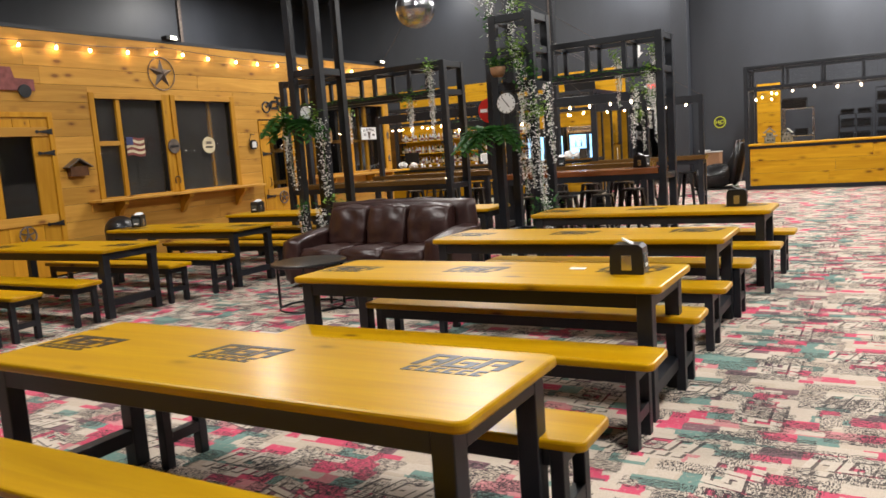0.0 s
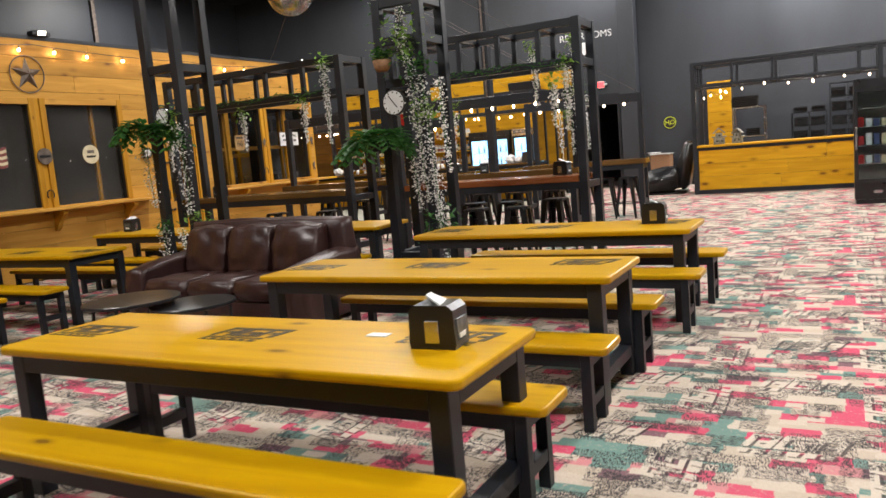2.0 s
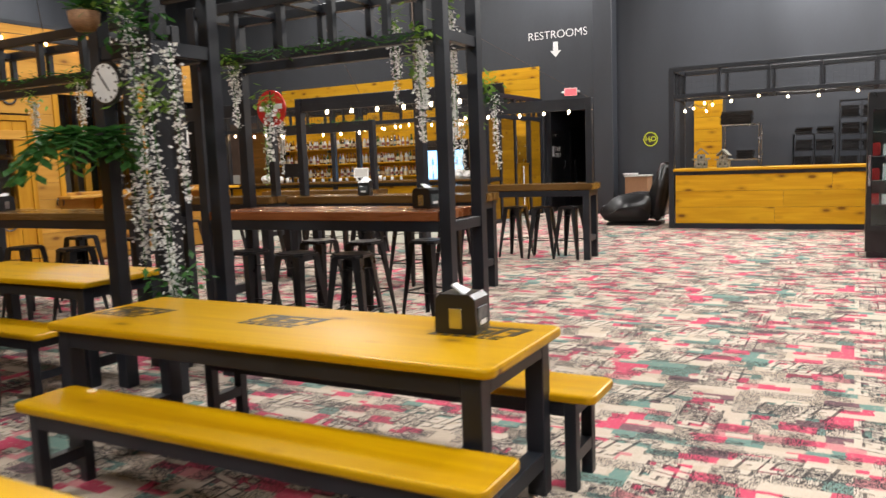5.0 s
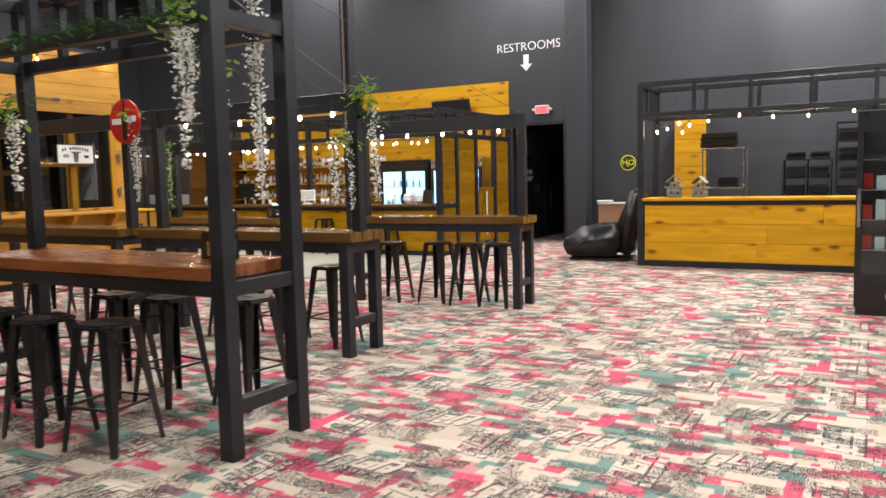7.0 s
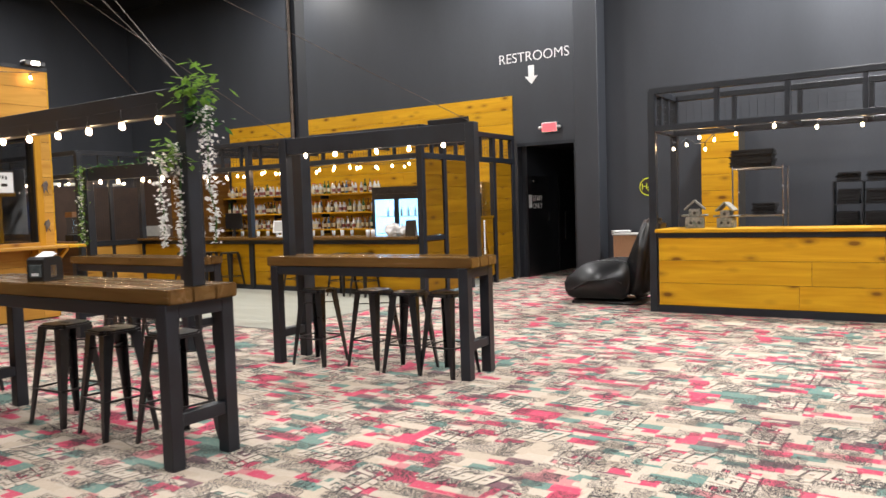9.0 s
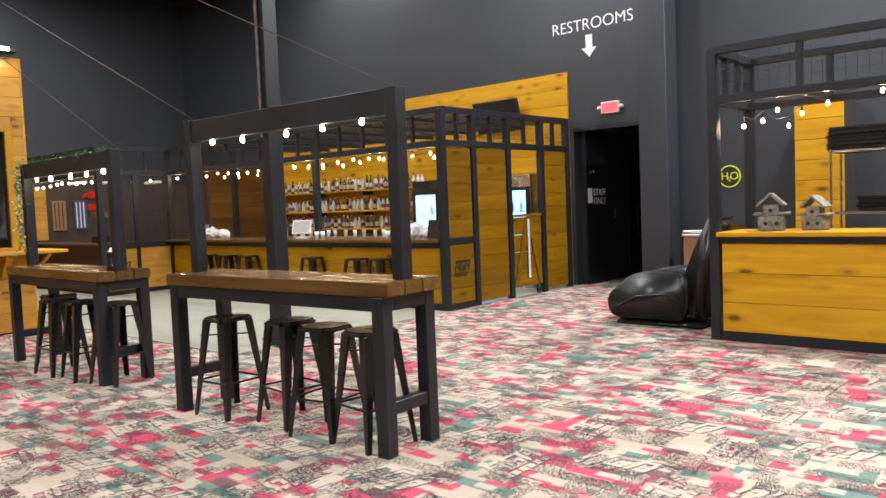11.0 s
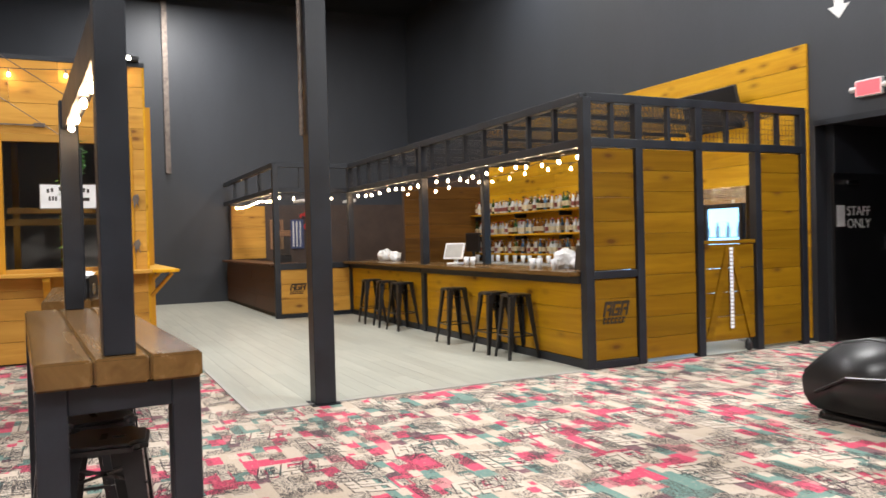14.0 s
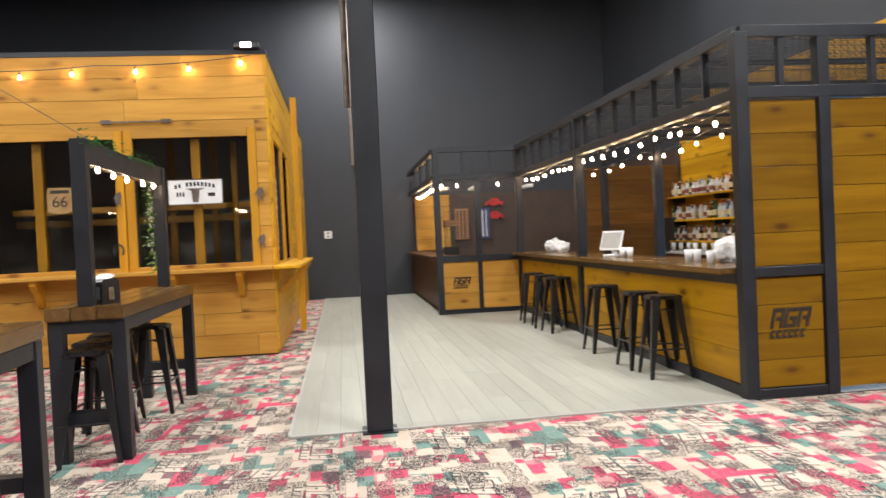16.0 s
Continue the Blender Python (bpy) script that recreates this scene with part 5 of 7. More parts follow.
wisteria([((-1.92, 8.24, 2.55), (-1.80, 8.22, 1.0), 0.045), ((-1.78, 8.24, 2.35), (-1.66, 8.22, 0.7), 0.04), ((-1.60, 8.28, 2.3), (-1.54, 8.3, 1.3), 0.035),
          ((-1.95, 8.22, 1.5), (-1.9, 8.22, 0.9), 0.04), ((-1.72, 8.26, 1.3), (-1.62, 8.26, 0.3), 0.045), ((-2.0, 8.26, 2.9), (-1.95, 8.24, 2.5), 0.05)],
         [((-1.95, 8.26, 2.75), 0.22, 150), ((-1.85, 8.24, 2.45), 0.18, 110), ((-1.76, 8.24, 2.0), 0.15, 80), ((-1.72, 8.26, 0.75), 0.22, 110), ((-2.25, 8.26, 2.62), 0.14, 50)],
         "thick white silk wisteria cascading down the tower", 12)
wisteria([((-2.55, 8.75, 3.75), (-2.52, 8.72, 3.0), 0.06), ((-2.1, 8.5, 3.5), (-2.1, 8.45, 2.95), 0.05)],
         [((-2.5, 8.7, 3.7), 0.28, 120), ((-2.5, 8.7, 3.2), 0.14, 60), ((-2.05, 8.55, 3.3), 0.18, 60)], "green silk vine hanging above the tower", 13)
for (x, y, z0, z1), sd in zip(((-4.2, 9.86, 2.88, 1.75), (-4.6, 9.86, 2.42, 1.8), (-7.28, 9.86, 2.42, 1.55), (-4.4, 12.6, 2.3, 1.4), (-2.72, 10.02, 2.42, 1.85),
                               (-2.35, 10.02, 2.05, 1.55), (-0.80, 10.02, 2.45, 1.65), (-1.42, 10.66, 2.75, 2.0), (-0.88, 10.68, 2.80, 1.46), (-1.18, 10.66, 2.30, 1.72), (-6.3, 10.5, 2.4, 1.8)), range(40, 61)):
    wisteria([((x, y, z0), (x + 0.03, y, z1), 0.03), ((x + 0.05, y, z0 - 0.05), (x + 0.06, y, z1 + 0.25), 0.025)], [((x, y, z0 + 0.02), 0.11, 40)],
             "short white silk wisteria spray on the frame", sd)
wisteria([((-1.56, 12.62, 2.0), (-1.55, 12.60, 1.3), 0.03), ((-1.36, 12.66, 2.2), (-1.33, 12.68, 1.38), 0.035), ((-1.76, 12.62, 1.95), (-1.74, 12.62, 1.35), 0.03)],
         [((-1.46, 12.66, 2.34), 0.13, 90), ((-1.40, 12.68, 2.15), 0.10, 60), ((-1.62, 12.62, 1.95), 0.12, 50)], "white silk wisteria tied to a pub table post", 61)
# leafy garland along the framed tables' beams
for (x0, x1, y, z, sd) in ((-7.2, -4.1, 9.86, 2.50, 70), (-2.9, -0.75, 9.99, 2.47, 71), (-6.9, -4.75, 15.40, 2.18, 72)):
    rg = random.Random(sd)
    g = thing("leaf_garland", (x0, y, z), "thin green silk garland along the beam", "garland", "leaf garlands")
    bm = bmesh.new()
    add_tube(bm, [(k * (x1 - x0) / 20, 0, 0.03 * math.sin(k)) for k in range(21)], 0.006, 5)
    part("stem", bm, M_LEAF, g)
    bm = bmesh.new()
    for _ in range(170):
        p = Vector((rg.uniform(0, x1 - x0), rg.gauss(0, 0.03), rg.gauss(0.02, 0.03)))
        a = rg.uniform(0, 6.28)
        add_leaf(bm, p, p + Vector((math.cos(a) * 0.06, math.sin(a) * 0.06, rg.uniform(-0.05, 0.03))), 0.03)
    tagged(part("leaves", bm, M_LEAF, g), kind="stuff")


def clock(at, r, label):
    t = thing("wall_clock", at, label, "clock")

    def disc(name, rad, y0, y1, m):
        bm = bmesh.new()
        f = [[bm.verts.new((rad * math.cos(2 * math.pi * k / 32), y, rad * math.sin(2 * math.pi * k / 32))) for k in range(32)] for y in (y0, y1)]
        bm.faces.new(f[0])
        bm.faces.new(f[1][::-1])
        for k in range(32):
            j = (k + 1) % 32
            bm.faces.new((f[0][k], f[1][k], f[1][j], f[0][j]))
        return part(name, bm, m, t)
    disc("rim", r, -0.035, 0.0, M_STOOL)
    disc("face", r * 0.9, -0.038, -0.0352, M_WHITE)
    for k in range(12):
        a = k * math.pi / 6
        bm = bmesh.new()
        add_bar(bm, (0.72 * r * math.cos(a), -0.040, 0.72 * r * math.sin(a)), (0.84 * r * math.cos(a), -0.040, 0.84 * r * math.sin(a)), 0.012, 0.003, (0, 1, 0))
        part("hour_mark", bm, M_INK, t)
    for a, l in ((-0.9, 0.5), (2.2, 0.68)):
        bm = bmesh.new()
        add_bar(bm, (0, -0.042, 0), (l * r * math.cos(a), -0.042, l * r * math.sin(a)), 0.010, 0.003, (0, 1, 0))
        part("clock_hand", bm, M_INK, t)
    return t


clock((-2.12, 8.24, 2.09), 0.14, "white faced round clock on the timber tower")
clock((-4.70, 7.42, 2.18), 0.10, "small white faced clock among silk plants")
bk = thing("hanging_basket", (-2.18, 8.24, 2.42), "small woven planter on the tower post", "planter")
bm = bmesh.new()
add_lathe(bm, (0, -0.10, 0), [(0.06, 0), (0.09, 0.05), (0.10, 0.12)], 14)
part("bowl", bm, M_TERRA, bk, smooth=True)
bm = bmesh.new()
rg = random.Random(2)
for _ in range(60):
    p = Vector((rg.gauss(0, 0.06), -0.1 + rg.gauss(0, 0.05), 0.13 + rg.uniform(0, 0.08)))
    a = rg.uniform(0, 6.28)
    add_leaf(bm, p, p + Vector((math.cos(a) * 0.09, math.sin(a) * 0.09, rg.uniform(-0.03, 0.06))), 0.04)
part("foliage", bm, M_LEAF, bk)

# round enamel sign and mirror ball
rs = thing("round_sign", (-4.49, 12.60, 2.25), "red round enamel sign with a pale bottle shape", "sign")
bm = bmesh.new()
ringv = [[bm.verts.new((0.235 * math.cos(2 * math.pi * k / 36), y, 0.235 * math.sin(2 * math.pi * k / 36))) for k in range(36)] for y in (-0.03, -0.005)]
bm.faces.new(ringv[0])
bm.faces.new(ringv[1][::-1])
for k in range(36):
    bm.faces.new((ringv[0][k], ringv[1][k], ringv[1][(k + 1) % 36], ringv[0][(k + 1) % 36]))
part("disc", bm, M_REDP, rs)
boxes_part("bottle_shape", [(-0.035, 0.035, -0.034, -0.0305, -0.2, 0.06), (-0.015, 0.015, -0.034, -0.0305, 0.06, 0.22)], M_INK, rs)
for a, b, z in ((-0.19, -0.04, 0.0), (0.04, 0.19, 0.02)):
    box_part("pale_stroke", (a, b, -0.037, -0.0345, z - 0.03, z + 0.035), M_WHITE, rs, 0.0005)
mb = thing("mirror_ball", (-3.42, 8.3, 3.47), "mirror ball hung from the ceiling on a wire", "mirror ball")
bm = bmesh.new()
bmesh.ops.create_uvsphere(bm, u_segments=36, v_segments=18, radius=0.265)
part("ball", bm, M_CHROME, mb, "small mirror facets")
bm = bmesh.new()
add_tube(bm, [(0, 0, 0.26), (0, 0, 4.12)], 0.004, 5)
part("wire", bm, M_STEEL, mb)

# ---- string lights ----
bulb_string([(KX + 0.10, 4.6, 3.70), (KX + 0.10, 6.7, 3.66), (KX + 0.10, 9.1, 3.74), (KX + 0.10, 12.4, 3.68), (KX + 0.10, 14.2, 3.70), (KX + 0.10, 16.1, 3.80)], 0.04, 0.645,
            "cable of warm bulbs along the kiosk front")
for x, z in ((-3.32, 2.24), (-6.95, 2.13)):
    bulb_string([(x, 15.42 - (0.065 if z > 2.2 else 0), z), (x + 2.12, 15.42 + (0.06 if z > 2.2 else 0), z)], 0.02, 0.40, "warm bulbs along the pub table beam", drop=0.14)
bulb_string([(-3.9, 12.64, 2.27), (-1.65, 12.64, 2.27)], 0.02, 0.38, "warm bulbs along the pub table beam", drop=0.13)
bulb_string([(BX - 0.1, 20.45, 2.42), (-7.0, 20.5, 2.44), (-9.2, 20.4, 2.42), (-11.0, 20.5, 2.44), (BW + 0.05, 20.4, 2.42)], 0.05, 0.36, "warm bulbs over the bar counter")
bulb_string([(BX - 0.3, 21.5, 2.5), (-7.5, 21.3, 2.48), (-10, 21.5, 2.5), (BW, 21.3, 2.45)], 0.08, 0.55, "warm bulbs inside the bar")
bulb_string([(BW - 0.1, 20.2, 2.40), (BW - 0.1, 18.95, 2.40), (-14.6, 18.95, 2.42), (-17.4, 18.95, 2.4)], 0.05, 0.36, "warm bulbs round the far bar unit")
bulb_string([(MX + 0.2, 20.3, 2.50), (0.6, 20.2, 2.54), (2.1, 20.25, 2.52), (ME - 0.2, 20.2, 2.5)], 0.05, 0.52, "warm bulbs over the sales counter")
bulb_string([(MX + 0.12, 20.25, 2.49), (MX + 0.30, 20.6, 2.42), (MX + 0.60, 20.95, 2.49)], 0.12, 0.28, "loop of warm bulbs at the counter corner", drop=0.12)


def flood(at, label="small black flood light with a warm lens"):
    t = thing("flood_light", at, label, "lamp", "flood lights")
    box_part("housing", (-0.05, 0.10, -0.16, 0.16, 0.0, 0.07), M_STOOL, t, 0.01)
    box_part("lens", (0.1003, 0.106, -0.06, 0.06, 0.008, 0.062), M_FLOOD, t)
    box_part("bracket", (-0.12, -0.05, -0.02, 0.02, 0.0, 0.03), M_STOOL, t)


flood((KX + 0.02, 9.28, KZ + 0.061))
flood((KX + 0.02, 16.05, KZ + 0.061))

# steel guy wires
for pts in (((-1.17, 15.53, 2.31), (-6.54, 8.3, 6.5)), ((-3.34, 15.40, 2.31), (-6.2, 9.9, 6.55)), ((-4.79, 15.45, 2.20), (-3.5, 10.2, 5.8)), ((-1.56, 12.73, 2.35), (-8.3, 14.6, 6.5)),
            ((-1.60, 12.75, 2.35), (-8.6, 15.7, 6.4)), ((-3.42, 8.6, 3.9), (-5.2, 9.95, 2.97))):
    w = thing("guy_wire", pts[0], "thin steel wire strung between frames", "wire", "guy wires")
    bm = bmesh.new()
    a, b = Vector(pts[0]), Vector(pts[1])
    add_tube(bm, [(b - a) * k / 8 - Vector((0, 0, 0.05 * 4 * (k / 8) * (1 - k / 8))) for k in range(9)], 0.0032, 5)
    part("strand", bm, M_RUST, w)

# ---- kiosk wall decorations ----
FX = KX + 0.03
st = thing("barn_star", (FX, 8.98, 3.28), "weathered tin barn star in a ring", "wall decoration")
bm = bmesh.new()
ctr0 = bm.verts.new((0.07, 0, 0))
rim = []
for k in range(10):
    a = math.pi / 2 + k * math.pi / 5
    r = 0.27 if k % 2 == 0 else 0.105
    rim.append(bm.verts.new((0.0, r * math.cos(a), r * math.sin(a))))
for k in range(10):
    bm.faces.new((ctr0, rim[k], rim[(k + 1) % 10]))
bm.faces.new(rim[::-1])
part("star", bm, M_RUST, st)
bm = bmesh.new()
add_tube(bm, [(0.01, 0.29 * math.cos(2 * math.pi * k / 36), 0.29 * math.sin(2 * math.pi * k / 36)) for k in range(37)], 0.009, 6)
part("ring", bm, M_RUST, st)


def cutout(name, at, outline, depth, m, label, category="wall decoration", extra=()):
    """A flat tin cut-out on the kiosk wall; outline in (along, up)."""
    t = thing(name, at, label, category)
    bm = bmesh.new()
    f = [[bm.verts.new((x, a, b)) for a, b in outline] for x in (0.0, depth)]
    bm.faces.new(f[0])
    bm.faces.new(f[1][::-1])
    n = len(outline)
    for k in range(n):
        bm.faces.new((f[0][k], f[1][k], f[1][(k + 1) % n], f[0][(k + 1) % n]))
    part("plate", bm, m, t)
    for nm, dims, mm in extra:
        box_part(nm, dims, mm, t)
    return t


def round_pts(r, n=28, cy=0.0, cz=0.0):
    return [(cy + r * math.cos(2 * math.pi * k / n), cz + r * math.sin(2 * math.pi * k / n)) for k in range(n)]


truck = cutout("truck_cutout", (FX, 6.1, 2.98), [(-0.45, -0.08), (-0.45, 0.08), (-0.22, 0.12), (-0.15, 0.26), (0.08, 0.26), (0.12, 0.10), (0.42, 0.09), (0.42, -0.08)], 0.03, M_REDWORN,
               "worn red tin pickup truck on the pine wall")
for y in (-0.25, 0.25):
    bm = bmesh.new()
    pts = round_pts(0.10, 20, y, -0.09)
    f = [[bm.verts.new((x, a, b)) for a, b in pts] for x in (0.031, 0.05)]
    bm.faces.new(f[0])
    bm.faces.new(f[1][::-1])
    for k in range(20):
        bm.faces.new((f[0][k], f[1][k], f[1][(k + 1) % 20], f[0][(k + 1) % 20]))
    part("wheel", bm, M_STOOL, truck)
moto = thing("motorcycle_cutout", (FX, 11.86, 2.72), "black tin motorcycle on the pine wall", "wall decoration")
for y in (-0.24, 0.24):
    bm = bmesh.new()
    add_tube(bm, [(0.012, a, b) for a, b in round_pts(0.11, 20, y, 0)] + [(0.012, y + 0.11, 0)], 0.016, 6)
    part("wheel", bm, M_STOOL, moto)
bm = bmesh.new()
for a, b in (((-0.24, 0), (-0.05, 0.12)), ((-0.05, 0.12), (0.15, 0.12)), ((0.15, 0.12), (0.24, 0)), ((-0.1, -0.02), (0.12, -0.02)), ((-0.1, 0.0), (-0.05, 0.12)), ((0.12, -0.02), (0.13, 0.2)), ((0.05, 0.21), (0.2, 0.19))):
    add_bar(bm, (0.014, *a), (0.014, *b), 0.045, 0.02, (1, 0, 0))
part("body", bm, M_STOOL, moto)
flag = thing("tin_flag", (FX - 0.05, 8.28, 2.0), "small wavy tin flag with red and white stripes", "wall decoration")
for k in range(7):
    bm = bmesh.new()
    z0, z1 = -0.16 + k * 0.32 / 7, -0.16 + (k + 1) * 0.32 / 7
    cols = [[bm.verts.new((0.01 + 0.006 * q, -0.19 + 0.38 * i / 8, z + 0.02 * math.sin(i * 0.8))) for i in range(9)] for q in (0, 1) for z in (z0, z1)]
    for i in range(8):
        bm.faces.new((cols[0][i], cols[1][i], cols[1][i + 1], cols[0][i + 1]))
        bm.faces.new((cols[2][i], cols[2][i + 1], cols[3][i + 1], cols[3][i]))
    part("stripe", bm, M_REDWORN if k % 2 == 0 else M_CREAM, flag)
box_part("star_field", (0.018, 0.022, -0.19, -0.05, 0.03, 0.17), M_BLUEP, flag)
cutout("round_sign", (FX - 0.06, 9.98, 1.98), round_pts(0.16), 0.012, M_CREAM, "cream round tin sign with dark lines", "sign",
       (("print_bar", (0.0125, 0.014, -0.09, 0.09, -0.055, -0.02), M_INK), ("print_bar", (0.0125, 0.014, -0.07, 0.07, 0.02, 0.07), M_RUST)))
cutout("round_sign", (FX + 0.02, 9.06, 1.98), round_pts(0.13), 0.02, M_RUST, "dark cast metal disc on the window post", "wall decoration",
       (("raised_bar", (0.0202, 0.03, -0.09, 0.09, -0.02, 0.02), M_STOOL),))
for y, z in ((9.07, 1.36), (14.38, 1.42), (12.78, 1.05)):
    hs = thing("horseshoe", (FX + 0.018, y, z), "iron horseshoe nailed to the post", "wall decoration", "horseshoes")
    bm = bmesh.new()
    add_tube(bm, [(0.008, 0.06 * math.cos(a), 0.075 * math.sin(a)) for a in [math.pi * (-1.25 + 1.5 * k / 12) + math.pi for k in range(13)]], 0.010, 5)
    part("shoe", bm, M_STOOL, hs)
lt = thing("wall_lantern", (FX, 11.1, 1.95), "black iron wall lantern with round dial", "wall decoration")
bm = bmesh.new()
add_tube(bm, [(0.02, -0.06, -0.1), (0.03, -0.09, 0.1), (0.03, -0.03, 0.22), (0.03, 0.06, 0.2)], 0.010, 6)
part("bracket", bm, M_STOOL, lt)
bm = bmesh.new()
f = [[bm.verts.new((x, a, b)) for a, b in round_pts(0.10, 24)] for x in (0.03, 0.07)]
bm.faces.new(f[0])
bm.faces.new(f[1][::-1])
for k in range(24):
    bm.faces.new((f[0][k], f[1][k], f[1][(k + 1) % 24], f[0][(k + 1) % 24]))
part("case", bm, M_STOOL, lt)
box_part("dial", (0.0702, 0.073, -0.06, 0.06, -0.06, 0.06), M_WHITE, lt)
bh = thing("birdhouse_plaque", (FX, 7.05, 1.68), "dark wood birdhouse on the pine wall", "wall decoration")
box_part("body", (0, 0.10, -0.16, 0.16, -0.12, 0.04), M_DARKWOOD, bh)
bm = bmesh.new()
for s in (-1, 1):
    add_bar(bm, (0.06, 0, 0.16), (0.06, s * 0.22, 0.02), 0.02, 0.16, (1, 0, 0))
part("roof", bm, M_RUST, bh)
# route shield, steer sign, arrow, small ornaments
rt = cutout("route_sign", (FX - 0.055, 13.70, 2.07), [(-0.145, -0.13), (-0.155, 0.06), (-0.135, 0.16), (0.135, 0.16), (0.155, 0.06), (0.145, -0.13), (0.07, -0.16), (-0.07, -0.16)], 0.012, M_TAN, "tan wooden shield road sign numbered 66", "sign",
            (("dark_band", (0.0125, 0.0145, -0.11, 0.11, 0.09, 0.13), M_INK),))
text_part("numerals", "66", 0.19, M_INK, rt, Matrix(((0, 0, 1, 0.0125), (1, 0, 0, 0), (0, 1, 0, -0.02), (0, 0, 0, 1))), 0.002)
sg = thing("steer_sign", (FX - 0.02, 15.33, 2.115), "white tin sign with a steer head and dark lettering", "sign")
box_part("plate", (0, 0.012, -0.335, 0.335, -0.16, 0.16), M_WHITE, sg, 0.003)
boxes_part("border", [(0.0122, 0.014, -0.335, 0.335, 0.15, 0.16), (0.0122, 0.014, -0.335, 0.335, -0.16, -0.15), (0.0122, 0.014, -0.335, -0.325, -0.15, 0.15), (0.0122, 0.014, 0.325, 0.335, -0.15, 0.15)], M_RUST, sg)
for k in range(11):
    if k != 2:
        z = 0.075 - 0.0012 * (k - 5) ** 2
        box_part("letter_bar", (0.0122, 0.0145, -0.25 + k * 0.046, -0.222 + k * 0.046, z, z + 0.05), M_INK, sg)
for k in range(3):
    box_part("letter_bar", (0.0122, 0.0145, -0.23 + k * 0.036, -0.208 + k * 0.036, -0.055, 0.0), M_INK, sg)
box_part("letter_bar", (0.0122, 0.0145, 0.15, 0.24, -0.06, -0.015), M_INK, sg)
bm = bmesh.new()
pts = [(-0.12, 0.045), (-0.05, 0.015), (-0.035, -0.13), (0.035, -0.13), (0.05, 0.015), (0.12, 0.045), (0.055, 0.045), (-0.055, 0.045)]
f = [[bm.verts.new((x, a, b)) for a, b in pts] for x in (0.0122, 0.015)]
bm.faces.new(f[0])
bm.faces.new(f[1][::-1])
for k in range(8):
    bm.faces.new((f[0][k], f[1][k], f[1][(k + 1) % 8], f[0][(k + 1) % 8]))
part("steer_shape", bm, M_RUST, sg)
ar = thing("wooden_arrow", (FX, 14.67, 3.01), "grey weathered arrow on the pine wall", "wall decoration")
bm = bmesh.new()
add_bar(bm, (0.02, -0.40, 0), (0.02, 0.40, 0), 0.018, 0.018)
part("shaft", bm, M_RUST, ar)
for s in (-1, 1):
    box_part("fletching" if s < 0 else "head", (0.012, 0.028, s * 0.36 - 0.07, s * 0.36 + 0.06, -0.028, 0.028), M_RUST, ar, 0.008)
for y, z in ((14.40, 2.05), (16.12, 2.05), (16.12, 1.45)):
    cutout("figure_cutout", (FX + 0.02, y, z), [(-0.02, -0.1), (-0.03, 0.02), (-0.06, 0.0), (-0.02, 0.07), (0.03, 0.1), (0.05, 0.04), (0.03, -0.02), (0.05, -0.1), (0.01, -0.03)], 0.012, M_RUST,
           "small dark tin ornament on the window post")
# domed bin
bn = thing("litter_bin", (-8.6, 7.25, 0), "black domed litter bin by the kiosk", "bin")
bm = bmesh.new()
add_lathe(bm, (0, 0, 0), [(0.22, 0), (0.23, 0.02), (0.24, 0.62), (0.235, 0.64)], 28)
part("body", bm, M_VINYL, bn, smooth=True)
bm = bmesh.new()
add_lathe(bm, (0, 0, 0.64), [(0.245, 0), (0.245, 0.04), (0.22, 0.12), (0.15, 0.2), (0.06, 0.235), (0.01, 0.24)], 28)
part("domed_lid", bm, M_VINYL, bn, smooth=True)


# green garland wound down the far post of a pub table
rg = random.Random(91)
g = thing("leaf_garland", (-6.98, 15.40, 1.2), "green garland with pale buds down a pub table post", "garland", "leaf garlands")
bm = bmesh.new()
add_tube(bm, [(0.05 * math.cos(k * 0.9), -0.06 + 0.05 * math.sin(k * 0.9), 1.0 - k * 0.05) for k in range(20)], 0.006, 5)
part("stem", bm, M_LEAF, g)
bm = bmesh.new()
for _ in range(160):
    p = Vector((rg.gauss(0, 0.045), -0.07 + rg.gauss(0, 0.03), rg.uniform(0.0, 1.05)))
    a = rg.uniform(0, 6.28)
    add_leaf(bm, p, p + Vector((math.cos(a) * 0.06, math.sin(a) * 0.06, rg.uniform(-0.05, 0.02))), 0.035)
tagged(part("leaves", bm, M_LIME, g), kind="stuff")
bm = bmesh.new()
for _ in range(40):
    add_hang(bm, (rg.gauss(0, 0.05), -0.08 + rg.gauss(0, 0.02), rg.uniform(0.0, 1.0)), (0, -0.08, rg.uniform(0, 1)), 0.02, 3, rg, 0.014)
tagged(part("buds", bm, M_BLOOM, g), kind="stuff")
# ---- signs on the black wall ----
WALLTEXT = lambda x, z, y=NW - 0.004: Matrix(((1, 0, 0, x), (0, 0, -1, y), (0, 1, 0, z), (0, 0, 0, 1)))
rsn = thing("restrooms_sign", (0, 0, 0), "white restrooms lettering over a down arrow", "sign")
text_part("lettering", "RESTROOMS", 0.285, M_WHITE, rsn, WALLTEXT(-4.60, 4.58), 0.003, "", 0.003)
bm = bmesh.new()
pts = [(-4.65, 4.02), (-4.80, 4.18), (-4.715, 4.18), (-4.715, 4.40), (-4.585, 4.40), (-4.585, 4.18), (-4.50, 4.18)]
f = [[bm.verts.new((a, y, b)) for a, b in pts] for y in (NW - 0.007, NW - 0.001)]
bm.faces.new(f[0])
bm.faces.new(f[1][::-1])
for k in range(7):
    bm.faces.new((f[0][k], f[1][k], f[1][(k + 1) % 7], f[0][(k + 1) % 7]))
part("down_arrow", bm, M_WHITE, rsn)
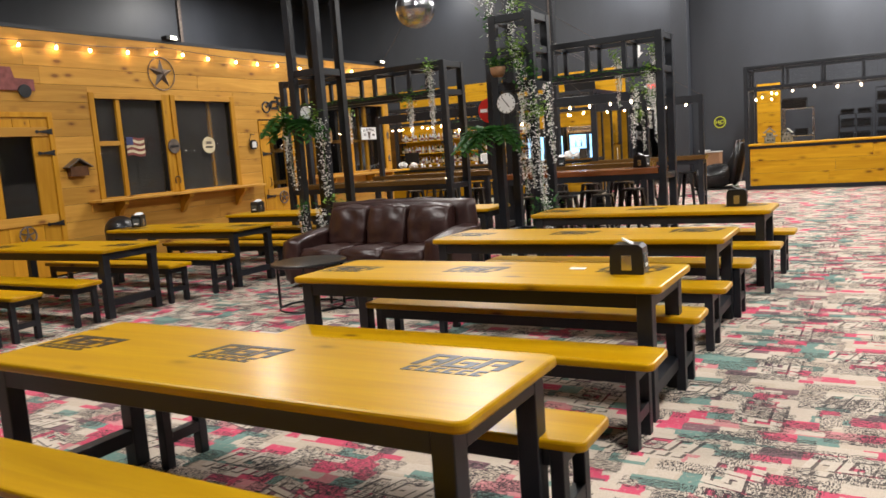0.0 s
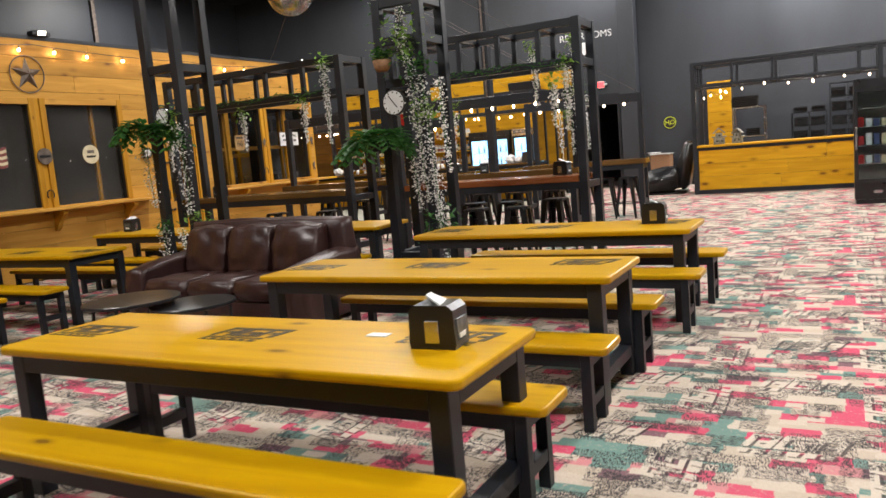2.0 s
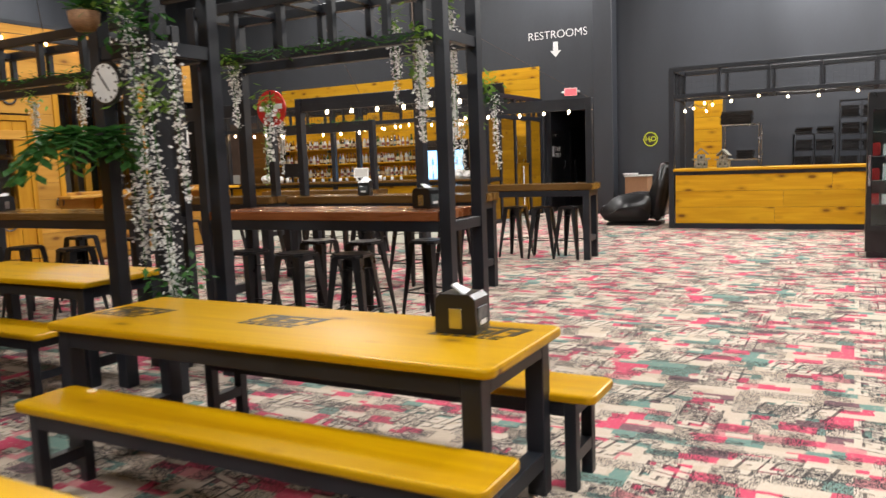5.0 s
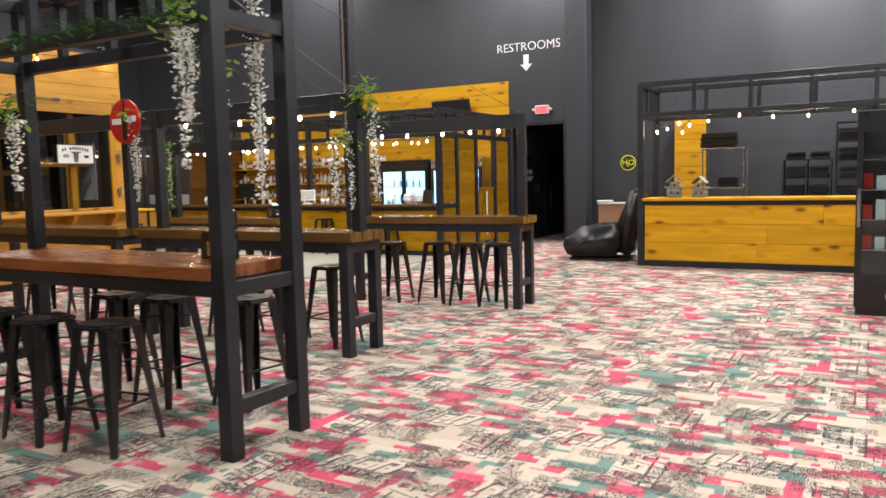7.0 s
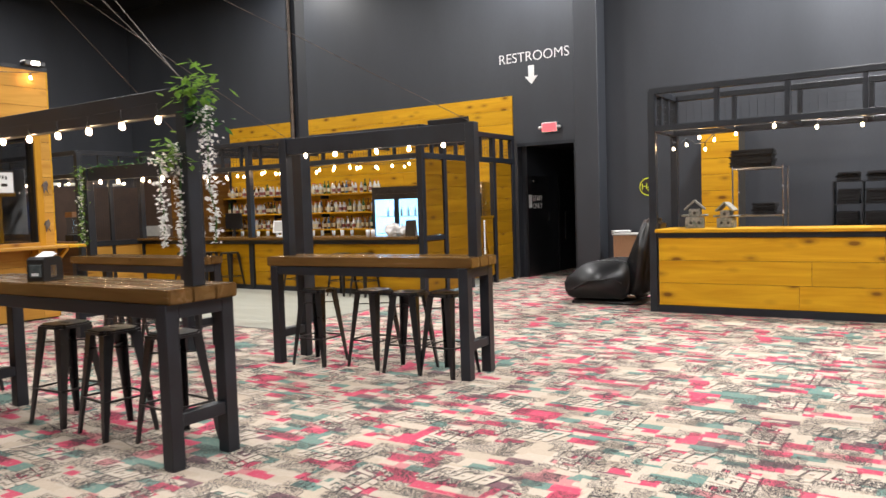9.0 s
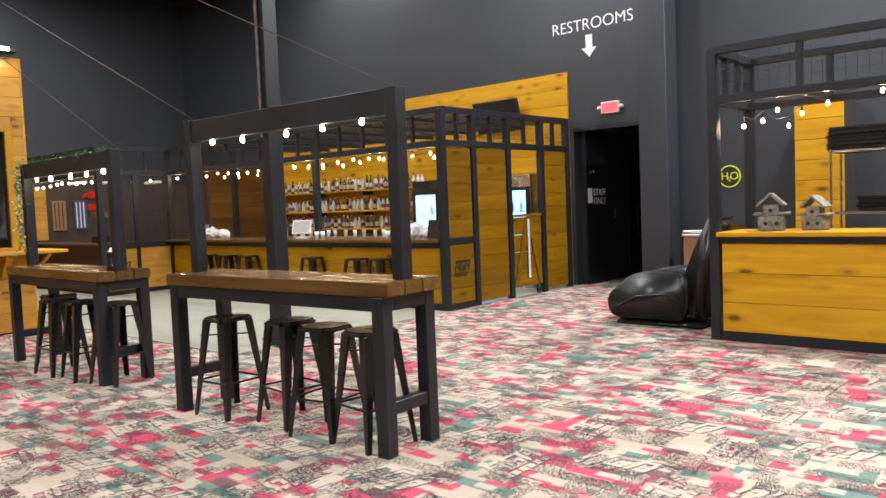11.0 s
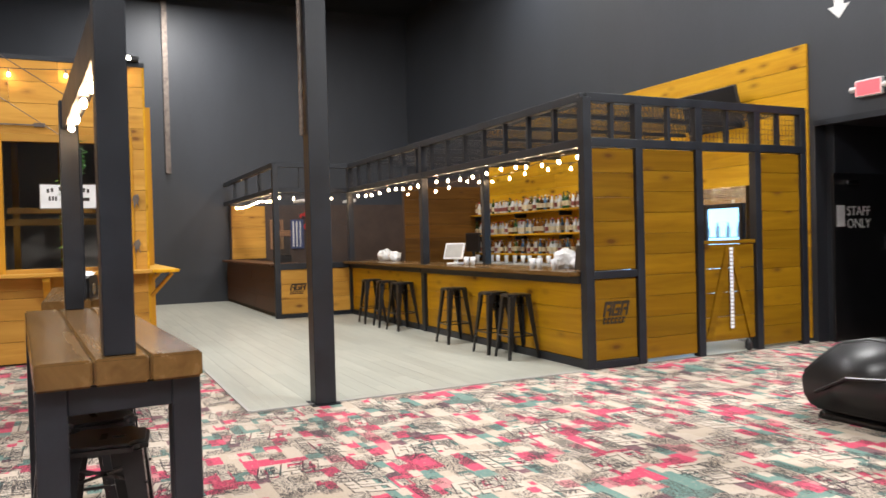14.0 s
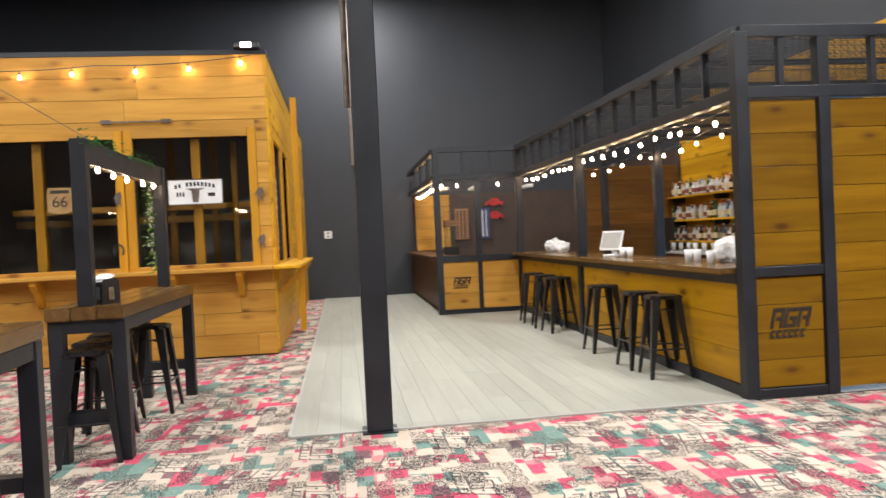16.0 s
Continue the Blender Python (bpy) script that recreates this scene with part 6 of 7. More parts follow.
ex = thing("exit_sign", (-4.25, NW, 3.10), "glowing red exit sign with small lamp heads", "sign")
box_part("case", (-0.17, 0.17, -0.06, -0.001, -0.10, 0.10), M_WHITE, ex, 0.008)
box_part("red_face", (-0.15, 0.15, -0.064, -0.0605, -0.08, 0.08), M_EXIT, ex)
for s in (-1, 1):
    bm = bmesh.new()
    add_lathe(bm, (s * 0.21, -0.04, -0.03), [(0.03, 0), (0.045, 0.03), (0.03, 0.06)], 10)
    part("lamp_head", bm, M_WHITE, ex, smooth=True)
h2 = thing("water_sign", (-2.24, NW, 1.81), "round black and yellow-green water sign", "sign")
for nm, r, y0, mm in (("rim", 0.172, -0.012, M_YELP), ("disc", 0.153, -0.0135, M_INK)):
    bm = bmesh.new()
    f = [[bm.verts.new((r * math.cos(2 * math.pi * k / 32), y, r * math.sin(2 * math.pi * k / 32))) for k in range(32)] for y in (y0, -0.002)]
    bm.faces.new(f[0])
    bm.faces.new(f[1][::-1])
    for k in range(32):
        bm.faces.new((f[0][k], f[1][k], f[1][(k + 1) % 32], f[0][(k + 1) % 32]))
    part(nm, bm, mm, h2)
for wd, sz, x, z in (("H", 0.17, -0.073, 0.0), ("2", 0.10, 0.0, -0.045), ("O", 0.17, 0.073, 0.0)):
    text_part("letter", wd, sz, M_YELP, h2, Matrix(((1, 0, 0, x), (0, 0, -1, -0.0145), (0, 1, 0, z), (0, 0, 0, 1))), 0.001)
# staff door in the passage
sd = thing("door_3", (-4.9, 24.0, 0), "black staff only door in the passage", "door", "", "structure")
box_part("leaf", (0.002, 0.04, 0.0, 1.05, 0.005, 2.15), M_VINYL, sd, 0.004)
for wd, z in (("STAFF", 1.66), ("ONLY", 1.50)):
    text_part("lettering", wd, 0.17, M_WHITE, sd, Matrix(((0, 0, 1, 0.042), (1, 0, 0, 0.47), (0, 1, 0, z), (0, 0, 0, 1))), 0.002)
box_part("notice", (0.041, 0.044, 0.05, 0.20, 1.47, 1.74), M_PAPER, sd)
bm = bmesh.new()
add_tube(bm, [(0.04, 0.92, 1.16), (0.09, 0.92, 1.18), (0.09, 0.92, 1.34), (0.04, 0.92, 1.36)], 0.011, 6)
part("handle", bm, M_CHROME, sd)
box_part("closer", (0.04, 0.09, 0.2, 0.42, 2.0, 2.06), M_CHROME, sd, 0.005)
d4 = thing("door_4", (-4.9, 25.6, 0), "black passage door with a steel push plate", "door", "", "structure")
box_part("leaf", (0.002, 0.035, 0.0, 0.95, 0.005, 2.15), M_VINYL, d4, 0.004)
box_part("push_plate", (0.036, 0.042, 0.30, 0.48, 0.72, 1.35), M_CHROME, d4)
# wall socket, and a grey bar modelling a streak of reflected light
ot = thing("wall_socket", (-17.995, 16.8, 1.55), "small white wall socket plate", "socket")
box_part("plate", (0, 0.012, -0.09, 0.09, -0.09, 0.09), M_WHITE, ot, 0.004)
for s in (-1, 1):
    box_part("outlet", (0.0121, 0.014, -0.025, 0.025, s * 0.04 - 0.02, s * 0.04 + 0.02), M_INK, ot)
pp = thing("wall_duct", (-17.9, 17.5, 4.2), "tall grey bar standing in for a reflected light streak on the black wall", "pipe")
box_part("duct", (-0.1, 0.0, -0.06, 0.06, -1.0, 3.3), M_RUST, pp)

# ---- behind the bar ----
def make_bottle(h, r, neck, m, cap, label):
    t = thing("bottle", (0, 0, 0), label, "bottle", "bottles on the back bar")
    bm = bmesh.new()
    add_lathe(bm, (0, 0, 0), [(r * 0.95, 0), (r, 0.01), (r, h * 0.58), (r * 0.75, h * 0.68), (neck, h * 0.76), (neck, h)], 12)
    part("body", bm, m, t, smooth=True)
    bm = bmesh.new()
    add_lathe(bm, (0, 0, h * 0.94), [(neck * 1.25, 0), (neck * 1.25, h * 0.075)], 10)
    part("cap", bm, cap, t)
    bm = bmesh.new()
    add_lathe(bm, (0, 0, h * 0.16), [(r * 1.03, 0), (r * 1.03, h * 0.30)], 12, False)
    part("label", bm, M_CREAM if m is not BOTTLES[3] else M_REDWORN, t)
    return t


protos = [make_bottle(0.30, 0.038, 0.014, BOTTLES[0], M_INK, "amber spirit bottle with paper label"), make_bottle(0.27, 0.045, 0.016, BOTTLES[2], M_REDP, "clear spirit bottle with paper label"),
          make_bottle(0.31, 0.036, 0.013, BOTTLES[1], M_INK, "green glass bottle with paper label"), make_bottle(0.25, 0.042, 0.018, BOTTLES[3], M_CHROME, "pale frosted bottle with red label"),
          make_bottle(0.28, 0.040, 0.014, BOTTLES[4], M_CREAM, "dark brown liquor bottle with paper label"), make_bottle(0.29, 0.037, 0.014, BOTTLES[5], M_WHITE, "pale blue bottle with paper label")]
rng = random.Random(19)
used = [False] * 6
for z in (1.10, 1.50, 1.95):
    sh = thing("bottle_shelf", (-11.05, 23.84, z), "pine shelf crowded with spirit bottles", "shelf", "back bar shelves")
    box_part("board", (-2.65, 2.55, -0.32, -0.0, -0.035, 0.0), M_WALLX, sh, 0.004)
    for x in (-2.5, -0.8, 0.8, 2.4):
        box_part("bracket", (x - 0.015, x + 0.015, -0.28, -0.002, -0.12, -0.036), M_STEEL, sh)
    for row in (23.74, 23.60):
        x = -13.55
        while x < -8.6:
            if rng.random() < 0.9:
                k = rng.choice((0, 0, 1, 1, 1, 2, 3, 3, 3, 4, 5))
                m = pose(x, row + rng.uniform(-0.015, 0.015), z + 0.0005, 0, 0, rng.uniform(0, 360))
                if used[k]:
                    copy_thing(protos[k], m)
                else:
                    protos[k].matrix_basis = m
                    used[k] = True
            x += rng.uniform(0.11, 0.17)
bb = thing("back_bar_cabinet", (-11.05, 23.5, 0.0102), "dark back bar cabinet below the bottle shelves", "cabinet")
box_part("body", (-2.6, 2.6, -0.22, 0.33, 0.06, 0.86), M_DARKWOOD, bb, 0.006)
box_part("top", (-2.62, 2.62, -0.26, 0.335, 0.861, 0.90), M_GREYW, bb, 0.006)
for k in range(6):
    dr = box_part("door", (-2.55 + k * 0.86, -1.73 + k * 0.86, -0.24, -0.2203, 0.1, 0.83), M_DARKWOOD, bb, 0.006)
    box_part("handle", (-1.80 + k * 0.86, -1.775 + k * 0.86, -0.262, -0.2403, 0.5, 0.66), M_CHROME, dr)
rg = random.Random(33)
for k in range(14):
    g = thing("drinking_glass", (-13.2 + k * 0.31 + rg.uniform(-0.05, 0.05), 23.4, 0.9105), "upturned clear bar glass", "glass", "glasses on the back bar")
    bm = bmesh.new()
    add_lathe(bm, (0, 0, 0), [(0.035, 0), (0.045, 0.16), (0.042, 0.16), (0.032, 0.006)], 12)
    part("bowl", bm, M_WHITE if k % 3 == 0 else BOTTLES[2], g, smooth=True)


def cooler(x, label):
    t = thing("bottle_cooler", (x, 23.45, 0.0102), label, "refrigerator", "glass door coolers")
    boxes_part("cabinet", [(-0.70, 0.70, 0.30, 0.38, 0.0, 1.86), (-0.70, -0.66, -0.30, 0.30, 0, 1.86), (0.66, 0.70, -0.30, 0.30, 0, 1.86), (-0.66, 0.66, -0.30, 0.30, 1.80, 1.86), (-0.66, 0.66, -0.3, 0.3, 0.0, 0.3)], M_CHROME if x > -6.5 else M_VINYL, t)
    box_part("lit_back", (-0.655, 0.655, 0.285, 0.2995, 0.305, 1.795), M_COOLER, t, 0, "bright blue-white lit lining")
    for s in (-1, 1):
        box_part("lit_side", (s * 0.654 - 0.005, s * 0.654 + 0.005, -0.28, 0.28, 0.31, 1.79), M_COOLER, t)
    for z in (0.62, 0.98, 1.36):
        box_part("shelf", (-0.655, 0.655, -0.22, 0.28, z - 0.008, z), M_CHROME, t)
        bm = bmesh.new()
        for k in range(7):
            add_lathe(bm, (-0.57 + k * 0.19, 0.12, z + 0.0005), [(0.03, 0), (0.03, 0.12), (0.012, 0.16), (0.012, 0.2)], 8)
        tagged(part("bottles", bm, BOTTLES[2], t), kind="stuff")
    for s in (-1, 1):
        dr = boxes_part("door", [(s * 0.335 - 0.33, s * 0.335 + 0.33, -0.34, -0.303, 0.3, 0.36), (s * 0.335 - 0.33, s * 0.335 + 0.33, -0.34, -0.303, 1.74, 1.80),
                                 (s * 0.335 - 0.33, s * 0.335 - 0.28, -0.34, -0.303, 0.36, 1.74), (s * 0.335 + 0.28, s * 0.335 + 0.33, -0.34, -0.303, 0.36, 1.74)], M_STOOL, t)
        box_part("pane", (s * 0.335 - 0.28, s * 0.335 + 0.28, -0.325, -0.319, 0.36, 1.74), M_GLASS, dr)
        box_part("pull", (s * 0.05 - 0.012, s * 0.05 + 0.012, -0.37, -0.3405, 0.9, 1.2), M_CHROME, dr)
    boxes_part("top_grille", [(-0.70, 0.70, -0.30, 0.38, 1.861, 2.02)], M_CHROME if x > -6.5 else M_STOOL, t)
    for k in range(5):
        boxes_part("grille_slat", [(-0.66, 0.66, -0.306, -0.3005, 1.885 + k * 0.025, 1.895 + k * 0.025)], M_STEEL, t)


cooler(-7.65, "black two-door glass cooler lit blue-white inside")
cooler(-6.18, "steel-topped two-door glass cooler lit blue-white")
tv = thing("television", (-6.55, 23.68, 3.17), "black flat television tilted on the pine wall", "television")
o = box_part("screen", (-0.52, 0.52, -0.03, 0.03, -0.30, 0.30), M_CEIL, tv, 0.008)
o.rotation_euler = (radians(16), 0, 0)
box_part("wall_bracket", (-0.08, 0.08, -0.0, 0.13, -0.05, 0.05), M_STEEL, tv)
# half gate in the bar doorway
gt = thing("half_gate", (BX, 21.94, 0.0), "pine half gate with cross brace and chain", "gate")
for k in range(4):
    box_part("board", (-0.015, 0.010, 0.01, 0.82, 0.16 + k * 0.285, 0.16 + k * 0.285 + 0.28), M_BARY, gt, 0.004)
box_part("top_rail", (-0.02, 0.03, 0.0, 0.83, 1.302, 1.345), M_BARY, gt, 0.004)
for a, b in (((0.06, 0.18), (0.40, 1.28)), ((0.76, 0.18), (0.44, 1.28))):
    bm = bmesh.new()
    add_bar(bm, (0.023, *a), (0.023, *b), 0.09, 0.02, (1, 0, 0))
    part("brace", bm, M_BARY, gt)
bm = bmesh.new()
for k in range(22):
    add_box(bm, 0.035, 0.043, 0.392, 0.442, 0.30 + k * 0.044, 0.335 + k * 0.044)
tagged(part("chain", bm, M_PAPER, gt, "pale chain hung down the gate"), kind="stuff")
bm = bmesh.new()
add_lathe(bm, (0, 0.72, 0.012), [(0.02, 0), (0.045, 0.02), (0.045, 0.09), (0.02, 0.147)], 12)
part("caster", bm, M_STOOL, gt)


def register(at, turn):
    t = thing("cash_register", at, "white touch-screen cash register on the bar", "till", "", "", turn)
    box_part("stand", (-0.10, 0.10, -0.09, 0.09, 0.0, 0.03), M_WHITE, t, 0.008)
    o = box_part("screen", (-0.18, 0.18, -0.012, 0.012, -0.125, 0.125), M_WHITE, t, 0.006)
    o.location, o.rotation_euler = (0, -0.02, 0.20), (radians(-18), 0, 0)
    g = box_part("glass", (-0.155, 0.155, -0.0145, -0.0122, -0.10, 0.10), M_VINYL if turn > 400 else M_GREYW, o)
    box_part("neck", (-0.03, 0.03, 0.0, 0.03, 0.03, 0.14), M_WHITE, t)


register((-8.55, 20.50, 1.0555), 25)


def bagged(at, r, seed, label="crumpled white plastic sack of supplies"):
    t = thing("plastic_sack", at, label, "bag", "white sacks on the bar")
    bm = bmesh.new()
    bmesh.ops.create_icosphere(bm, subdivisions=3, radius=r)
    for v in bm.verts:
        n = noise.noise(v.co * 14 + Vector((seed, 0, 0))) * 0.35 + noise.noise(v.co * 34) * 0.15
        v.co *= 1 + n
        v.co.z = max(v.co.z * 0.85 + r * 0.7, 0.0)
    part("sack", bm, M_PAPER, t)


for x, y, r, s in ((-11.7, 20.62, 0.14, 1), (-11.3, 20.65, 0.12, 2), (-5.95, 20.66, 0.15, 3), (-5.7, 20.7, 0.12, 5)):
    bagged((x, y, 1.0555), r, s)
for k, (x, y) in enumerate(((-6.35, 20.45), (-6.27, 20.5), (-5.8, 20.4), (-8.0, 20.5), (-8.1, 20.45), (-10.9, 20.5))):
    c = thing("paper_cup", (x, y, 1.0555), "small pale paper cup on the bar", "cup", "cups on the bar")
    bm = bmesh.new()
    add_lathe(bm, (0, 0, 0), [(0.03, 0), (0.042, 0.12), (0.039, 0.12), (0.027, 0.006)], 14)
    part("cup_wall", bm, M_PAPER, c, smooth=True)
ta = thing("table_tent", (-5.45, 20.55, 1.0555), "folded menu card standing on the bar", "menu card")
for s in (-1, 1):
    o = box_part("leaf", (-0.11, 0.11, -0.002, 0.002, 0, 0.28), M_PAPER if s > 0 else M_INK, ta)
    o.location, o.rotation_euler = (0, s * 0.04, 0), (radians(s * 8), 0, 0)
mn = thing("monitor", (-12.9, 23.15, 1.0), "black monitor on a pole beside the shelves", "monitor")
box_part("screen", (-0.3, 0.3, -0.03, 0.02, 0.15, 0.55), M_VINYL, mn, 0.01)
box_part("pole", (-0.03, 0.03, -0.02, 0.02, -0.09, 0.15), M_STEEL, mn)
# far unit dressing
for z, m in ((2.15, M_REDP), (1.83, M_REDP)):
    t = thing("car_cutout", (-17.69, 20.86, z), "small red tin car on the dark panel", "wall decoration", "tin cars")
    bm = bmesh.new()
    pts = [(-0.22, -0.07), (-0.22, 0.02), (-0.12, 0.04), (-0.06, 0.11), (0.08, 0.11), (0.13, 0.03), (0.22, 0.02), (0.22, -0.07)]
    f = [[bm.verts.new((x, a, b)) for a, b in pts] for x in (0.0, 0.03)]
    bm.faces.new(f[0])
    bm.faces.new(f[1][::-1])
    for k in range(8):
        bm.faces.new((f[0][k], f[1][k], f[1][(k + 1) % 8], f[0][(k + 1) % 8]))
    part("body", bm, m, t)
    for y in (-0.13, 0.13):
        box_part("wheel", (0.0302, 0.04, y - 0.04, y + 0.04, -0.1, -0.03), M_STOOL, t, 0.008)
pb = thing("tall_machine", (-13.5, 19.15, 1.0505), "counter-top drinks machine with amber tank", "machine")
box_part("base", (-0.15, 0.15, -0.13, 0.13, 0, 0.14), M_STOOL, pb, 0.01)
box_part("tank", (-0.12, 0.12, -0.10, 0.10, 0.14, 0.52), M_GLASS, pb)
box_part("lid", (-0.14, 0.14, -0.12, 0.12, 0.52, 0.64), M_TERRA, pb, 0.01)
for k, (y, m) in enumerate(((20.03, M_TERRA), (20.56, M_BLUEP))):
    t = thing("leaning_board", (-17.66, y, 1.28), "striped wooden board leaning on the wall" if k == 0 else "pale blue tall bottle poster", "board")
    box_part("panel", (0, 0.03, -0.17, 0.17, 0, 0.75), m, t, 0.01)
    for j in range(3):
        box_part("stripe", (0.0302, 0.033, -0.12 + j * 0.09, -0.09 + j * 0.09, 0.05, 0.7), M_DARKWOOD if k == 0 else M_WHITE, t)
for y in (19.2, 19.8, 20.9):
    t = thing("pendant_light", (-14.5, y, 2.3), "white pendant strip over the far bar", "lamp")
    box_part("shade", (-0.3, 0.3, -0.06, 0.06, 0.0, 0.06), M_WHITE, t, 0.01)
    bm = bmesh.new()
    add_tube(bm, [(0, 0, 0.06), (0, 0, 0.62)], 0.005, 5)
    part("flex", bm, M_STEEL, t)

# ---- massage chair and cart ----
mch = thing("massage_chair", (-1.70, 20.80, 0), "black vinyl massage recliner on a low base", "armchair")


def swept(name, prof, y0, y1, m, puff=0.0, bev=0.03, label=""):
    bm = bmesh.new()
    f = [[bm.verts.new((x * 0.74, y, z)) for x, z in prof] for y in (y0, y1)]
    bm.faces.new(f[0])
    bm.faces.new(f[1][::-1])
    n = len(prof)
    for k in range(n):
        bm.faces.new((f[0][k], f[1][k], f[1][(k + 1) % n], f[0][(k + 1) % n]))
    bmesh.ops.recalc_face_normals(bm, faces=bm.faces)
    bmesh.ops.bevel(bm, geom=bm.edges[:], offset=bev, segments=3, affect="EDGES")
    return part(name, bm, m, mch, label, True)


swept("base", [(-0.95, 0.0), (0.55, 0.0), (0.55, 0.06), (-0.9, 0.07)], -0.33, 0.33, M_STOOL, 0, 0.015)
for s in (-1, 1):
    y0, y1 = sorted((s * 0.25, s * 0.42))
    swept("side_shell", [(-1.02, 0.16), (-0.9, 0.09), (0.25, 0.09), (0.36, 0.3), (0.34, 0.62), (0.1, 0.67), (-0.3, 0.67), (-0.6, 0.62), (-0.85, 0.48), (-1.05, 0.34)], y0, y1, M_VINYL, 0, 0.03)
    bm = bmesh.new()
    add_tube(bm, [(-0.63, s * 0.425, 0.22), (-0.37, s * 0.43, 0.36), (0.0, s * 0.43, 0.40), (0.15, s * 0.428, 0.34)], 0.012, 6)
    part("trim_line", bm, M_STOOL, mch)
swept("seat", [(-0.6, 0.2), (0.3, 0.2), (0.3, 0.42), (-0.6, 0.46)], -0.25, 0.25, M_VINYL, 0, 0.05)
swept("foot_rest", [(-1.12, 0.14), (-0.62, 0.14), (-0.62, 0.46), (-0.98, 0.44), (-1.18, 0.36)], -0.24, 0.24, M_VINYL, 0, 0.05)
swept("backrest", [(0.10, 0.35), (0.36, 0.09), (0.62, 0.12), (0.72, 0.55), (0.86, 1.12), (0.82, 1.27), (0.66, 1.29), (0.44, 0.98)], -0.36, 0.36, M_VINYL, 0, 0.07)
swept("head_pillow", [(0.40, 1.0), (0.60, 0.94), (0.74, 1.24), (0.58, 1.31)], -0.18, 0.18, M_LEATHER, 0, 0.05)
cart = thing("side_cart", (-2.42, 23.4, 0), "brown box cart stacked with papers", "cart")
box_part("box", (-0.27, 0.27, -0.25, 0.25, 0.12, 0.92), M_TERRA, cart, 0.01)
box_part("top", (-0.29, 0.29, -0.27, 0.27, 0.921, 0.95), M_GREYW, cart, 0.005)
for x in (-0.2, 0.2):
    for y in (-0.18, 0.18):
        box_part("caster", (x - 0.03, x + 0.03, y - 0.03, y + 0.03, 0.0, 0.12), M_STOOL, cart)
pl = thing("paper_stack", (-2.62, 23.4, 0.9505), "loose stack of papers on the cart", "paper")
for k in range(4):
    o = box_part("sheet", (-0.16, 0.16, -0.11, 0.11, k * 0.012, k * 0.012 + 0.011), M_PAPER if k % 2 else M_RUST, pl)
    o.rotation_euler = (0, 0, 0.2 * k)

# ---- sales counter stock ----
op = thing("pine_pillar", (-1.10, 23.3, 0), "orange pine boarded pillar behind the counter", "pillar", "", "structure")
for k in range(10):
    box_part("board", (0.0, 0.62, -0.03, 0.0, 0.02 + k * 0.278, 0.02 + k * 0.278 + 0.272), M_WALLX, op, 0.004)
box_part("core", (0.01, 0.61, 0.0005, 0.57, 0.0, 2.8), M_SEAM, op)
rk = thing("wire_rack", (0.10, 22.0, 0), "chrome wire shelving rack behind the counter", "shelving")
for x in (-0.36, 0.36):
    for y in (-0.22, 0.22):
        bm = bmesh.new()
        add_tube(bm, [(x, y, 0.0), (x, y, 2.02)], 0.014, 8)
        part("upright", bm, M_CHROME, rk)
for z in (0.4, 1.28, 2.0):
    bm = bmesh.new()
    for k in range(9):
        add_bar(bm, (-0.35, -0.21 + k * 0.0525, z), (0.35, -0.21 + k * 0.0525, z), 0.006)
    for s in (-1, 1):
        add_bar(bm, (-0.36, s * 0.215, z - 0.012), (0.36, s * 0.215, z - 0.012), 0.012, 0.03)
        add_bar(bm, (s * 0.355, -0.215, z - 0.012), (s * 0.355, 0.215, z - 0.012), 0.012, 0.03)
    part("wire_shelf", bm, M_CHROME, rk)


def pile(at, w, d, n, seed, label="stack of folded black shirts"):
    rg2 = random.Random(seed)
    t = thing("folded_shirts", at, label, "clothes", "folded black shirts")
    for k in range(n):
        dx, dy = rg2.uniform(-0.02, 0.02), rg2.uniform(-0.02, 0.02)
        o = box_part("shirt", (-w / 2 + dx, w / 2 + dx, -d / 2 + dy, d / 2 + dy, k * 0.045, k * 0.045 + 0.043), M_CLOTH, t, 0.014, "", 2)
        o.rotation_euler = (0, 0, rg2.uniform(-0.06, 0.06))


pile((0.0, 22.0, 2.005), 0.62, 0.40, 6, 1, "heap of folded black garments on the rack")
pile((0.18, 21.95, 1.285), 0.34, 0.36, 4, 2)
for x in (1.42, 2.3):
    cb = thing("display_shelf", (x, 22.95, 0), "black cubby shelf packed with folded shirts", "shelving", "shirt shelves")
    hh = 1.76 if x < 2 else 2.42
    W2 = 0.40
    for a in (-W2, 0.0, W2):
        box_part("upright", (a - 0.012, a + 0.012, -0.2, 0.2, 0, hh), M_STEEL, cb)
    nz = int(hh / 0.34)
    for k in range(nz + 1):
        for a in (-W2, 0.0):
            box_part("board", (a + 0.013, a + W2 - 0.013, -0.2, 0.2, k * hh / nz - (0.02 if k else -0.002), k * hh / nz + (0.0 if k else 0.022)), M_STEEL, cb)
    for k in range(nz):
        if k * hh / nz > 0.6:
            for a in (-0.2, 0.2):
                pile((x + a, 22.94, k * hh / nz + 0.002), 0.33, 0.34, 5, k * 7 + int(a * 10), "stack of folded dark shirts in a cubby")
for a in (-0.2, 0.2):
    pile((1.42 + a, 22.94, 1.762), 0.33, 0.34, 3, 50 + int(a * 10))


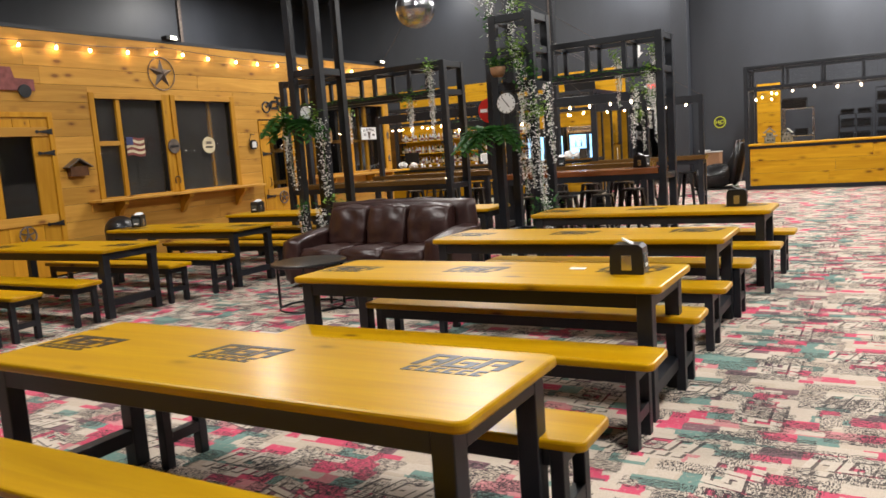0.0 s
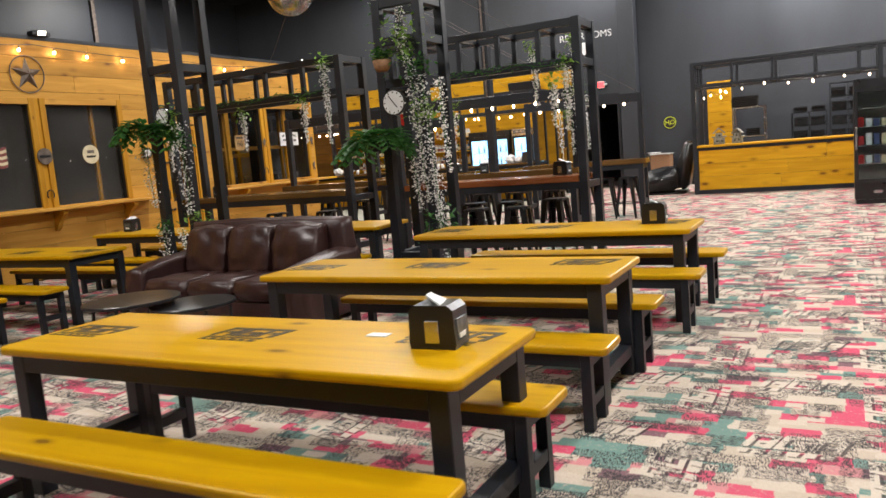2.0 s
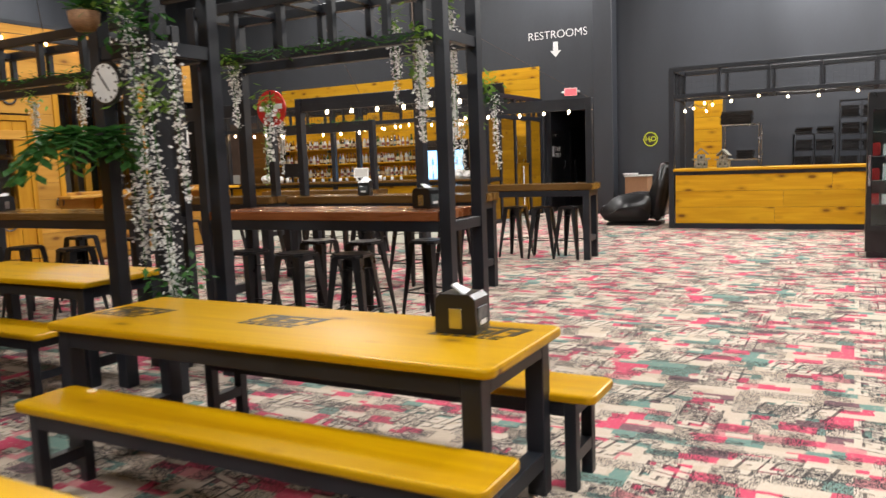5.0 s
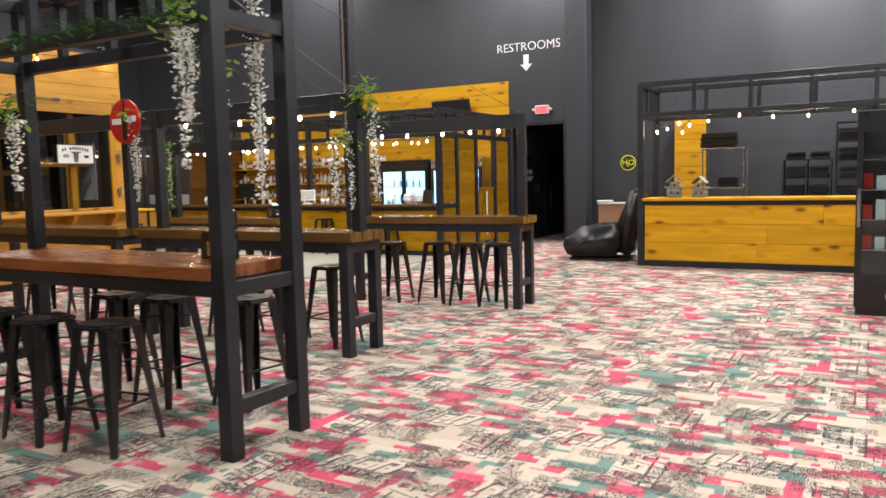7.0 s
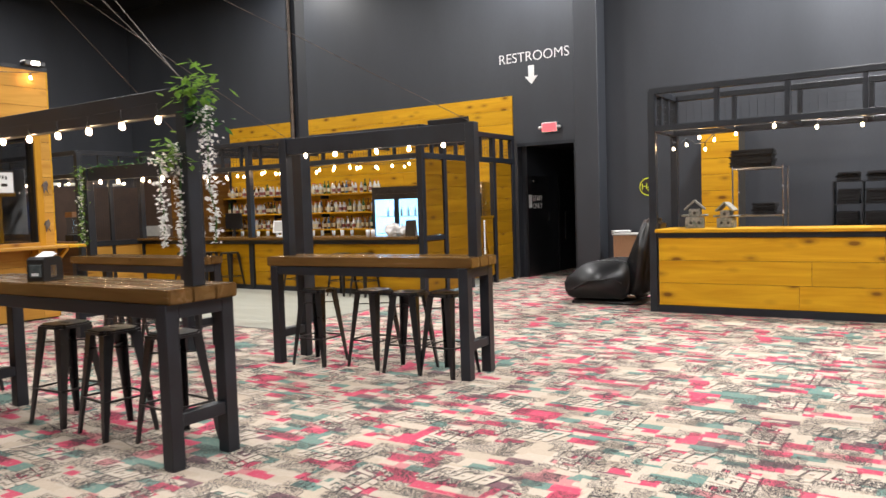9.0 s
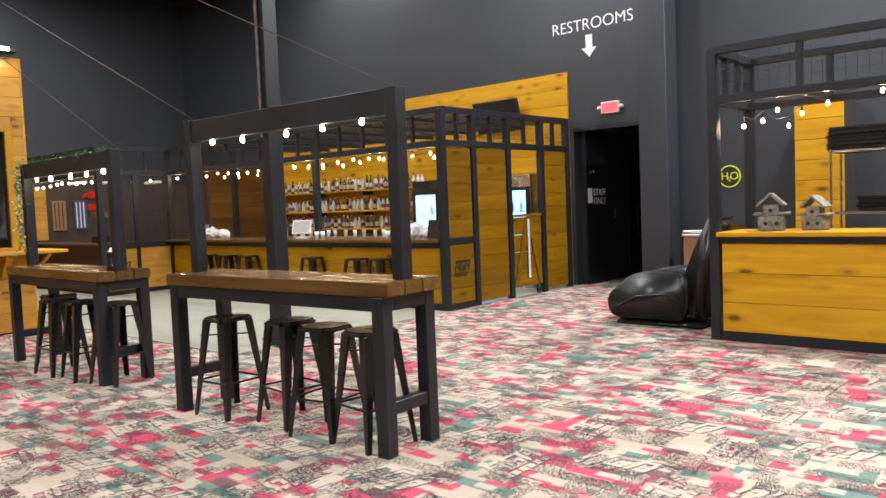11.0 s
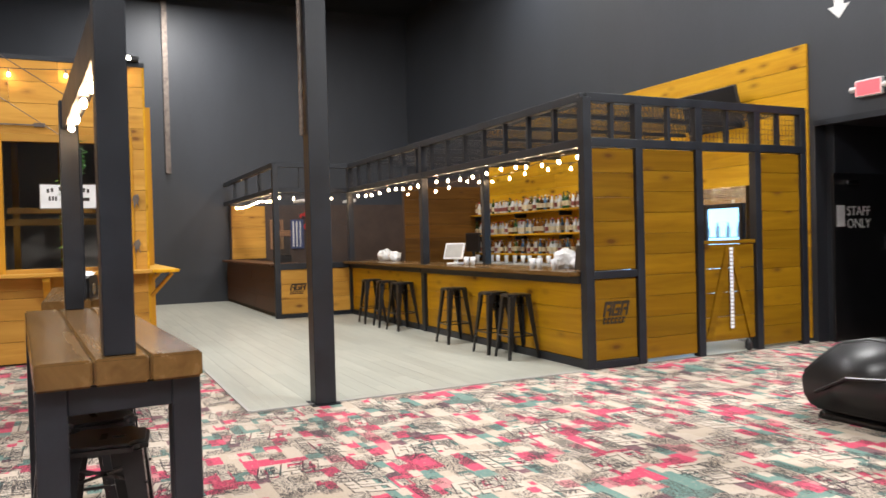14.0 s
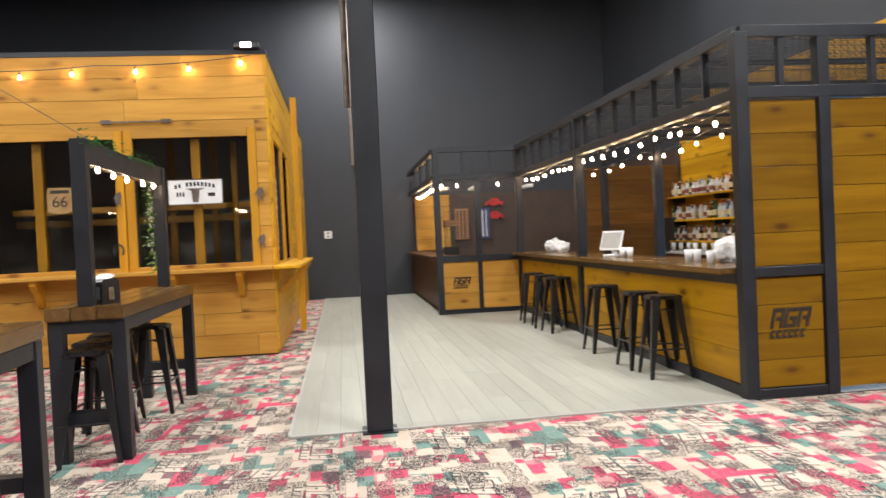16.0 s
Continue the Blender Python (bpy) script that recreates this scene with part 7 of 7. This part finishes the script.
def bark_house(at, s, turn):
    t = thing("bark_birdhouse", at, "grey bark covered birdhouse on the counter", "birdhouse", "bark birdhouses", "", turn)
    box_part("lower_house", (-0.13 * s, 0.13 * s, -0.09 * s, 0.09 * s, 0, 0.16 * s), M_BARK, t, 0.01)
    box_part("upper_house", (-0.08 * s, 0.08 * s, -0.08 * s, 0.08 * s, 0.16 * s, 0.28 * s), M_BARK, t, 0.01)
    for sg, x, z, w in ((-1, -0.13, 0.17, 0.09), (1, 0.13, 0.17, 0.09)):
        box_part("side_roof", ((x - 0.05) * s, (x + 0.05) * s, -0.11 * s, 0.11 * s, z * s, (z + 0.03) * s), M_BARK, t, 0.008)
    for sg in (-1, 1):
        bm = bmesh.new()
        add_bar(bm, (0, 0, 0.40 * s), (sg * 0.14 * s, 0, 0.27 * s), 0.025 * s, 0.22 * s, (0, 1, 0))
        part("roof_slope", bm, M_BARK, t)
    for z, x in ((0.08, -0.05), (0.22, 0.0), (0.08, 0.06)):
        bm = bmesh.new()
        f = [bm.verts.new(((x + 0.022 * math.cos(k * 0.524)) * s, -0.095 * s, (z + 0.022 * math.sin(k * 0.524)) * s)) for k in range(12)]
        g = [bm.verts.new(v.co + Vector((0, 0.01, 0))) for v in f]
        bm.faces.new(f)
        bm.faces.new(g[::-1])
        for k in range(12):
            bm.faces.new((f[k], g[k], g[(k + 1) % 12], f[(k + 1) % 12]))
        part("entry_hole", bm, M_INK, t)


bark_house((-0.42, 20.2, 1.1505), 0.95, 10)
bark_house((-0.02, 20.28, 1.1505), 0.85, -8)
# drinks fridge in the open floor
fg = thing("drinks_fridge", (2.70, 16.55, 0), "black upright drinks fridge with glass door", "refrigerator")
boxes_part("cabinet", [(-0.36, 0.36, 0.28, 0.34, 0.08, 2.16), (-0.36, -0.32, -0.28, 0.28, 0.08, 2.16), (0.32, 0.36, -0.28, 0.28, 0.08, 2.16), (-0.32, 0.32, -0.28, 0.28, 1.98, 2.16), (-0.32, 0.32, -0.28, 0.28, 0.08, 0.38)], M_STOOL, fg)
box_part("lining", (-0.318, 0.318, 0.262, 0.2795, 0.382, 1.978), M_GREYW, fg)
for z in (0.70, 1.02, 1.34, 1.66):
    box_part("shelf", (-0.318, 0.318, -0.22, 0.26, z - 0.01, z), M_CHROME, fg)
dr = boxes_part("door", [(-0.36, 0.36, -0.33, -0.283, 0.36, 0.43), (-0.36, 0.36, -0.33, -0.283, 1.93, 2.0), (-0.36, -0.30, -0.33, -0.283, 0.43, 1.93), (0.30, 0.36, -0.33, -0.283, 0.43, 1.93)], M_STOOL, fg)
box_part("pane", (-0.30, 0.30, -0.312, -0.304, 0.43, 1.93), M_GLASS, dr)
box_part("pull", (-0.345, -0.315, -0.37, -0.3305, 0.95, 1.35), M_CHROME, dr)
box_part("plinth", (-0.34, 0.34, -0.28, 0.32, 0.0, 0.079), M_VINYL, fg)
box_part("badge", (-0.07, 0.07, -0.29, -0.2805, 0.18, 0.24), M_CHROME, fg, 0.01)
rg = random.Random(4)
for z in (0.70, 1.02, 1.34):
    for k in range(5):
        c = thing("snack_box", (2.70 - 0.25 + k * 0.12, 16.50, z + 0.0005), "small coloured carton in the drinks fridge", "box", "cartons in the fridge")
        box_part("carton", (-0.045, 0.045, -0.06, 0.06, 0, rg.uniform(0.12, 0.22)), (M_REDP, M_PAPER, M_BLUEP, M_CREAM)[k % 4], c, 0.004)
